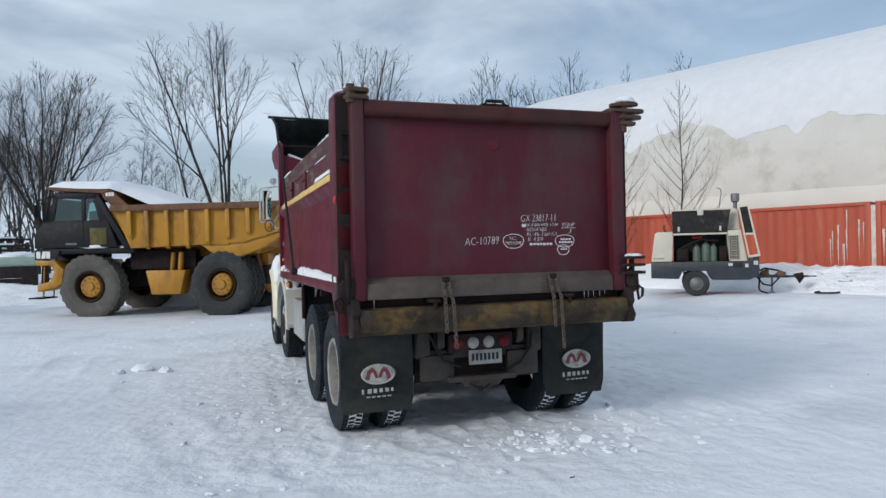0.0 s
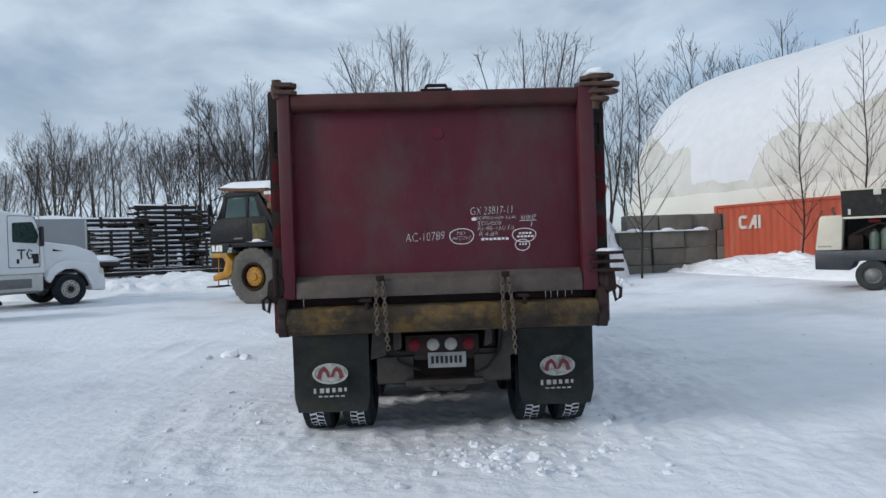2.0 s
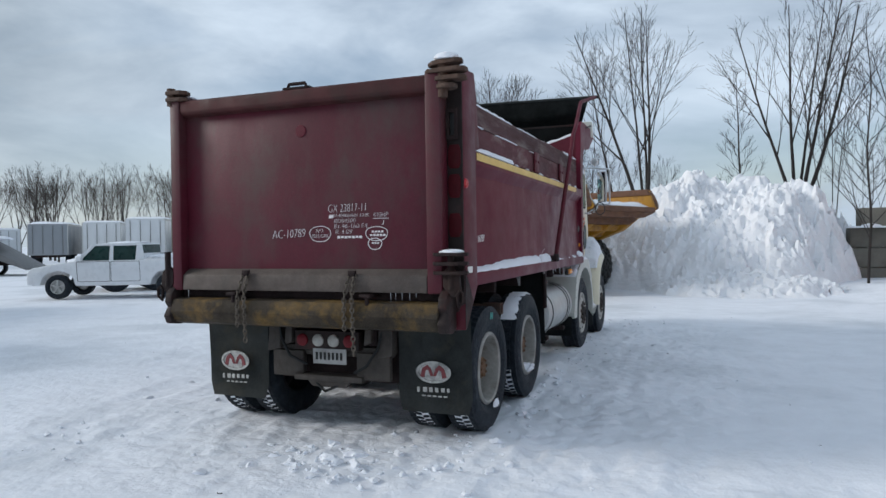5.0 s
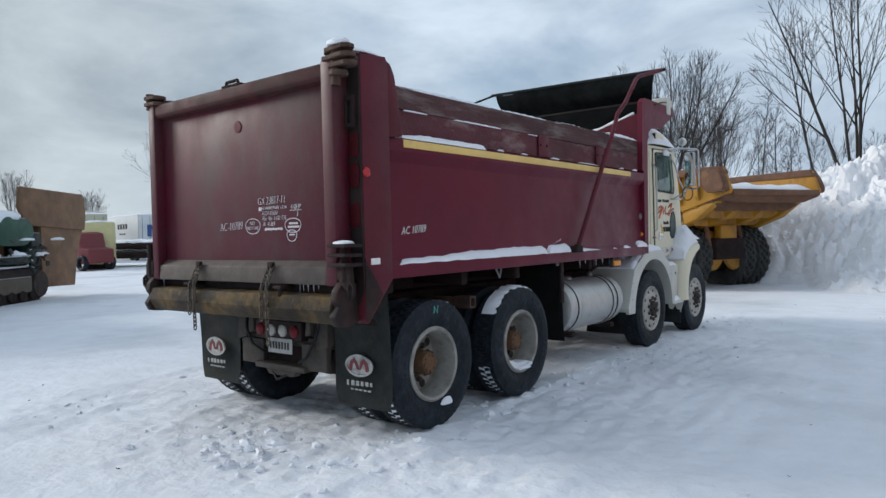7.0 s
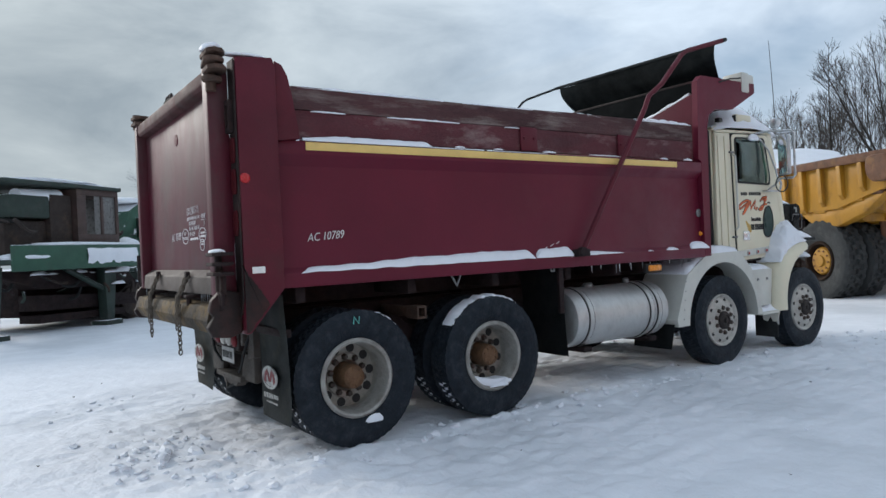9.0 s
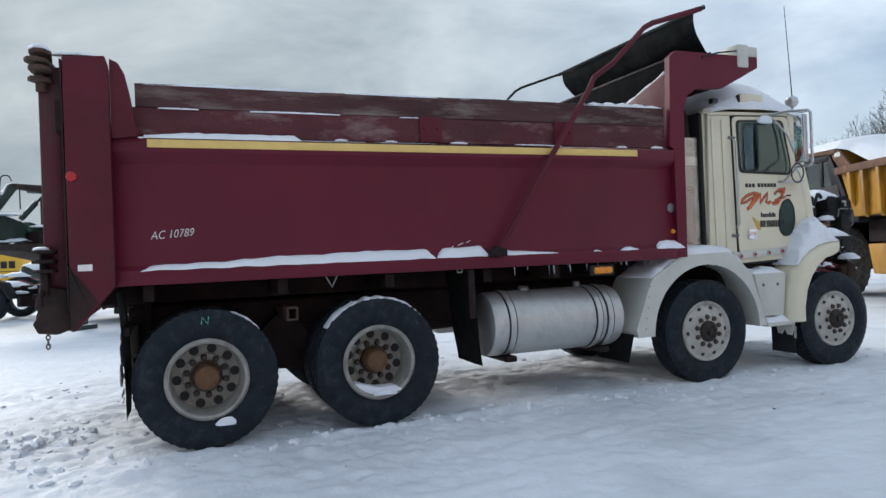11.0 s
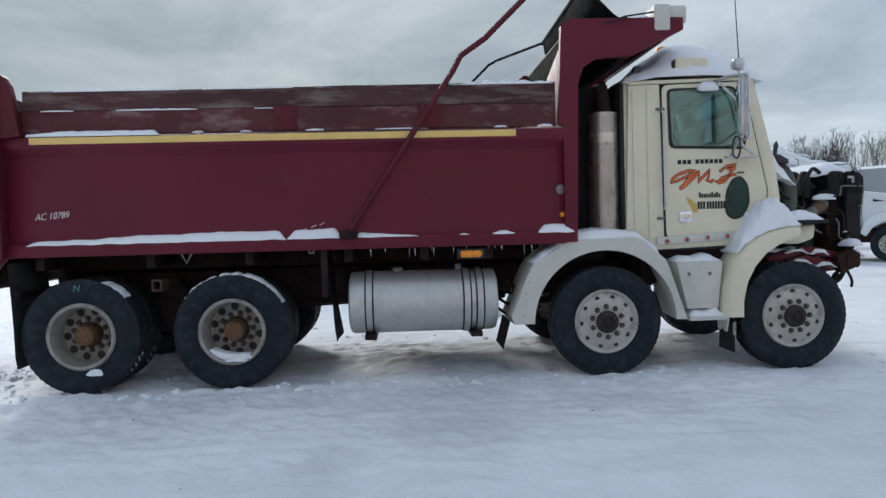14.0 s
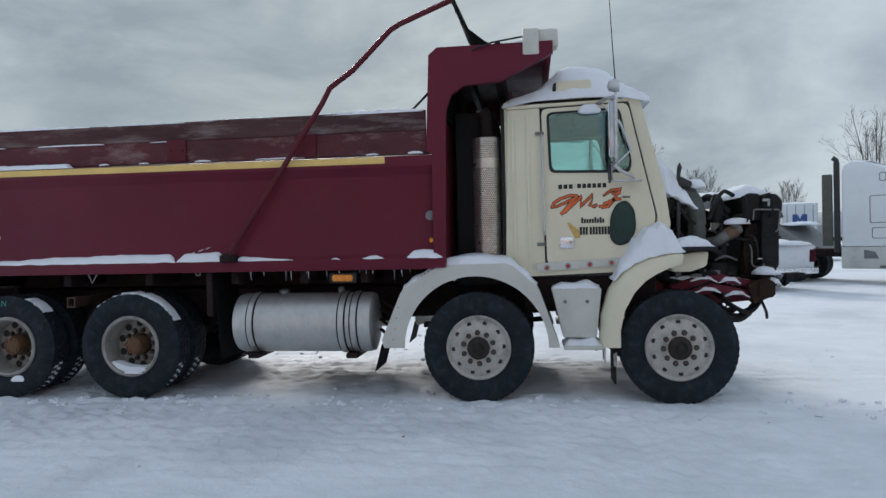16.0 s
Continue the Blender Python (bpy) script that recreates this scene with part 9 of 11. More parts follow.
fs = [(j * (nn + 1) + i, j * (nn + 1) + i + 1, (j + 1) * (nn + 1) + i + 1, (j + 1) * (nn + 1) + i) for j in range(nn) for i in range(nn)]
low_ = (nn + 1) ** 2
add(bm, vs, fs + [(low_ + i, low_ + i + 1, i + 1, i) for i in range(nn)])
part("bed_snow", bm, M_SNOW, cat, "snow lying in the bed", 80)
bm = bmesh.new()
prism(bm, [(2.74, 1.95), (3.24, 2.9), (3.28, 3.45), (3.36, 3.45), (3.38, 2.85), (2.86, 1.93)], "x", -BW + 0.1, BW - 0.1, 0.01)
part("bed_front", bm, M_CATY, cat)
bm = bmesh.new()
prism(bm, [(3.28, 3.46), (5.05, 3.58), (5.24, 3.60), (5.26, 3.54), (5.0, 3.48), (3.5, 3.38)], "x", -BW - 0.05, BW + 0.05, 0.02)
part("canopy", bm, M_CATR, cat, "rusty canopy over the cab under snow")
bm = bmesh.new()
vs = []
na_, nb_ = 34, 24
for j in range(na_ + 1):
    y = 5.28 - 5.6 * j / na_
    for i in range(nb_ + 1):
        u = 2 * i / nb_ - 1
        e = max(0.0, 1 - abs(u) ** 6) ** 0.5
        front = min(1.0, max(0.0, (5.28 - y) / 0.35)) ** 0.5
        base = 3.50 + 0.05 * max(0, (y - 3.3) / 2) if y > 3.3 else max(2.6, 3.50 - 0.40 * (3.3 - y))
        top = (base + 0.27 * front) if y > 3.3 else 3.77 - 0.34 * (3.3 - y)
        z = base + max(0.02, top - base) * e + 0.03 * noise.noise(Vector((u * 2, y, 5)))
        vs.append((u * (BW + 0.04 if y > 3.25 else BW - 0.12), y, z))
add(bm, vs, [(j * (nb_ + 1) + i, j * (nb_ + 1) + i + 1, (j + 1) * (nb_ + 1) + i + 1, (j + 1) * (nb_ + 1) + i) for j in range(na_) for i in range(nb_)])
part("canopy_snow", bm, M_SNOW, cat, "heaped snow from the canopy into the bed", 80)

# ---- trailer compressor with open doors ----
M_BEIGE = mat("beige_panel_paint", (0.60, 0.56, 0.46), 0.5, var=0.08, scale=3, bump=0.04, dirt=(0.4, 0.36, 0.3), amount=0.25)
M_CGREY = mat("dark_blue_grey_frame", (0.030, 0.036, 0.045), 0.5, var=0.2, scale=4, bump=0.06, dirt=(0.07, 0.07, 0.07), amount=0.3)
M_GREENB = mat("green_filter_paint", (0.085, 0.12, 0.095), 0.5, var=0.2, scale=6, bump=0.05)
M_CDOOR = mat("black_scuffed_foam", (0.016, 0.015, 0.014), 0.85, var=0.3, scale=4, bump=0.2, dirt=(0.22, 0.21, 0.2), amount=0.22, dscale=3.5)
comp = thing("trailer_compressor", Matrix.Translation((12.07, 14.9, 0.13)) @ pose(0, 0, 0, 0, 0, -37), "beige and dark grey trailer compressor with its doors open", "compressor")
# local x along the trailer towards the hitch, -y towards the yard
bm = bmesh.new()
prism(bm, [(-1.12, 0.60), (-1.12, 1.01), (0.70, 1.02), (1.15, 1.02), (1.43, 1.13), (1.43, 0.66), (1.2, 0.55), (0.35, 0.55), (0.25, 0.78), (-0.35, 0.78), (-0.45, 0.58)], "y", -0.72, 0.8, 0.02)
part("chassis", bm, M_CGREY, comp, "dark blue-grey trailer frame")
bm = bmesh.new()
prism(bm, [(-1.11, 1.02), (-1.02, 1.72), (-0.97, 1.78), (-0.56, 1.78), (-0.60, 1.02)], "y", -0.72, 0.8, 0.03)
rh = part("rear_hood", bm, M_BEIGE, comp, "beige rear hood")
for k in range(5):
    bm = bmesh.new()
    box(bm, -1.05 + 0.055 * k, -1.015 + 0.055 * k, -0.727, -0.721, 1.09, 1.12, 0.002)
    part("print_bar", bm, M_STEEL, rh)
bm = bmesh.new()
prism(bm, [(0.76, 1.02), (0.70, 1.78), (1.02, 1.80), (1.16, 1.02)], "y", -0.72, 0.78, 0.02)
nose = part("front_cowl", bm, M_BEIGE, comp, "beige front cowl with a black grille")
bm = bmesh.new()
prism(bm, [(0.76, 1.06), (0.725, 1.65), (0.97, 1.65), (0.99, 1.06)], "y", -0.727, -0.72)
gr = part("grille", bm, M_DARKP, nose)
for k in range(9):
    bm = bmesh.new()
    box(bm, 0.735, 0.985, -0.738, -0.728, 1.085 + 0.063 * k, 1.097 + 0.063 * k, 0.003)
    part("grille_bar", bm, M_BEIGE, gr)
for k in range(5):
    bm = bmesh.new()
    box(bm, 0.752 + 0.052 * k, 0.76 + 0.052 * k, -0.742, -0.732, 1.07, 1.64, 0.003)
    part("grille_bar", bm, M_BEIGE, gr)
# raised door: dark inside, worn pale edge
bm = bmesh.new()
prism(bm, [(-0.57, 1.73), (-0.59, 2.30), (0.80, 2.33), (0.70, 1.72)], "y", -0.76, -0.70, 0.008)
dr = part("raised_door", bm, M_CDOOR, comp, "raised black-lined door with worn patches")
for z0, z1, xa, xb in ((1.69, 1.735, -0.56, 0.71), (2.30, 2.34, -0.6, 0.81)):
    bm = bmesh.new()
    box(bm, xa, xb, -0.775, -0.69, z0, z1, 0.008)
    part("door_edge", bm, M_BEIGE, dr)
for x in (-0.43, 0.55):
    bm = bmesh.new()
    box(bm, x - 0.025, x + 0.025, -0.78, -0.76, 1.78, 1.90, 0.006)
    part("latch", bm, M_GREYP, dr)
bm = bmesh.new()
box(bm, 0.02, 0.16, -0.79, -0.76, 2.18, 2.34, 0.02)
part("door_lock", bm, M_GREYP, dr)
bm = bmesh.new()
prism(bm, [(-0.56, 1.02), (-0.55, 1.74), (0.70, 1.74), (0.76, 1.02)], "y", -0.15, 0.75, 0.01)
part("inner_bulkhead", bm, M_DARKP, comp)
bm = bmesh.new()
box(bm, -0.56, 0.72, -0.72, 0.75, 1.70, 1.76, 0.01)
part("roof_frame", bm, M_CGREY, comp)
for k, (x, r, h) in enumerate(((0.0, 0.1, 1.4), (0.22, 0.11, 1.46), (0.40, 0.09, 1.4))):
    bm = bmesh.new()
    lathe(bm, [(r, 1.02), (r, h - 0.08), (r * 0.7, h), (0.03, h + 0.02), (0.03, h + 0.06), (0, h + 0.06)], "z", (x, -0.45, 0), 14)
    part("filter", bm, M_GREENB, comp, "dull green filter canister")
for x0, x1, z1 in ((-0.5, -0.2, 1.35), (0.52, 0.72, 1.4)):
    bm = bmesh.new()
    box(bm, x0, x1, -0.55, -0.12, 1.02, z1, 0.04)
    part("engine_unit", bm, M_CHASSIS, comp)
bm = bmesh.new()
tube(bm, [(-0.45, -0.5, 1.32), (-0.2, -0.6, 1.45), (0.1, -0.6, 1.58), (0.5, -0.5, 1.52)], 0.028, 8)
part("hose", bm, M_CHASSIS, comp)
bm = bmesh.new()
box(bm, -0.1, 0.12, -0.5, -0.4, 1.60, 1.67, 0.01)
part("red_unit", bm, M_REDL, comp)
# stack with rain cap
bm = bmesh.new()
prism(bm, [(0.72, 1.80), (1.02, 1.80), (0.98, 2.30), (0.86, 2.36)], "y", -0.5, -0.1, 0.02)
part("stack_housing", bm, M_BEIGE, comp)
bm = bmesh.new()
lathe(bm, [(0.05, 2.25), (0.05, 2.5), (0.10, 2.52), (0.105, 2.68), (0.09, 2.72), (0, 2.73)], "z", (0.94, -0.3, 0), 14)
part("stack_cap", bm, M_STEEL, comp)
bm = bmesh.new()
tube(bm, [(0.55, -0.2, 2.3), (0.62, -0.25, 2.75), (0.60, -0.3, 2.85), (0.52, -0.35, 2.88)], 0.012, 6)
part("door_stay", bm, M_STEEL, comp)
# leaning end door frame with its lining
bm = bmesh.new()
ring_plate(bm, [(0.96, 2.38), (1.20, 2.40), (1.45, 1.14), (1.18, 1.10)], [(1.00, 2.34), (1.17, 2.36), (1.40, 1.19), (1.20, 1.15)], "y", -0.80, -0.74)
lf = part("leaning_frame", bm, M_BEIGE, comp, "leaning beige door frame")
bm = bmesh.new()
prism(bm, [(1.0, 2.34), (1.17, 2.36), (1.30, 1.72), (1.09, 1.70)], "y", -0.785, -0.755)
part("lining", bm, M_CDOOR, lf)
bm = bmesh.new()
box(bm, 1.07, 1.33, -0.79, -0.75, 1.66, 1.71, 0.006)
part("cross_bar", bm, M_BEIGE, lf)
for x0, x1, z0, z1 in ((0.72, 0.82, 0.90, 0.97), (1.10, 1.18, 0.86, 0.95), (1.3, 1.4, 0.92, 1.02)):
    bm = bmesh.new()
    box(bm, x0, x1, -0.727, -0.72, z0, z1, 0.003)
    part("sticker", bm, M_GREYP, comp)
bm = bmesh.new()
box(bm, 0.84, 1.05, -0.727, -0.72, 0.86, 0.99, 0.003)
part("vent", bm, M_DARKP, comp)
bm = bmesh.new()
tube(bm, [(-0.75, -0.3, 1.78), (-0.80, -0.3, 1.9), (-0.77, -0.3, 1.97)], 0.03, 8)
part("lifting_hook", bm, M_RUST, comp)
# wheels
w_bm = bmesh.new()
lathe(w_bm, [(0.17, -0.08), (0.2, -0.1), (0.28, -0.1), (0.32, -0.06), (0.32, 0.06), (0.28, 0.1), (0.2, 0.1), (0.17, 0.08)], "y", (0, 0, 0), 30, close=True)
wo = part("wheel", w_bm, M_DTYRE2, comp)
wo.matrix_basis = pose(-0.04, -0.64, 0.47)
r_bm = bmesh.new()
lathe(r_bm, [(0.18, -0.06), (0.15, -0.04), (0.09, -0.07), (0.05, -0.09), (0, -0.09)], "y", (0, 0, 0), 20)
part("rim", r_bm, M_STEEL, wo)
w2 = share("wheel", wo.data, comp, pose(-0.04, 0.66, 0.47))
# drawbar
for q in (-0.32, 0.32):
    bm = bmesh.new()
    tube(bm, [(1.3, q, 0.62), (2.15, 0, 0.60)], 0.035, 6)
    part("drawbar_leg", bm, M_CGREY, comp)
bm = bmesh.new()
tube(bm, [(2.1, 0, 0.60), (2.62, 0, 0.60)], 0.03, 6)
tube(bm, [(2.62, 0, 0.60), (2.8, 0, 0.6)], 0.016, 6)
part("drawbar", bm, M_CGREY, comp)
bm = bmesh.new()
prism(bm, [(2.28, 0.66), (2.5, 0.70), (2.52, 0.56), (2.42, 0.42), (2.34, 0.55)], "y", -0.04, 0.04, 0.01)
part("hitch", bm, M_CHASSIS, comp)
bm = bmesh.new()
cyl(bm, (1.78, -0.08, 0.62), (1.78, -0.08, 0.2), 0.026, 8)
box(bm, 1.72, 1.84, -0.14, -0.02, 0.17, 0.22, 0.01)
part("jack", bm, M_STEEL, comp)
for k, pts in enumerate((((1.4, -0.2, 0.7), (1.6, -0.2, 0.82), (1.9, -0.1, 0.76), (2.1, -0.05, 0.68)), ((1.42, -0.25, 0.6), (1.55, -0.3, 0.42), (1.75, -0.25, 0.38), (1.95, -0.1, 0.58)), ((1.5, -0.1, 0.66), (1.45, -0.3, 0.3), (1.5, -0.35, 0.24), (1.65, -0.4, 0.2)))):
    bm = bmesh.new()
    tube(bm, pts, 0.022, 6)
    part("drawbar_cable", bm, M_BLACK, comp)
for k, (x0, z0, w, h) in enumerate(((1.5, 0.60, 0.25, 0.16), (1.85, 0.62, 0.25, 0.1))):
    bm = bmesh.new()
    blob(bm, (x0 + w / 2, -0.1, z0), w / 2, 0.12, h, k, rough=0.5, sub=2)
    part("drawbar_bundle", bm, M_RUST, comp)
# black cable lying on the snow
P4 = [Vector((x, y, ground_z(x, y) + 0.04)) for x, y in ((14.34, 14.26), (14.75, 14.35), (15.0, 14.1), (14.5, 13.3), (13.98, 12.95), (14.2, 12.66), (14.9, 12.95), (15.6, 13.5), (15.85, 13.8), (15.75, 14.0))]
fine_ = []
for k in range(len(P4) - 1):
    a, b, c_, d = P4[max(k - 1, 0)], P4[k], P4[k + 1], P4[min(k + 2, len(P4) - 1)]
    for j in range(6):
        u = j / 6
        fine_.append(0.5 * ((2 * b) + (c_ - a) * u + (2 * a - 5 * b + 4 * c_ - d) * u * u + (3 * b - a - 3 * c_ + d) * u ** 3))
bm = bmesh.new()
tube(bm, fine_, 0.026, 8)
tagged(part("cable", bm, M_BLACK), "thick black cable curled on the snow", "cable")

# ---- white sleeper tractor ----
M_SEMI = mat("white_truck_paint", (0.74, 0.76, 0.77), 0.35, var=0.04, scale=1.5, bump=0.02, dirt=(0.5, 0.5, 0.48), amount=0.2, dscale=1.2, snow=0.9)
M_SKIRT = mat("dirty_white_skirt", (0.55, 0.55, 0.52), 0.5, var=0.1, scale=2, bump=0.04, dirt=(0.34, 0.33, 0.3), amount=0.4)
SH = Vector((0.62, 0.785, 0)).normalized()
semi = thing("sleeper_tractor", Matrix.Translation((-10.75, 24.1, -0.03)) @ pose(0, 0, 0, 0, 0, math.degrees(math.atan2(-SH.x, SH.y))), "white long-nose sleeper tractor dusted with snow", "truck")
bm = bmesh.new()
body = [(-3.6, 1.05), (-3.6, 3.34), (-3.52, 3.52), (-3.3, 3.60), (-2.95, 3.56), (-2.45, 3.34), (-2.1, 3.15), (-1.75, 3.05), (-1.2, 3.0), (-1.02, 2.88), (-0.80, 2.25), (-0.75, 1.05)]
prism(bm, body, "x", -1.12, 1.12, 0.10)
part("sleeper_cab", bm, M_SEMI, semi, "white sleeper cab with tall fairing")
bm = bmesh.new()
hood = [(-0.75, 1.0), (-0.75, 2.12), (0.3, 1.96), (0.95, 1.72), (1.12, 1.40), (1.15, 1.0), (0.65, 1.0), (0.5, 1.2), (0.2, 1.33), (-0.2, 1.33), (-0.5, 1.15), (-0.62, 0.95)]
prism(bm, hood, "x", -0.95, 0.95, 0.07)
part("hood", bm, M_SEMI, semi, "white sloping hood")
for s in (-1, 1):
    bm = bmesh.new()
    fp = [(-0.78, 0.85), (-0.66, 1.15), (-0.4, 1.38), (0, 1.47), (0.45, 1.40), (0.85, 1.30), (1.15, 1.05), (1.18, 0.45), (0.72, 0.40), (0.66, 0.68), (0.5, 0.98), (0.2, 1.17), (-0.15, 1.17), (-0.45, 1.0), (-0.62, 0.72)]
    prism(bm, fp, "x", s * 0.82, s * 1.16, 0.05)
    part("fender", bm, M_SEMI, semi)
    bm = bmesh.new()
    prism(bm, [(0.98, 0.98), (1.14, 0.92), (1.10, 1.14), (0.95, 1.2)], "x", s * 1.12, s * 1.172, 0.01)
    part("headlamp", bm, M_CLEARL, semi)
    bm = bmesh.new()
    prism(bm, rounded([(-1.02, 2.05), (-0.95, 2.3), (-1.12, 2.75), (-1.72, 2.72), (-1.72, 2.1)], 0.06), "x", s * 1.12, s * 1.135)
    part("side_window", bm, M_DGLASS, semi, "dark side window")
    bm = bmesh.new()
    ring_plate(bm, rounded([(-0.92, 1.28), (-0.9, 2.95), (-1.86, 2.95), (-1.86, 1.28)], 0.06), rounded([(-0.94, 1.30), (-0.92, 2.93), (-1.84, 2.93), (-1.84, 1.30)], 0.06), "x", s * 1.12, s * 1.128)
    part("door_gap", bm, M_STEEL, semi)
    bm = bmesh.new()
    box(bm, min(s * 1.12, s * 1.132), max(s * 1.12, s * 1.132), -1.14, -0.96, 1.40, 1.72, 0.01)
    part("lower_window", bm, M_DARKP, semi)
    bm = bmesh.new()
    box(bm, min(s * 1.12, s * 1.13), max(s * 1.12, s * 1.13), -1.60, -1.35, 1.82, 1.87, 0.003)
    box(bm, min(s * 1.12, s * 1.13), max(s * 1.12, s * 1.13), -1.50, -1.45, 1.55, 1.82, 0.003)
    tube(bm, [(s * 1.128, -1.15, 1.8), (s * 1.128, -1.24, 1.86), (s * 1.128, -1.31, 1.72), (s * 1.128, -1.26, 1.57), (s * 1.128, -1.15, 1.6), (s * 1.128, -1.15, 1.7), (s * 1.128, -1.2, 1.7)], 0.024, 6)
    box(bm, min(s * 1.12, s * 1.13), max(s * 1.12, s * 1.13), -1.62, -1.54, 1.42, 1.56, 0.003)
    part("letter_mark", bm, M_DARKP, semi)
    for y0, y1, z0, z1 in ((-2.85, -2.2, 1.75, 2.55), (-2.8, -2.15, 1.3, 1.62), (-2.6, -2.42, 2.95, 3.2)):
        bm = bmesh.new()
        ring_plate(bm, rounded([(y0, z0), (y1, z0), (y1, z1), (y0, z1)], 0.06), rounded([(y0 + 0.02, z0 + 0.02), (y1 - 0.02, z0 + 0.02), (y1 - 0.02, z1 - 0.02), (y0 + 0.02, z1 - 0.02)], 0.05), "x", s * 1.12, s * 1.128)
        part("locker_outline", bm, M_STEEL, semi)
    bm = bmesh.new()
    prism(bm, [(-3.6, 0.42), (-3.6, 1.06), (-2.7, 1.06), (-0.85, 1.06), (-0.85, 0.50), (-2.4, 0.42)], "x", s * 1.02, s * 1.14, 0.03)
    part("side_skirt", bm, M_SKIRT, semi, "dirty white side skirt")
    bm = bmesh.new()
    box(bm, min(s * 1.1, s * 1.19), max(s * 1.1, s * 1.19), -2.6, -1.0, 0.45, 0.52, 0.01)
    box(bm, min(s * 1.142, s * 1.15), max(s * 1.142, s * 1.15), -2.35, -1.2, 0.62, 0.92, 0.01)
    prism(bm, [(-3.0, 0.72), (-2.62, 0.72), (-2.72, 0.92), (-3.0, 0.98)], "x", s * 1.142, s * 1.152)
    part("step_recess", bm, M_STEEL, semi)
    if s > 0:
        bm = bmesh.new()
        cyl(bm, (s * 1.02, -3.73, 0.9), (s * 1.02, -3.73, 3.6), 0.085, 14)
        tube(bm, [(s * 1.02, -3.73, 3.58), (s * 1.02, -3.73, 3.66), (s * 1.04, -3.83, 3.74)], 0.075, 10)
        part("exhaust_stack", bm, M_BLACKP, semi, "black exhaust stack")
    bm = bmesh.new()
    box(bm, min(s * 1.0, s * 1.12), max(s * 1.0, s * 1.12), -4.12, -3.84, 1.1, 3.25, 0.03)
    part("side_extender", bm, mat("olive_grey_panel", (0.085, 0.082, 0.062), 0.6) if s < 0 else bpy.data.materials["olive_grey_panel"], semi)
    bm = bmesh.new()
    box(bm, min(s * 1.2, s * 1.42), max(s * 1.2, s * 1.42), -0.98, -0.88, 1.95, 2.6, 0.04)
    tube(bm, [(s * 1.1, -0.95, 2.5), (s * 1.3, -0.93, 2.55)], 0.02, 6)
    tube(bm, [(s * 1.1, -0.95, 2.02), (s * 1.3, -0.93, 2.02)], 0.02, 6)
    part("mirror", bm, M_BLACKP, semi)
    bm = bmesh.new()
    prism(bm, [(-0.1, 1.78), (-0.45, 1.86), (-0.45, 1.78)], "x", s * 0.95, s * 0.96)
    part("hood_vent", bm, M_DARKP, semi)
    for y, kind in ((0, "dome"), (-5.0, "dish"), (-6.3, "dish")):
        wheel(semi, s * (1.03 if kind == "dome" else 1.08), y, 0.5, s, kind, 10)
        if kind == "dish":
            share("inner_tyre", rear_tyre, semi, pose(s * 0.74, y, 0.5))
bm = bmesh.new()
prism(bm, [(-0.80, 2.22), (-0.78, 2.22), (-1.0, 2.93), (-1.02, 2.93)], "x", -1.0, 1.0)
part("windscreen", bm, M_DGLASS, semi)
bm = bmesh.new()
box(bm, -1.1, 1.1, 1.0, 1.22, 0.38, 0.85, 0.06)
part("bumper", bm, M_SEMI, semi)
bm = bmesh.new()
box(bm, -0.45, 0.45, -6.9, -3.7, 0.75, 1.0, 0.03)
part("frame", bm, M_CHASSIS, semi)
bm = bmesh.new()
box(bm, -1.0, 1.0, -0.8, 0.8, 0.55, 0.95, 0.05)
part("front_frame", bm, M_CHASSIS, semi)
bm = bmesh.new()
box(bm, -0.5, 0.5, -7.0, -5.9, 1.0, 1.14, 0.05)
part("fifth_wheel", bm, M_CHASSIS, semi)
bm = bmesh.new()
blob(bm, (0.1, -6.3, 1.13), 0.6, 0.9, 0.2, 2)
blob(bm, (0, -5.3, 1.0), 0.7, 0.6, 0.2, 5)
for s in (-1, 1):
    blob(bm, (s * 0.9, -6.0, 1.0), 0.3, 0.4, 0.1, 6)
    blob(bm, (s * 0.9, -7.3, 1.0), 0.3, 0.4, 0.1, 7)
part("frame_snow", bm, M_SNOW, semi)
bm = bmesh.new()
for y, z, ry, rz in ((-3.25, 3.58, 0.33, 0.05), (-2.5, 3.33, 0.25, 0.05), (-2.05, 3.11, 0.3, 0.05), (-1.5, 3.0, 0.35, 0.06)):
    blob(bm, (0, y, z), 1.05, ry, rz, int(10 * z))
part("roof_snow", bm, M_SNOW, semi)

# ---- white crew-cab pickup ----
M_PICK = mat("white_pickup_paint", (0.72, 0.74, 0.76), 0.3, var=0.04, scale=2, bump=0.01, dirt=(0.45, 0.45, 0.44), amount=0.2, dscale=2)
PH = Vector((-0.905, -0.42, 0)).normalized()
PL = Vector((-PH.y, PH.x, 0))
rear_axle = Vector((-9.98, 16.9, 0)) - PL * 0.78
pick = thing("pickup_truck", Matrix.Translation((rear_axle.x, rear_axle.y, -0.02)) @ pose(0, 0, 0, 0, 0, math.degrees(math.atan2(-PH.x, PH.y))), "white crew-cab pickup with snow on its bed cover", "pickup")
lower = [(-1.12, 0.55), (-1.15, 1.02), (-1.10, 1.16), (0.68, 1.16), (0.70, 1.13), (2.72, 1.12), (3.2, 1.05), (3.95, 0.92), (4.08, 0.78), (4.08, 0.42), (3.7, 0.40), (3.64, 0.62), (3.5, 0.76), (3.2, 0.83), (2.9, 0.76), (2.76, 0.62), (2.7, 0.38), (0.52, 0.38), (0.44, 0.62), (0.3, 0.76), (0, 0.83), (-0.3, 0.76), (-0.44, 0.62), (-0.5, 0.45), (-1.05, 0.45)]
bm = bmesh.new()
prism(bm, lower, "x", -0.88, 0.88, 0.04)
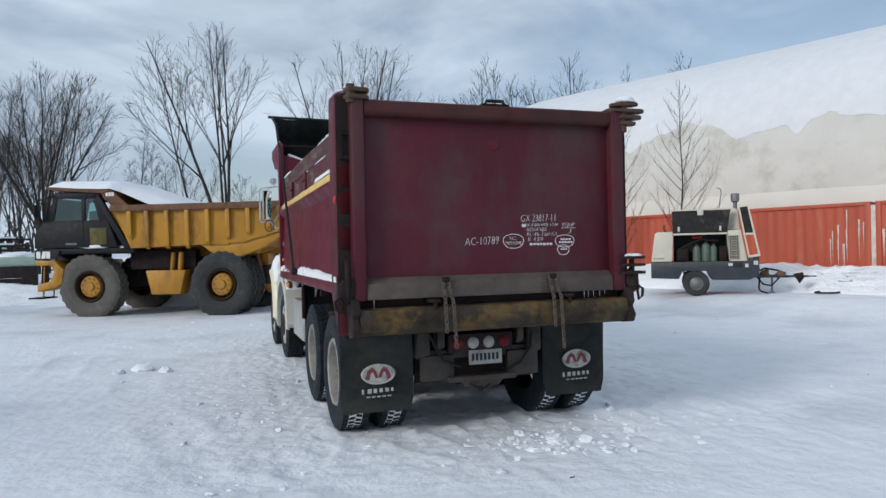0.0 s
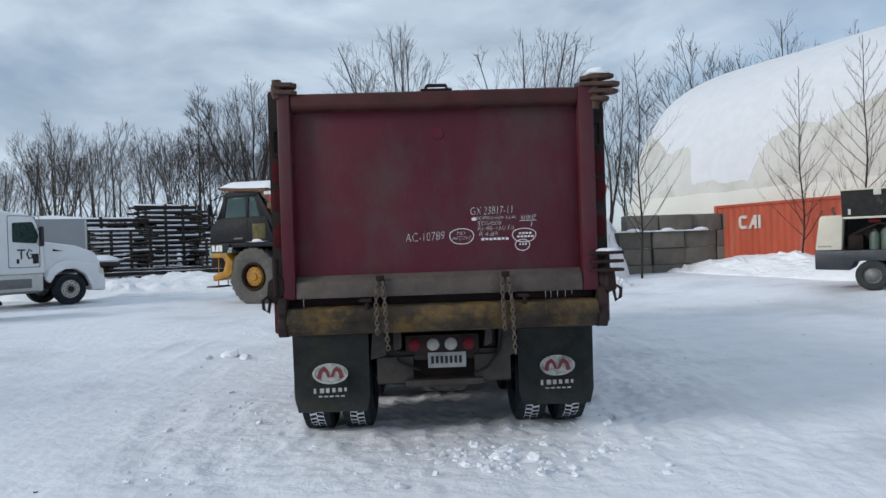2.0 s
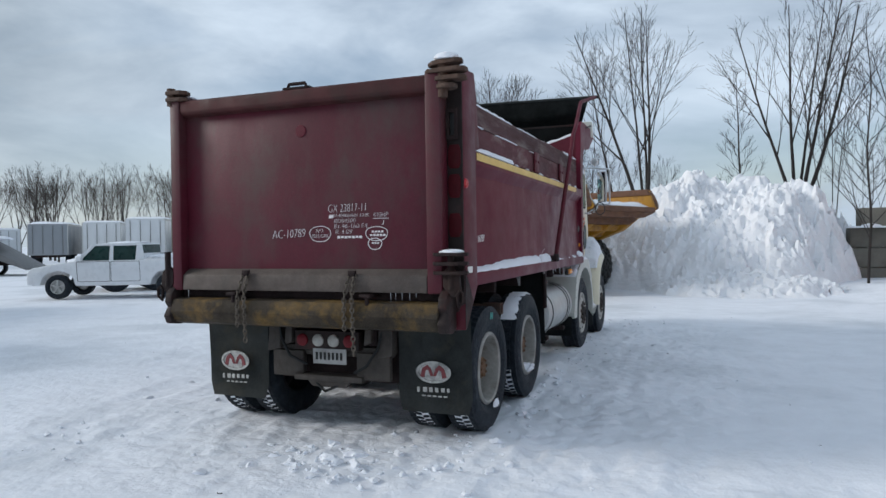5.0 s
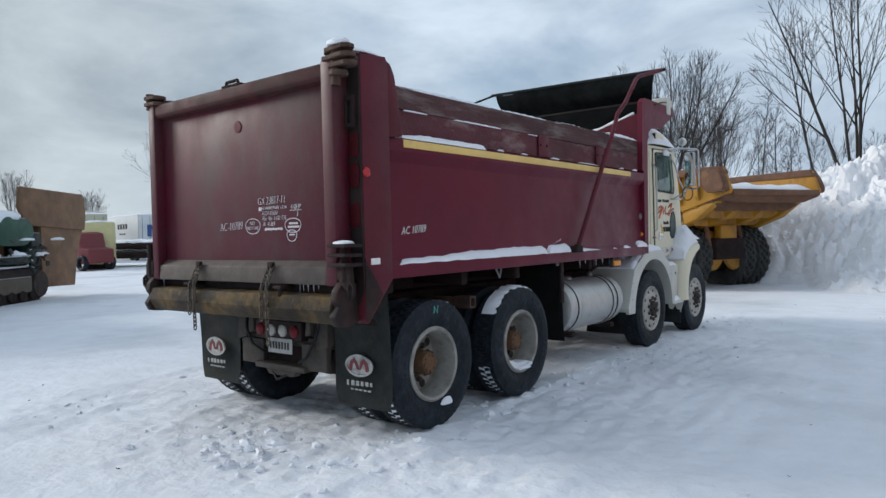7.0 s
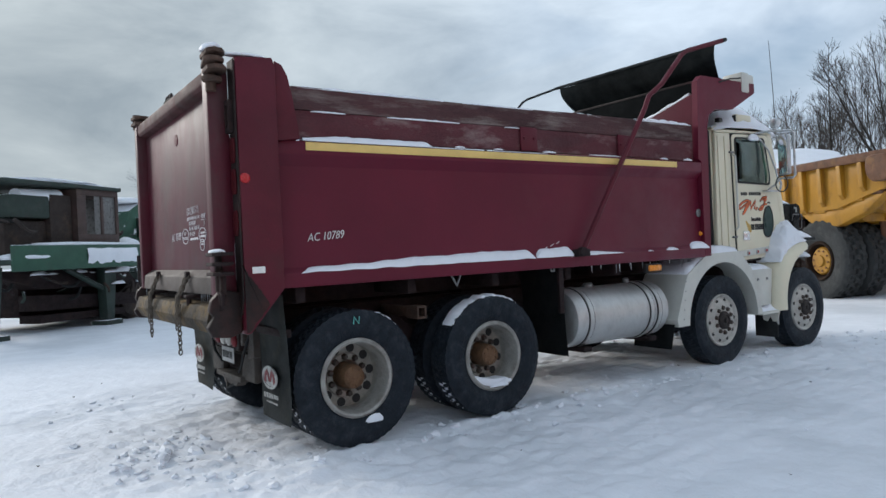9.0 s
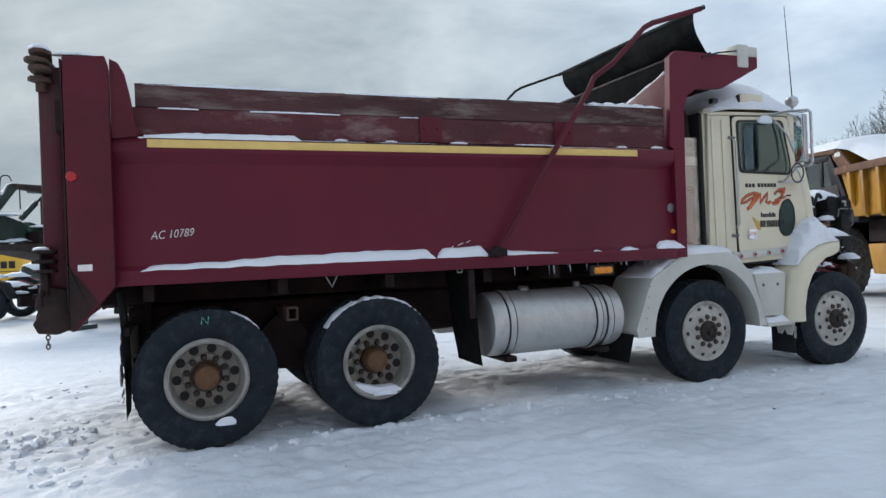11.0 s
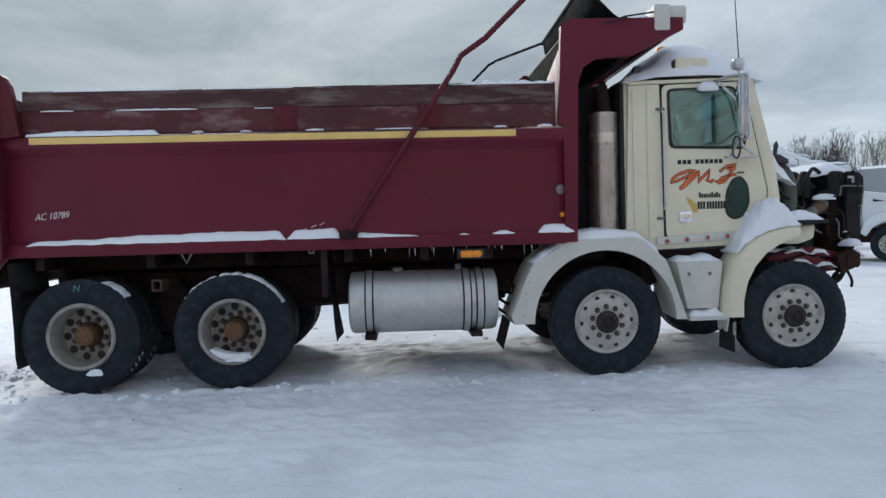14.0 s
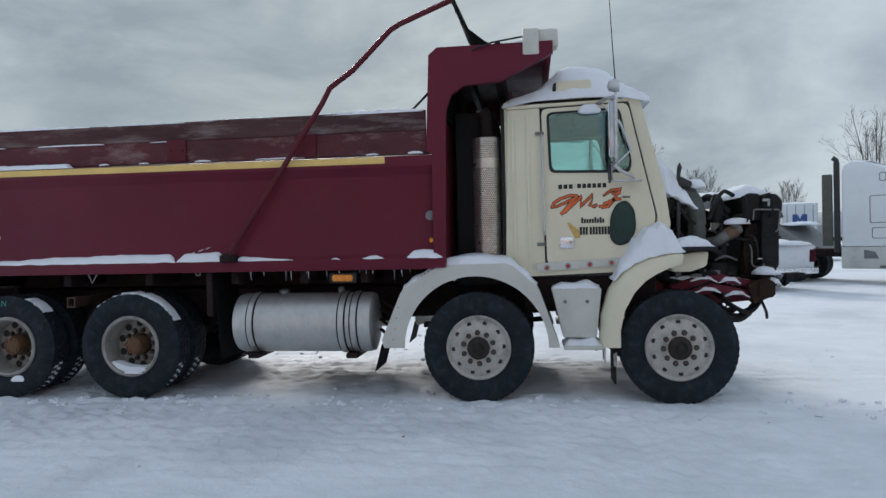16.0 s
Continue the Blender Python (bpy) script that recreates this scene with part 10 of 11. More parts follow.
part("body", bm, M_PICK, pick, "white pickup body")
bm = bmesh.new()
for s in (-1, 1):
    a, b = s * 0.80, s * 0.74
    for pts in ([(0.70, 1.12), (0.78, 1.59), (0.92, 1.61), (0.98, 1.12)], [(1.62, 1.12), (1.60, 1.61), (1.70, 1.61), (1.74, 1.12)], [(2.75, 1.12), (2.2, 1.61), (2.08, 1.61), (2.58, 1.12)], [(0.92, 1.56), (0.92, 1.62), (2.1, 1.62), (2.14, 1.56)]):
        prism(bm, pts, "x", a, b, 0.01)
prism(bm, [(0.76, 1.58), (0.8, 1.62), (1.2, 1.64), (1.8, 1.64), (2.1, 1.61), (2.14, 1.58)], "x", -0.78, 0.78, 0.02)
prism(bm, [(0.68, 1.12), (0.72, 1.33), (0.78, 1.33), (0.78, 1.12)], "x", -0.78, 0.78, 0.01)
part("cab_frame", bm, M_PICK, pick)
for pts, x0, x1 in (([(0.95, 1.13), (0.9, 1.58), (2.1, 1.58), (2.62, 1.13)], -0.77, -0.765), ([(0.95, 1.13), (0.9, 1.58), (2.1, 1.58), (2.62, 1.13)], 0.765, 0.77),
                    ([(0.74, 1.33), (0.78, 1.58), (0.785, 1.58), (0.745, 1.33)], -0.74, 0.74), ([(2.68, 1.13), (2.14, 1.58), (2.135, 1.58), (2.67, 1.13)], -0.74, 0.74)):
    bm = bmesh.new()
    prism(bm, pts, "x", x0, x1)
    part("window", bm, M_DGLASS, pick, "dark cab window")
bm = bmesh.new()
box(bm, -0.7, 0.7, 1.0, 1.5, 0.8, 1.55, 0.06)
box(bm, -0.7, 0.7, 1.8, 2.2, 0.8, 1.5, 0.06)
part("seats", bm, M_SEAT, pick)
bm = bmesh.new()
for s in (-1, 1):
    ring_plate(bm, rounded([(0.80, 0.5), (0.82, 1.1), (1.66, 1.1), (1.66, 0.5)], 0.04), rounded([(0.812, 0.512), (0.832, 1.09), (1.648, 1.09), (1.648, 0.512)], 0.04), "x", s * 0.88, s * 0.884)
    ring_plate(bm, rounded([(1.68, 0.5), (1.68, 1.1), (2.66, 1.1), (2.62, 0.5)], 0.04), rounded([(1.692, 0.512), (1.692, 1.09), (2.645, 1.09), (2.608, 0.512)], 0.04), "x", s * 0.88, s * 0.884)
part("door_gaps", bm, M_DARKP, pick)
for s in (-1, 1):
    bm = bmesh.new()
    box(bm, min(s * 0.87, s * 0.89), max(s * 0.87, s * 0.89), -1.155, -1.0, 0.72, 1.05, 0.02)
    box(bm, min(s * 0.70, s * 0.885), max(s * 0.70, s * 0.885), -1.17, -1.12, 0.72, 1.05, 0.02)
    part("tail_lamp", bm, M_TAILL, pick, "tall red tail lamp")
    bm = bmesh.new()
    box(bm, min(s * 0.86, s * 1.06), max(s * 0.86, s * 1.06), 2.45, 2.6, 1.1, 1.26, 0.04)
    part("mirror", bm, M_PICK, pick)
    for y in (0.0, 3.2):
        w = share("wheel", far_tyre, pick, pose(s * 0.79, y, 0.36, 0, 0, 0 if s > 0 else 180) @ Matrix.Diagonal((0.82, 0.70, 0.70, 1)))
        bm = bmesh.new()
        lathe(bm, [(0.30, 0.0), (0.30, 0.11), (0.27, 0.11), (0.25, 0.02), (0, 0.02)], "x", (0, 0, 0), 24)
        for k in range(5):
            a = 2 * math.pi * k / 5
            box(bm, 0.04, 0.1, -0.035, 0.035, 0.05, 0.28, 0.01, m=Matrix.Rotation(a, 4, "X"))
        lathe(bm, [(0.08, 0.02), (0.07, 0.11), (0, 0.12)], "x", (0, 0, 0), 14)
        part("alloy_rim", bm, M_ALU, w)
bm = bmesh.new()
box(bm, -0.86, 0.86, -1.30, -1.12, 0.42, 0.58, 0.03)
part("rear_bumper", bm, M_CHROME, pick)
bm = bmesh.new()
box(bm, -0.86, 0.86, -1.1, 0.66, 1.155, 1.19, 0.015)
part("bed_cover", bm, M_PICK, pick)
bm = bmesh.new()
for k in range(5):
    blob(bm, (0.0, -0.95 + 0.36 * k, 1.18), 0.85, 0.32, 0.09 + 0.02 * (k % 2), k, sub=3)
blob(bm, (0, 1.45, 1.625), 0.7, 0.6, 0.05, 8)
part("cover_snow", bm, M_SNOW, pick)
bm = bmesh.new()
box(bm, -0.3, 0.3, -1.4, -1.28, 0.36, 0.46, 0.02)
cyl(bm, (0, -1.45, 0.4), (0, -1.3, 0.4), 0.04, 8)
part("tow_hitch", bm, M_CHASSIS, pick)

# ---- green tracked machine ----
M_GRN = mat("faded_green_paint", (0.022, 0.078, 0.047), 0.5, var=0.2, scale=2, bump=0.08, dirt=(0.03, 0.045, 0.035), amount=0.4, dscale=1.8, snow=0.95)
M_GRND = mat("dark_green_grease", (0.02, 0.036, 0.028), 0.6, var=0.3, scale=3, bump=0.2, dirt=(0.05, 0.04, 0.035), amount=0.4, snow=0.85)
M_PLATE = mat("rust_brown_plate", (0.20, 0.115, 0.065), 0.8, var=0.25, scale=1.5, bump=0.15, dirt=(0.11, 0.06, 0.04), amount=0.5, dscale=1.2)
M_TAN = mat("tan_dusty_steel", (0.12, 0.098, 0.075), 0.85, var=0.2, scale=2, bump=0.15, dirt=(0.13, 0.1, 0.08), amount=0.4, snow=0.8)
MU = Vector((-0.63, 0.78, 0)).normalized()
M_RACKD = mat("dark_rusty_panels", (0.03, 0.02, 0.016), 0.8, var=0.4, scale=4, bump=0.25, dirt=(0.10, 0.055, 0.03), amount=0.35, dscale=3)
mach = thing("tracked_crusher", Matrix.Translation((-10.0, 5.2, -0.04)) @ pose(0, 0, 0, 0, 0, math.degrees(math.atan2(MU.y, MU.x))), "green tracked crusher with rusty hopper plates, dusted with snow", "crusher")
for y0 in (0.0, 2.3):
    bm = bmesh.new()
    loop = [(2.3, 0.45), (2.4, 0.18), (2.7, 0.02), (6.3, 0.02), (6.6, 0.2), (6.72, 0.5), (6.6, 0.8), (6.3, 0.92), (2.7, 0.92), (2.4, 0.75)]
    prism(bm, loop, "y", y0 + 0.04, y0 + 0.56, 0.02)
    tr = part("track", bm, M_RACKD, mach, "dark rusty steel crawler track")
    for k in range(30):
        x = 2.62 + 0.125 * k
        for z in (-0.01, 0.92):
            bm = bmesh.new()
            box(bm, x, x + 0.10, y0, y0 + 0.6, z, z + 0.04, 0.006)
            part("track_shoe", bm, M_CHASSIS, tr)
    for x in (2.75, 6.28):
        bm = bmesh.new()
        lathe(bm, [(0, -0.05), (0.36, -0.05), (0.38, 0), (0.36, 0.05), (0, 0.05)], "y", (x, y0, 0.47), 20)
        part("sprocket", bm, M_RACKD, tr)
    bm = bmesh.new()
    box(bm, 3.1, 5.9, y0 - 0.02, y0 + 0.06, 0.28, 0.7, 0.02)
    part("track_frame", bm, M_TAN, tr)
    for k in range(7):
        bm = bmesh.new()
        lathe(bm, [(0, -0.03), (0.13, -0.03), (0.15, 0), (0.13, 0.03), (0, 0.03)], "y", (3.05 + 0.48 * k, y0, 0.2), 14)
        part("track_roller", bm, M_CHASSIS, tr)
    bm = bmesh.new()
    for k in range(9):
        blob(bm, (2.75 + 0.42 * k, y0 + 0.08, 0.96), 0.27, 0.12, 0.035, 40 + k)
    part("track_snow", bm, M_SNOW, tr, sharp=85)
for nm, b, mt, lb in (("lower_frame", (2.0, 6.4, 0.6, 2.3, 0.45, 1.05), M_CHASSIS, ""), ("deck", (2.2, 6.6, 0.1, 2.6, 1.05, 1.25), M_GRND, ""), ("platform", (-1.6, 2.1, -0.9, 1.6, 1.55, 1.66), M_GRND, ""),
                      ("platform_skirt", (-1.6, 2.1, -0.95, -0.88, 1.40, 1.95), M_GRN, "green platform skirt with snow"), ("engine_box", (-1.3, 0.35, 0.0, 1.7, 1.66, 3.1), M_CHASSIS, ""), ("roof_plate", (-1.5, 1.8, -0.7, 1.9, 3.26, 3.36), M_GRND, ""),
                      ("cabinet", (4.7, 6.2, 1.0, 2.3, 1.25, 3.05), M_GRND, ""), ("understructure", (-0.3, 2.2, 0.4, 2.2, 0.35, 1.4), M_CHASSIS, "")):
    bm = bmesh.new()
    box(bm, *b, 0.03)
    part(nm, bm, mt, mach, lb)
bm = bmesh.new()
for b in ((0.45, 1.75, -0.62, -0.56, 2.0, 2.2), (0.45, 1.75, -0.62, -0.56, 3.12, 3.28), (0.45, 0.72, -0.62, -0.56, 2.2, 3.12), (1.18, 1.26, -0.62, -0.56, 2.2, 3.12), (1.66, 1.75, -0.62, -0.56, 2.2, 3.12),
          (1.70, 1.76, -0.6, 0.6, 2.0, 2.2), (1.70, 1.76, -0.6, 0.6, 3.12, 3.28), (1.70, 1.76, 0.5, 0.6, 2.2, 3.12), (0.45, 1.75, -0.6, 0.65, 3.24, 3.34), (0.45, 0.5, -0.6, 0.6, 2.0, 3.3)):
    box(bm, *b, 0.008)
part("control_cab", bm, mat("brown_cab_paint", (0.06, 0.035, 0.03), 0.6, dirt=(0.1, 0.07, 0.05), amount=0.4), mach, "brown framed control cab with dull panes")
bm = bmesh.new()
box(bm, 1.0, 1.66, -0.59, -0.585, 2.2, 3.12, 0.001)
box(bm, 1.72, 1.725, -0.56, 0.5, 2.2, 3.12, 0.001)
part("cab_panes", bm, mat("dull_pane", (0.13, 0.125, 0.12), 0.3, dirt=(0.1, 0.1, 0.1), amount=0.3), mach)
bm = bmesh.new()
prism(bm, [(3.0, 1.3), (3.15, 2.0), (3.55, 2.95), (3.9, 3.15), (4.75, 3.22), (4.8, 1.9), (4.5, 1.3)], "y", 0.6, 2.2, 0.03)
part("crusher_housing", bm, M_GRN, mach, "green sloping crusher housing")
bm = bmesh.new()
prism(bm, rounded([(4.35, 1.55), (4.35, 2.12), (4.6, 2.32), (5.6, 2.28), (5.85, 2.05), (5.85, 1.8), (5.5, 1.55)], 0.15), "y", -0.15, 0.95, 0.03)
part("fuel_tank", bm, M_GRN, mach, "green rounded fuel tank capped with snow")
for k, (c_, r_) in enumerate((((5.05, 0.4, 2.24), (0.76, 0.56, 0.22)), ((3.9, 1.3, 3.17), (0.8, 0.75, 0.16)), ((3.2, 0.0, 1.25), (0.4, 0.3, 0.2)), ((4.0, 0.0, 1.25), (0.35, 0.3, 0.14)), ((0.3, 0.5, 3.36), (1.75, 1.25, 0.1)),
                              ((2.6, -0.1, 1.9), (0.3, 0.3, 0.2)), ((4.6, 0.3, 0.93), (1.9, 0.3, 0.06)), ((-1.0, -0.7, 1.66), (0.6, 0.3, 0.12)), ((0.4, -0.85, 1.95), (1.5, 0.1, 0.05)))):
    bm = bmesh.new()
    blob(bm, c_, *r_, k + 3)
    part("machine_snow", bm, M_SNOW, mach, sharp=85)
bm = bmesh.new()
vs, n_ = [], 22
for k in range(n_ + 1):
    u = k / n_
    x = 0.35 + 1.6 * u
    top = 1.86 + 0.02 * noise.noise(Vector((u * 6, 1, 0)))
    low = 1.52 + 0.08 * noise.noise(Vector((u * 9, 2, 0))) + 0.05 * noise.noise(Vector((u * 25, 2, 0)))
    vs += [(x, -0.953, top), (x, -0.985, 0.5 * (top + low)), (x, -0.953, low)]
add(bm, vs, [(3 * k + i_, 3 * k + 3 + i_, 3 * k + 4 + i_, 3 * k + 1 + i_) for k in range(n_) for i_ in range(2)])
part("skirt_snow", bm, M_SNOW, mach, "snow plastered on the skirt", 85)
for b_ in ((-1.25, 0.3, -0.35, -0.05, 1.68, 2.5), (-0.2, 0.42, -0.5, -0.2, 2.0, 3.1)):
    bm = bmesh.new()
    box(bm, *b_, 0.04)
    part("engine_panel", bm, M_RACKD, mach)
bm = bmesh.new()
prism(bm, [(5.55, 3.15), (5.45, 2.6), (5.8, 2.1), (6.6, 2.08), (8.9, 2.0), (9.0, 2.6), (8.92, 3.02), (8.8, 3.12)], "y", 0.0, 0.1, 0.01)
prism(bm, [(6.55, 0.35), (6.55, 2.08), (8.85, 2.0), (8.5, 1.3), (8.3, 0.3)], "y", 0.05, 0.12, 0.01)
box(bm, 5.7, 8.0, 0.1, 1.9, 2.3, 2.4, 0.02)
box(bm, 6.6, 7.8, 0.12, 1.8, 0.6, 2.3, 0.03)
part("hopper_plate", bm, M_PLATE, mach, "large rust-brown hopper plates")
bm = bmesh.new()
box(bm, 6.72, 6.92, 0.03, 0.06, 0.95, 1.1, 0.005)
part("plate_opening", bm, M_DARKP, mach)
for x0 in (1.25, -1.9):
    bm = bmesh.new()
    prism(bm, [(x0, 0.12), (x0 - 0.05, 1.5), (x0 + 0.36, 1.5), (x0 + 0.22, 0.12)], "y", -0.62, -0.35, 0.02)
    box(bm, x0 - 0.14, x0 + 0.38, -0.72, -0.25, 0.0, 0.12, 0.02)
    tube(bm, [(x0 + 0.08, -0.5, 0.85), (x0 - 1.1, -0.5, 1.42)], 0.07, 8)
    part("support_leg", bm, M_GRND, mach, "dark green support leg with brace")
for nm, pts in (("side_girder", [(-0.4, 0.5), (-0.4, 0.85), (2.6, 0.72), (2.6, 0.42)]), ("lower_girder", [(-0.4, 0.22), (-0.4, 0.40), (2.2, 0.36), (2.2, 0.20)]), ("belly_plate", [(-1.2, 1.25), (-1.5, 1.42), (2.2, 1.42), (2.7, 0.95), (-0.3, 0.98)])):
    bm = bmesh.new()
    prism(bm, pts, "y", -0.3, 0.3, 0.02)
    part(nm, bm, M_CHASSIS, mach)
for b_ in ((-1.2, -0.2, -0.5, -0.1, 2.55, 3.05), (-0.15, 0.4, -0.55, -0.1, 1.7, 2.0), (2.3, 3.0, -0.2, 0.5, 1.25, 1.75), (6.0, 6.45, 0.0, 0.8, 1.25, 1.9)):
    bm = bmesh.new()
    box(bm, *b_, 0.04)
    part("machine_box", bm, M_GRND, mach)
bm = bmesh.new()
prism(bm, [(4.35, 2.35), (4.55, 3.05), (5.35, 3.02), (5.5, 2.5), (5.2, 2.3)], "y", 0.75, 1.0, 0.03)
part("green_fin", bm, M_GRN, mach)
rng = random.Random(19)
for k in range(70):
    p = Vector((rng.uniform(-1.5, 6.4), rng.uniform(-0.75, 0.1), rng.uniform(0.95, 1.6) if k % 3 else rng.uniform(1.7, 2.9)))
    if p.z > 1.7 and p.x > 0.4:
        p = Vector((rng.uniform(2.2, 4.3), rng.uniform(0.0, 0.5), rng.uniform(1.3, 2.4)))
    q = Vector((rng.uniform(-0.6, 0.6), rng.uniform(-0.1, 0.1), rng.uniform(-0.3, 0.25)))
    bm = bmesh.new()
    tube(bm, smooth([p, p + q * 0.5 + Vector((0, -0.06, rng.uniform(-0.12, 0.06))), p + q], 4), rng.uniform(0.018, 0.05), 6)
    part("machine_hose", bm, rng.choice([M_CHASSIS, M_GREASE, M_GRND, M_RACKD]), mach)
for k in range(26):
    bm = bmesh.new()
    blob(bm, (rng.uniform(-1.5, 6.2), rng.uniform(-0.7, 0.2), rng.choice([0.98, 1.27, 1.3, 1.68])), rng.uniform(0.1, 0.3), rng.uniform(0.06, 0.15), rng.uniform(0.04, 0.1), k, rough=0.4, sub=2)
    part("machine_snow", bm, M_SNOW, mach, sharp=85)
bm = bmesh.new()
cyl(bm, (-0.9, -0.3, 3.0), (0.2, -0.3, 3.05), 0.19, 16)
part("muffler", bm, M_SNOW, mach, "snow-covered silencer")
bm = bmesh.new()
tube(bm, [(4.0, 0.5, 2.6), (3.7, 0.3, 2.4), (3.6, 0.2, 1.9), (3.9, 0.1, 1.5)], 0.06, 8)
box(bm, 3.8, 4.4, 0.45, 0.62, 2.2, 2.75, 0.03)
box(bm, 3.3, 3.9, 0.1, 0.5, 1.3, 1.75, 0.03)
part("valve_gear", bm, M_GRND, mach)
# conveyor and hydraulic arm
for nm, pts, y0, y1, mt, lb in (("hydraulic_arm", [(-3.3, 2.0), (-3.12, 1.95), (-2.42, 2.90), (-2.18, 3.22), (-2.1, 3.28), (-2.16, 3.40), (-2.3, 3.38), (-2.55, 3.02)], 1.1, 1.3, M_GRND, "dark green hydraulic arm"),
                                ("arm_beam", [(-2.28, 3.38), (-2.24, 3.28), (-1.3, 3.20), (-0.9, 3.24), (-1.4, 3.38)], 1.08, 1.32, M_RACKD, ""),
                                ("arm_housing", [(-3.2, 2.7), (-3.2, 2.2), (-2.25, 2.02), (-2.12, 2.1), (-2.1, 2.42), (-2.2, 2.5), (-2.55, 2.62)], 0.9, 1.5, M_GRND, "green conveyor housing dusted with snow"),
                                ("head_plate", [(-2.08, 2.30), (-2.05, 2.50), (-1.95, 2.48), (-1.45, 2.26), (-1.4, 2.12), (-1.9, 2.18)], 0.9, 1.5, M_GRN, ""),
                                ("tail_box", [(-2.02, 1.72), (-1.98, 2.28), (-1.4, 2.2), (-1.3, 1.6)], 0.6, 1.6, M_CHASSIS, ""),
                                ("tail_belt", [(-3.4, 1.98), (-3.4, 1.86), (-2.4, 1.80), (-1.6, 1.62), (-0.9, 1.45), (-0.9, 1.60), (-1.6, 1.84), (-2.0, 1.98)], 0.5, 1.7, M_RACKD, "dark tail conveyor")):
    bm = bmesh.new()
    prism(bm, pts, "y", y0, y1, 0.02)
    part(nm, bm, mt, mach, lb)
bm = bmesh.new()
cyl(bm, (-2.16, 1.0, 2.56), (-1.80, 1.0, 2.95), 0.065, 12)
cyl(bm, (-1.84, 1.0, 2.91), (-1.45, 1.0, 3.30), 0.035, 10)
part("ram", bm, M_GRND, mach, "hydraulic ram")
bm = bmesh.new()
tube(bm, smooth([(-2.5, 1.2, 3.1), (-2.46, 1.2, 3.5), (-2.3, 1.2, 3.56), (-2.22, 1.2, 3.44)]), 0.014, 6)
tube(bm, [(-2.05, 1.2, 3.26), (-2.05, 1.2, 2.80)], 0.014, 6)
part("arm_line", bm, M_CHASSIS, mach)
for k, (x, z, w_) in enumerate(((-2.7, 2.62, 0.5), (-2.35, 2.03, 0.35), (-1.75, 2.36, 0.3), (-2.9, 2.0, 0.5), (-1.7, 1.88, 0.25))):
    bm = bmesh.new()
    blob(bm, (x, 1.0, z), w_, 0.4, 0.06, 60 + k, rough=0.4, sub=2)
    part("machine_snow", bm, M_SNOW, mach, sharp=85)


# ---- stacked steel racks ----
M_RACK = mat("dark_brown_rack_steel", (0.017, 0.012, 0.0105), 0.8, var=0.3, scale=4, bump=0.2, dirt=(0.07, 0.035, 0.02), amount=0.35, snow=1.05)


def rack(c, turn, w, h, d, levels, seed, label):
    rng = random.Random(seed)
    root = thing("steel_rack", pose(c[0], c[1], 0.1, 0, 0, turn), label, "rack", "stacked steel racks")
    for x in (0.0, w * 0.36, w * 0.68, w):
        for y in (0, d):
            bm = bmesh.new()
            box(bm, x - 0.09, x + 0.09, y - 0.09, y + 0.09, 0, h + rng.uniform(0.0, 0.25), 0.01)
            part("upright", bm, M_RACK, root)
    for k in range(levels):
        z = 0.5 + (h - 0.55) * k / (levels - 1)
        for y in (0, d * 0.5, d):
            bm = bmesh.new()
            o = rng.uniform(-0.5, 0.5)
            tl = rng.uniform(-0.04, 0.04)
            prism(bm, [(-0.3 + o, z - tl), (w + 0.3 + o, z + tl), (w + 0.3 + o, z + tl + 0.13), (-0.3 + o, z - tl + 0.13)], "y", y - 0.10, y + 0.10, 0.01)
            part("beam", bm, M_RACK, root)
            if y == d * 0.5:
                continue
            bm = bmesh.new()
            a = -0.25 + o + rng.uniform(0, 0.2) * w
            b = a + rng.uniform(0.55, 0.85) * w
            pts = [(a + (b - a) * i / 10, z + 0.155 + 0.012 * rng.random() + tl * (2 * (a + (b - a) * i / 10) / w - 1)) for i in range(11)]
            tube(bm, [(p[0], y, p[1]) for p in pts], 0.062, 6)
            part("beam_snow", bm, M_SNOW, root)
        for q in range(5):
            bm = bmesh.new()
            x = rng.uniform(0, w)
            box(bm, x - 0.07, x + 0.07, 0, d, z + 0.10, z + 0.2)
            part("cross_piece", bm, M_RACK, root)
    return root


rack((-15.4, 43.6), 32, 3.3, 4.4, 2.4, 13, 1, "tall stack of dark brown steel racks under snow")
rack((-21.5, 40.8), 24, 6.2, 3.6, 2.4, 12, 2, "long stack of dark brown steel racks under snow")
rack((-27.5, 40.0), 12, 5.2, 3.4, 2.4, 11, 3, "long stack of dark brown steel racks under snow")
rack((-12.2, 45.2), 40, 2.2, 2.6, 2.2, 5, 4, "low stack of dark brown steel racks under snow")
for c, turn, w, h, n, k in (((-16.6, 46.6), 32, 4.2, 4.0, 12, 5), ((-22.8, 43.9), 24, 6.4, 3.3, 11, 6), ((-28.3, 43.2), 12, 5.6, 3.2, 10, 7), ((-18.0, 41.6), 20, 3.4, 2.9, 10, 8), ((-11.8, 44.0), 40, 2.4, 2.2, 8, 9)):
    rack(c, turn, w, h, 2.4, n, k, "long stack of dark brown steel racks under snow")
random.seed(21)
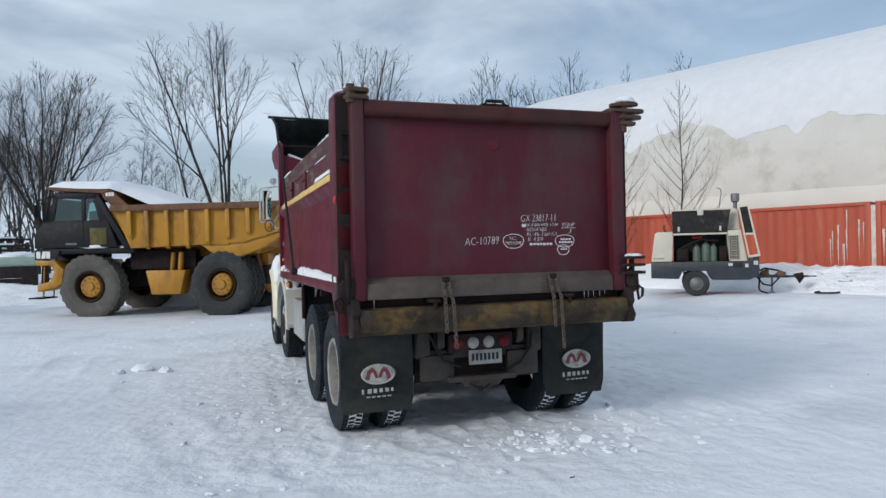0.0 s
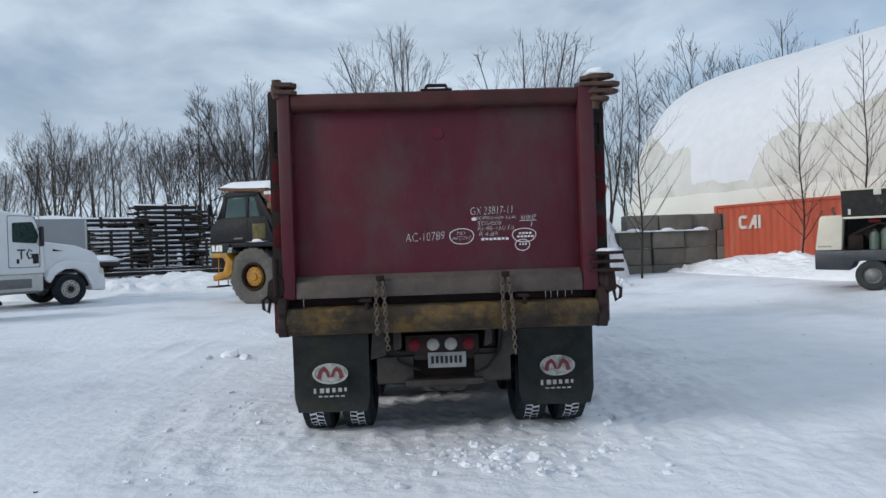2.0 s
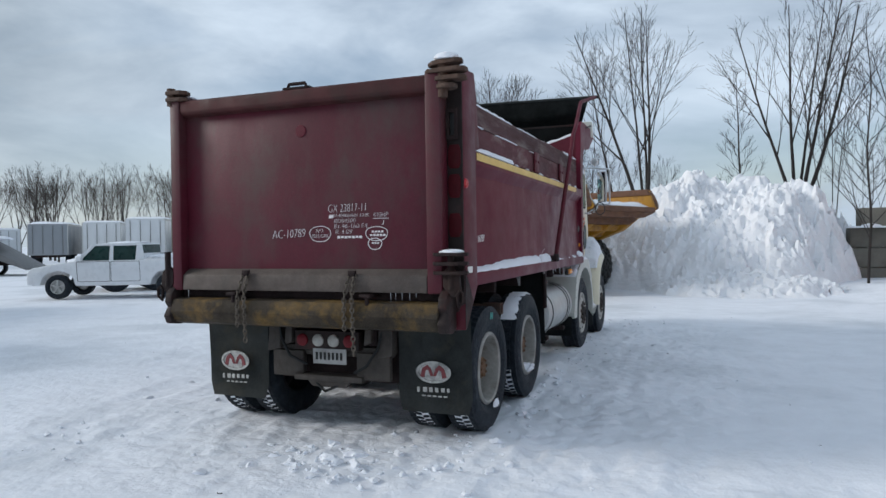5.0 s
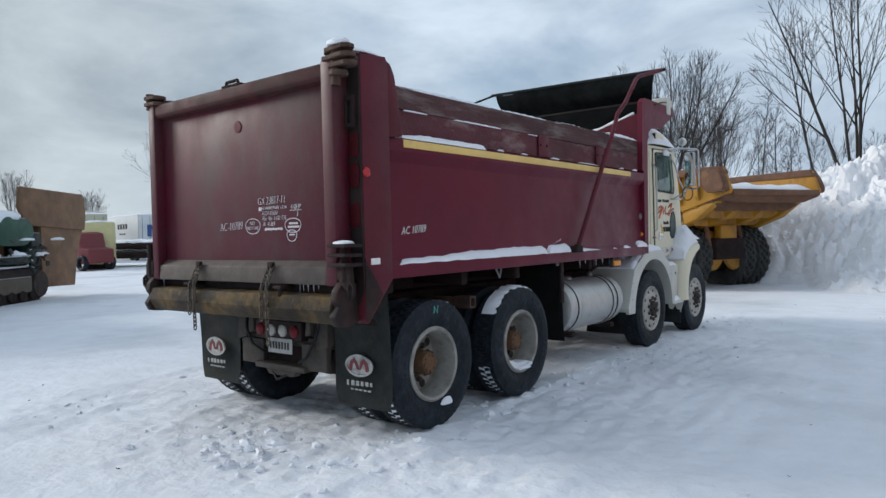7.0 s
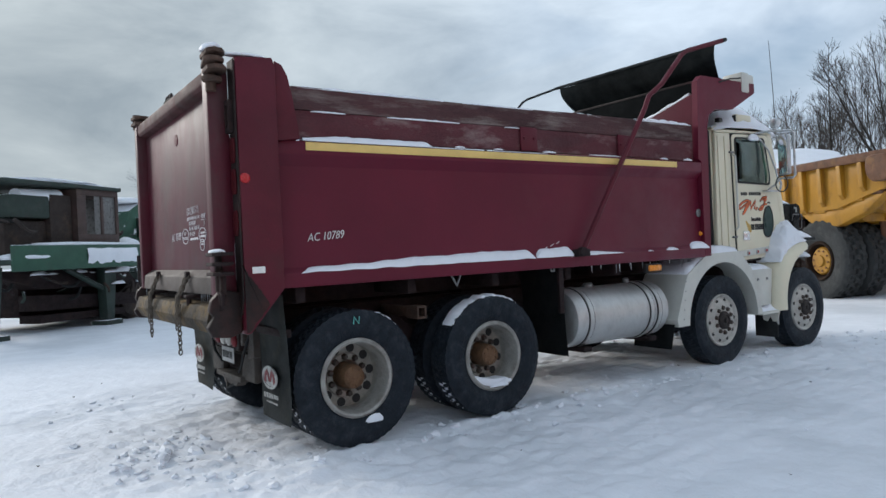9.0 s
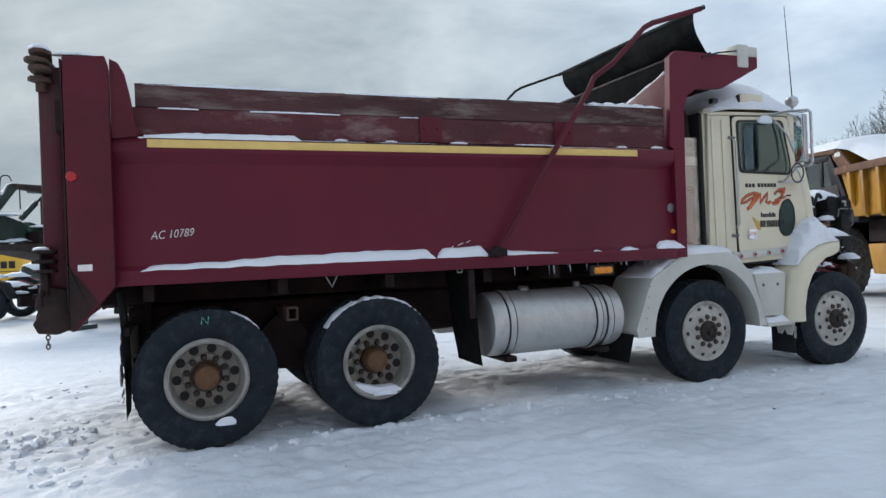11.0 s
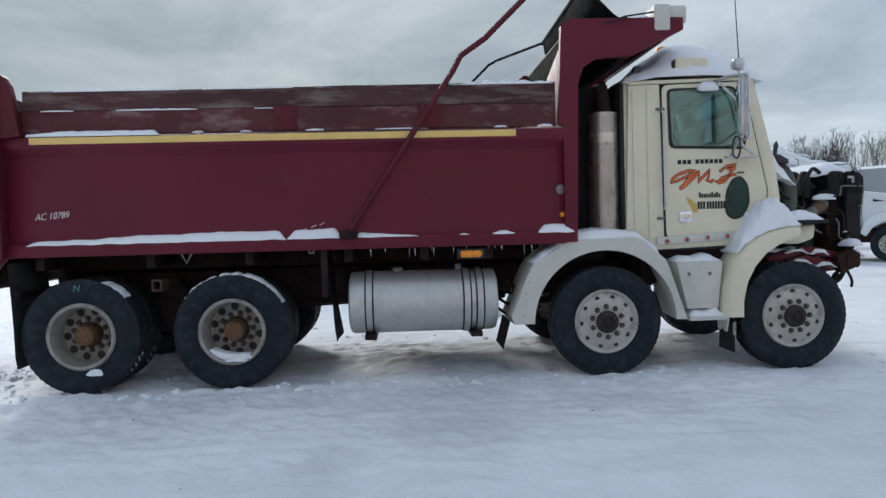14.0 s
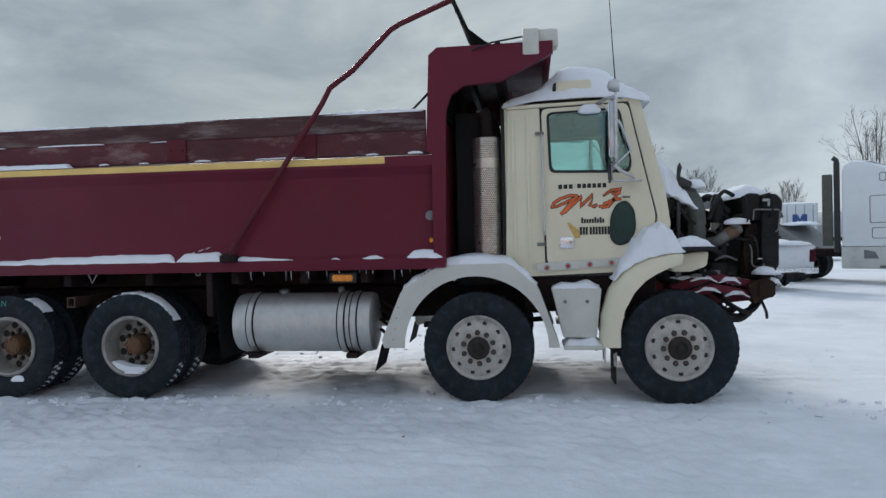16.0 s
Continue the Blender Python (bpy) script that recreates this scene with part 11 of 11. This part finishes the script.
for k in range(13):
    x, y = -24 + 1.55 * k + random.uniform(-0.3, 0.3), 37.0 + 0.75 * k * 0.6 + random.uniform(-0.4, 0.4)
    if k > 8:
        x, y = -12.6 + 1.25 * (k - 9), 32.6 + 0.3 * (k - 9) + random.uniform(-0.3, 0.3)
    p = thing("beam_stack", pose(x, y, 0.1, 0, 0, random.uniform(10, 40)), "low pile of dark steel beams with snow", "steel beams", "beam piles")
    for q in range(5):
        bm = bmesh.new()
        z = 0.22 * (q // 2)
        o = 0.35 * (q % 2) + random.uniform(-0.05, 0.05)
        box(bm, -1.2 + random.uniform(-0.3, 0.3), 1.4, o, o + 0.22, z, z + 0.2, 0.02)
        part("beam", bm, M_RACK, p)
flat = thing("flatbed_trailer", pose(-21, 36.2, 0.05, 0, 0, 22), "dark flatbed trailer loaded with snowy timbers", "trailer")
bm = bmesh.new()
box(bm, -5, 6.5, 0, 2.4, 0.9, 1.15, 0.03)
part("bed", bm, M_RACK, flat)
bm = bmesh.new()
box(bm, -4.5, 6, 0.3, 2.1, 0.1, 0.9, 0.05)
part("underframe", bm, M_CHASSIS, flat)
for k in range(7):
    bm = bmesh.new()
    blob(bm, (-4 + 1.6 * k, 1.1, 1.14), 1.0, 1.1, 0.3, k, sub=2)
    part("bed_snow", bm, M_SNOW, flat)

# pale green wrapped pile behind the haul truck
M_PALEG = mat("pale_green_sheeting", (0.38, 0.5, 0.4), 0.6, var=0.15, scale=2, bump=0.1, snow=0.9)
bm = bmesh.new()
box(bm, -0.8, 0.9, -0.7, 0.7, 0.9, 1.35, 0.12)
pg = thing("covered_stack", pose(-8.5, 36.8, 0.35, 0, 0, 15), "pale green sheeted stack under snow", "covered stack")
part("cover", bm, M_PALEG, pg)
bm = bmesh.new()
box(bm, -0.72, 0.82, -0.65, 0.65, -0.4, 0.9, 0.05)
part("base", bm, M_RACK, pg)
bm = bmesh.new()
blob(bm, (0.05, 0, 1.33), 0.82, 0.68, 0.18, 4)
part("snow_cap", bm, M_SNOW, pg)

# ---- box trailers ----
M_TRW = mat("white_trailer_panel", (0.68, 0.70, 0.71), 0.5, var=0.05, scale=0.8, bump=0.03, dirt=(0.5, 0.5, 0.48), amount=0.25, dscale=0.7)
M_TRG = mat("grey_trailer_panel", (0.27, 0.29, 0.31), 0.5, var=0.06, scale=0.8, bump=0.03, dirt=(0.2, 0.2, 0.2), amount=0.25, dscale=0.7)
M_TRB = mat("beige_trailer_panel", (0.5, 0.48, 0.36), 0.55, var=0.06, scale=0.8, bump=0.03, dirt=(0.35, 0.33, 0.26), amount=0.25, dscale=0.7)
M_BLUEP = mat("blue_print", (0.03, 0.08, 0.25), 0.5, var=0.1, scale=10, bump=0.0)


def snow_sheet(x0, x1, y0, y1, z, h, parent, seed):
    """One uneven blanket of snow with rounded edges on a flat roof."""
    n, m = 26, 10
    vs = []
    for j in range(m + 1):
        for i in range(n + 1):
            u, v = 2 * i / n - 1, 2 * j / m - 1
            e = max(0.0, (1 - abs(u) ** 10) * (1 - abs(v) ** 6)) ** 0.5
            w = 1 + 0.35 * noise.noise(Vector((u * 4 + seed, v * 2, seed)))
            vs.append((x0 + (x1 - x0) * i / n, y0 + (y1 - y0) * j / m, z + h * e * w))
    bm = bmesh.new()
    add(bm, vs, [(j * (n + 1) + i, j * (n + 1) + i + 1, (j + 1) * (n + 1) + i + 1, (j + 1) * (n + 1) + i) for j in range(m) for i in range(n)])
    return part("roof_snow", bm, M_SNOW, parent, sharp=85)


def trailer(c, along, length, width, height, floor, mt, label, bars=None):
    """Local x runs along; the end face with doors is at x = 0, the long side seen at y = 0."""
    root = thing("box_trailer", pose(c[0], c[1], 0.0, 0, 0, along), label, "trailer", "parked trailers")
    bm = bmesh.new()
    box(bm, 0, length, 0, width, floor, height, 0.03)
    part("body", bm, mt, root)
    bm = bmesh.new()
    for x in (0.01, length - 0.05):
        for y in (-0.015, width - 0.03):
            box(bm, x - 0.03, x + 0.05, y, y + 0.05, floor, height, 0.005)
    box(bm, -0.02, length + 0.02, -0.02, 0.04, height - 0.12, height - 0.02, 0.005)
    part("edge_trim", bm, M_ALU, root)
    n = max(2, int(length / 1.3))
    for k in range(1, n):
        bm = bmesh.new()
        box(bm, length * k / n - 0.012, length * k / n + 0.012, -0.012, 0.0, floor + 0.05, height - 0.14, 0.002)
        part("panel_joint", bm, M_ALU, root)
    for k in range(2):
        bm = bmesh.new()
        for q in (0.25, 0.75):
            cyl(bm, (-0.03, width * (0.5 * k + 0.5 * q), floor + 0.1), (-0.03, width * (0.5 * k + 0.5 * q), height - 0.15), 0.02, 6)
        part("door_bar", bm, M_STEEL, root)
    snow_sheet(-0.02, length + 0.02, -0.02, width + 0.02, height - 0.01, 0.16, root, length)
    for y in (0.05, width - 0.3):
        for x in (1.2, 2.4) if length > 5 else (length * 0.5,):
            w = share("wheel", far_tyre, root, pose(x, y + 0.13, 0.5, 0, 0, 90))
    bm = bmesh.new()
    box(bm, 0.1, length - 0.1, 0.4, width - 0.4, 0.75, floor, 0.02)
    part("underframe", bm, M_CHASSIS, root)
    return root


m_end = trailer((-47.6, 33.1), 169, 11.0, 2.5, 3.85, 1.15, M_TRW, "white box trailer with dark lettering shapes and snowy roof")
m_end.matrix_basis = pose(-48.0, 33.9, 0, 0, 0, 169)
for x0, x1, z0, z1 in [(3.0 + 0.75 * k, 3.5 + 0.75 * k, 2.7, 3.15) for k in range(4)] + [(3.6 + 0.6 * k, 4.0 + 0.6 * k, 2.2, 2.35) for k in range(3)]:
    bm = bmesh.new()
    box(bm, x0, x1, 2.5, 2.52, z0, z1, 0.01)
    part("letter_bar", bm, M_DARKP, m_end)
bm = bmesh.new()
for pts in ([(0.75, 2.0), (1.1, 2.0), (1.1, 3.0), (0.75, 3.0)], [(1.45, 2.0), (1.8, 2.0), (1.8, 3.0), (1.45, 3.0)], [(1.1, 3.0), (1.27, 2.6), (1.45, 3.0), (1.45, 2.6), (1.27, 2.2), (1.1, 2.6)]):
    prism(bm, pts, "x", -0.07, -0.05)
part("emblem", bm, M_BLUEP, m_end)
trailer((-46.5, 28.2), 172, 9.0, 2.5, 3.8, 1.1, M_TRB, "beige box trailer with snow on top").matrix_basis = pose(-47.1, 28.2, 0, 0, 0, 172)
trailer((0, 0), 0, 9.0, 2.5, 3.3, 1.1, M_TRW, "white box trailer standing far off").matrix_basis = pose(-52.9, 38.8, 0, 0, 0, 170)
trailer((0, 0), 0, 6.0, 2.5, 3.0, 0.9, M_TRW, "white box trailer standing far off").matrix_basis = pose(-50.4, 42.8, 0, 0, 0, 165)
trailer((0, 0), 0, 7.0, 2.5, 3.9, 1.0, M_TRW, "white box trailer with a grey rear door").matrix_basis = pose(-25.5, 38.0, 0, 0, 0, 120)
trailer((0, 0), 0, 7.0, 2.5, 3.3, 1.0, M_TRW, "white box trailer with a snowy roof").matrix_basis = pose(-29.0, 37.0, 0, 0, 0, 125)
trailer((0, 0), 0, 8.0, 2.5, 3.2, 1.0, M_TRW, "white box trailer with a snowy roof").matrix_basis = pose(-34.5, 38.5, 0, 0, 0, 130)
trailer((0, 0), 0, 6.0, 2.5, 3.1, 0.9, M_TRG, "grey box trailer with a snowy roof").matrix_basis = pose(-37.0, 36.2, 0, 0, 0, 130)
gt = trailer((0, 0), 0, 6.5, 2.5, 3.15, 1.0, M_TRG, "dark grey box trailer with dark rear door")
gt.matrix_basis = pose(-13.6, 31.9, 0, 0, 0, 210)
bm = bmesh.new()
box(bm, -0.06, -0.045, 0.1, 2.4, 1.5, 3.0, 0.004)
part("door_panel", bm, M_DARKP, gt)
bm = bmesh.new()
lathe(bm, [(0, -0.08), (0.45, -0.08), (0.45, -0.06)], "x", (0, 1.25, 2.3), 24)
part("round_sign", bm, M_REDL, gt)
yb = thing("yellow_crate", pose(-13.4, 29.0, 0.05, 0, 0, 45), "yellow steel crate with white crossed bands", "crate")
bm = bmesh.new()
box(bm, -0.7, 0.7, -0.6, 0.6, 0.12, 1.3, 0.02)
part("body", bm, M_CATY, yb)
bm = bmesh.new()
for sgn in (-1, 1):
    prism(bm, [(-0.62, 0.7 - sgn * 0.45), (-0.55, 0.63 - sgn * 0.45), (0.62, 0.7 + sgn * 0.45), (0.55, 0.78 + sgn * 0.45)], "y", -0.625 + 0.004 * sgn, -0.61)
    prism(bm, [(-0.52, 0.7 - sgn * 0.45), (-0.45, 0.63 - sgn * 0.45), (0.52, 0.7 + sgn * 0.45), (0.45, 0.78 + sgn * 0.45)], "x", 0.705, 0.72 + 0.004 * sgn)
part("bands", bm, M_WHITE, yb)
bm = bmesh.new()
box(bm, -0.9, 0.9, -0.8, 0.8, 0.0, 0.12, 0.02)
part("skid", bm, M_STEEL, yb)

# low-bed trailer with folded ramp
low = thing("lowbed_trailer", pose(-30.0, 26.5, 0.0, 0, 0, 205), "dark low-bed trailer with snowy deck and raised ramp", "trailer")
bm = bmesh.new()
box(bm, 0, 13.0, -1.2, 1.2, 0.55, 0.9, 0.04)
box(bm, 3.0, 13.0, -1.0, 1.0, 1.1, 1.5, 0.15)
part("deck", bm, M_CHASSIS, low)
bm = bmesh.new()
prism(bm, [(0.0, 0.9), (-1.6, 0.3), (-1.6, 0.45), (1.2, 2.0), (2.0, 2.0), (1.6, 1.6)], "y", -1.1, 1.1, 0.03)
part("ramp", bm, M_STEEL, low)
for y in (-0.95, 0.95):
    for x in (0.9, 1.9, 2.9):
        share("wheel", far_tyre, low, pose(x, y, 0.42, 0, 0, 90) @ Matrix.Diagonal((0.9, 0.82, 0.82, 1)))
bm = bmesh.new()
for k in range(10):
    blob(bm, (3.3 + 1.0 * k, 0, 1.46), 0.8, 1.0, 0.22, k, sub=2)
    blob(bm, (2.8 + 1.0 * k, -1.0, 0.88), 0.7, 0.25, 0.15, k + 9, sub=2)
blob(bm, (0.6, 0, 1.9), 0.9, 1.0, 0.2, 30, sub=2)
part("deck_snow", bm, M_SNOW, low)
# orange loader beside a pale yellow panel stack
M_ORANGE = mat("orange_machine_paint", (0.6, 0.12, 0.025), 0.5, var=0.15, scale=2, bump=0.05, dirt=(0.2, 0.07, 0.03), amount=0.3, snow=0.8)
M_PALEY = mat("pale_yellow_panel", (0.6, 0.55, 0.28), 0.5, var=0.1, scale=1.5, bump=0.03, dirt=(0.4, 0.37, 0.2), amount=0.25)
om = thing("red_loader", pose(-33.6, 20.4, 0, 0, 0, 100), "small dark red machine beside pale yellow panels", "loader")
bm = bmesh.new()
prism(bm, [(-1.3, 0.4), (-1.3, 1.2), (-0.6, 1.3), (-0.4, 2.1), (0.1, 2.2), (0.4, 1.1), (1.4, 0.9), (1.4, 0.4)], "x", -0.8, 0.8, 0.06)
part("body", bm, M_REDP, om)
for s in (-1, 1):
    for y in (-0.8, 0.9):
        share("wheel", far_tyre, om, pose(s * 0.85, y, 0.42, 0, 0, 0) @ Matrix.Diagonal((1, 0.82, 0.82, 1)))
pp = thing("panel_stack", pose(-34.5, 21.5, 0, 0, 0, 60), "pale yellow panel box with snow on top", "panel stack")
bm = bmesh.new()
box(bm, -0.9, 0.9, -0.7, 0.7, 0.3, 2.75, 0.05)
part("body", bm, M_PALEY, pp)
bm = bmesh.new()
box(bm, -0.7, 0.7, -0.5, 0.5, 0.0, 0.3, 0.03)
part("base", bm, M_CHASSIS, pp)
bm = bmesh.new()
blob(bm, (0, 0, 2.74), 0.9, 0.7, 0.12, 1, sub=2)
part("snow_cap", bm, M_SNOW, pp)

# ---- what stands beyond the crusher: school bus, red machine, bare truck chassis ----
M_BUS = mat("school_bus_yellow", (0.72, 0.40, 0.03), 0.4, var=0.06, scale=2, bump=0.02, dirt=(0.4, 0.22, 0.05), amount=0.2)
bus = thing("school_bus", pose(-61.2, -10.1, -0.1, 0, 0, 80), "yellow school bus with snow on its roof", "bus")
bm = bmesh.new()
prism(bm, rounded([(-1.2, 0.5), (1.2, 0.5), (1.2, 2.3), (1.0, 2.9), (-1.0, 2.9), (-1.2, 2.3)], 0.2), "x", -5, 5, 0.02, m=None)
part("body", bm, M_BUS, bus)
for s in (-1, 1):
    for k in range(15):
        bm = bmesh.new()
        box(bm, -4.7 + 0.62 * k, -4.2 + 0.62 * k, min(s * 1.2, s * 1.215), max(s * 1.2, s * 1.215), 1.65, 2.25, 0.01)
        part("window", bm, M_DARKP, bus)
    for z in (1.0, 1.35):
        bm = bmesh.new()
        box(bm, -5, 5, min(s * 1.2, s * 1.22), max(s * 1.2, s * 1.22), z, z + 0.06, 0.005)
        part("side_rail", bm, M_DARKP, bus)
    for x in (-3.2, 3.0):
        share("wheel", far_tyre, bus, pose(x, s * 1.05, 0.5, 0, 0, 90))
snow_sheet(-4.95, 4.95, -0.98, 0.98, 2.88, 0.16, bus, 3)
rm = thing("red_machine", pose(-21.2, 1.35, 0, 0, 0, 60) @ Matrix.Diagonal((0.55, 0.8, 1.0, 1)), "small red machine heaped with snow", "machine")
bm = bmesh.new()
box(bm, -1.0, 1.0, -0.6, 0.6, 0.4, 1.05, 0.1)
box(bm, -0.5, 0.3, -0.5, 0.5, 1.0, 1.3, 0.1)
part("body", bm, M_REDP, rm)
bm = bmesh.new()
blob(bm, (0, 0, 1.2), 0.9, 0.6, 0.35, 3)
part("snow_cap", bm, M_SNOW, rm)
bm = bmesh.new()
box(bm, -0.9, 0.9, -0.5, 0.5, -0.03, 0.42, 0.04)
part("base", bm, M_CHASSIS, rm)
ch = thing("bare_chassis", pose(-14.55, 0.3, -0.03, 0, 0, 75), "bare black truck chassis buried in snow", "chassis")
bm = bmesh.new()
for y in (-0.45, 0.45):
    box(bm, -4.5, 2.5, y - 0.05, y + 0.05, 0.65, 0.9, 0.01)
for x in (-4, -2.5, -1, 0.5, 2):
    box(bm, x, x + 0.12, -0.45, 0.45, 0.68, 0.86, 0.01)
part("frame", bm, M_CHASSIS, ch)
for b_ in ((2.0, 2.9, -0.5, 0.6, 0.35, 0.95), (2.5, 3.3, -0.9, 0.9, 0.45, 0.7), (2.1, 2.5, 0.5, 0.95, 0.3, 0.8)):
    bm = bmesh.new()
    box(bm, *b_, 0.05)
    part("running_gear", bm, M_CHASSIS, ch)
for k in range(5):
    bm = bmesh.new()
    blob(bm, (2.1 + 0.28 * k, -0.6 + 0.2 * (k % 3), 0.72 + 0.12 * (k % 2)), 0.2, 0.16, 0.08, 30 + k, rough=0.4, sub=2)
    part("gear_snow", bm, M_SNOW, ch, sharp=85)
for s in (-1, 1):
    for x in (-3.2, 1.4):
        share("wheel", far_tyre, ch, pose(x, s * 0.95, 0.5, 0, 0, 90 if s > 0 else -90))
    bm = bmesh.new()
    prism(bm, [(0.7, 0.6), (0.9, 1.05), (1.4, 1.2), (1.9, 1.05), (2.1, 0.6), (2.0, 0.6), (1.8, 0.98), (1.4, 1.12), (1.0, 0.98), (0.8, 0.6)], "y", s * 0.75, s * 1.15, 0.01)
    part("mudguard", bm, M_BLACK, ch)
    bm = bmesh.new()
    blob(bm, (1.4, s * 0.95, 1.18), 0.5, 0.22, 0.12, 4)
    blob(bm, (-3.2, s * 0.95, 1.0), 0.4, 0.2, 0.12, 5)
    part("wheel_snow", bm, M_SNOW, ch)
bm = bmesh.new()
for k in range(5):
    blob(bm, (-3.8 + 1.3 * k, 0.1 * (-1) ** k, 0.88), 0.6, 0.4, 0.16, k + 4, sub=2)
part("frame_snow", bm, M_SNOW, ch)

# ---- lumps of broken snow lying about ----
random.seed(77)
bm = bmesh.new()


def lump(x, y, r):
    t = bmesh.new()
    bmesh.ops.create_icosphere(t, subdivisions=2, radius=1.0)
    q = Matrix.Rotation(random.uniform(0, 6), 4, "Z")
    e = (random.uniform(0.7, 1.5), random.uniform(0.6, 1.1), random.uniform(0.35, 0.8))
    z = ground_surface(x, y)
    for v in t.verts:
        k = 1 + 0.75 * noise.noise(v.co * 2.1 + Vector((x * 7, y * 7, 0)))
        v.co = q @ Vector((v.co.x * e[0] * r * k, v.co.y * e[1] * r * k, v.co.z * e[2] * r * k)) + Vector((x, y, z + r * e[2] * 0.3))
    merge(bm, t)


for k in range(430):
    u = random.random()
    if u < 0.22:
        x, y = random.gauss(2.7, 0.5), random.gauss(4.95, 0.22)
    elif u < 0.45:
        x, y = random.gauss(0.3, 0.5), random.gauss(7.0, 2.2)
    elif u < 0.9:
        x, y = random.gauss(3.45, 0.2), random.uniform(5.0, 14.5)
    else:
        x, y = random.uniform(-3, 8), random.uniform(4.5, 18)
    r = random.choice([0.008, 0.011, 0.014, 0.018, 0.024, 0.034])
    if math.hypot(x, y) < 0.6:
        continue
    lump(x, y, r)
for x, y, r in ((3.55, 6.75, 0.06), (3.62, 6.9, 0.045), (3.5, 7.0, 0.05), (3.65, 6.6, 0.03), (3.58, 8.1, 0.04), (3.7, 8.25, 0.03), (3.55, 8.35, 0.035), (3.62, 5.75, 0.04), (3.72, 7.6, 0.025), (3.6, 10.2, 0.03), (3.75, 10.6, 0.025), (2.62, 4.95, 0.05), (2.85, 4.9, 0.045), (2.75, 5.02, 0.035), (2.95, 4.85, 0.04), (3.1, 5.0, 0.035), (1.95, 5.2, 0.04), (2.2, 5.1, 0.04), (2.7, 5.15, 0.06), (3.0, 5.3, 0.05), (2.45, 5.3, 0.05), (-0.9, 10.5, 0.14), (-0.6, 10.2, 0.09), (-1.2, 10.3, 0.08)):
    lump(x, y, r)
lo = part("snow_lumps", bm, M_SNOW, None, sharp=28)
tagged(lo, "scattered lumps of broken snow on the ground", "snow lumps", kind="stuff")
bm = bmesh.new()
for k in range(110):
    x, y = random.uniform(-4, 11), random.uniform(0.8, 16)
    z = ground_surface(x, y)
    r = random.choice([0.004, 0.005, 0.007, 0.011])
    blob(bm, (x, y, z), r * random.uniform(1, 2.5), r, r, k, sub=1)
tagged(part("debris", bm, M_RACK, None), "dark specks of bark and gravel on snow", "debris", kind="stuff")
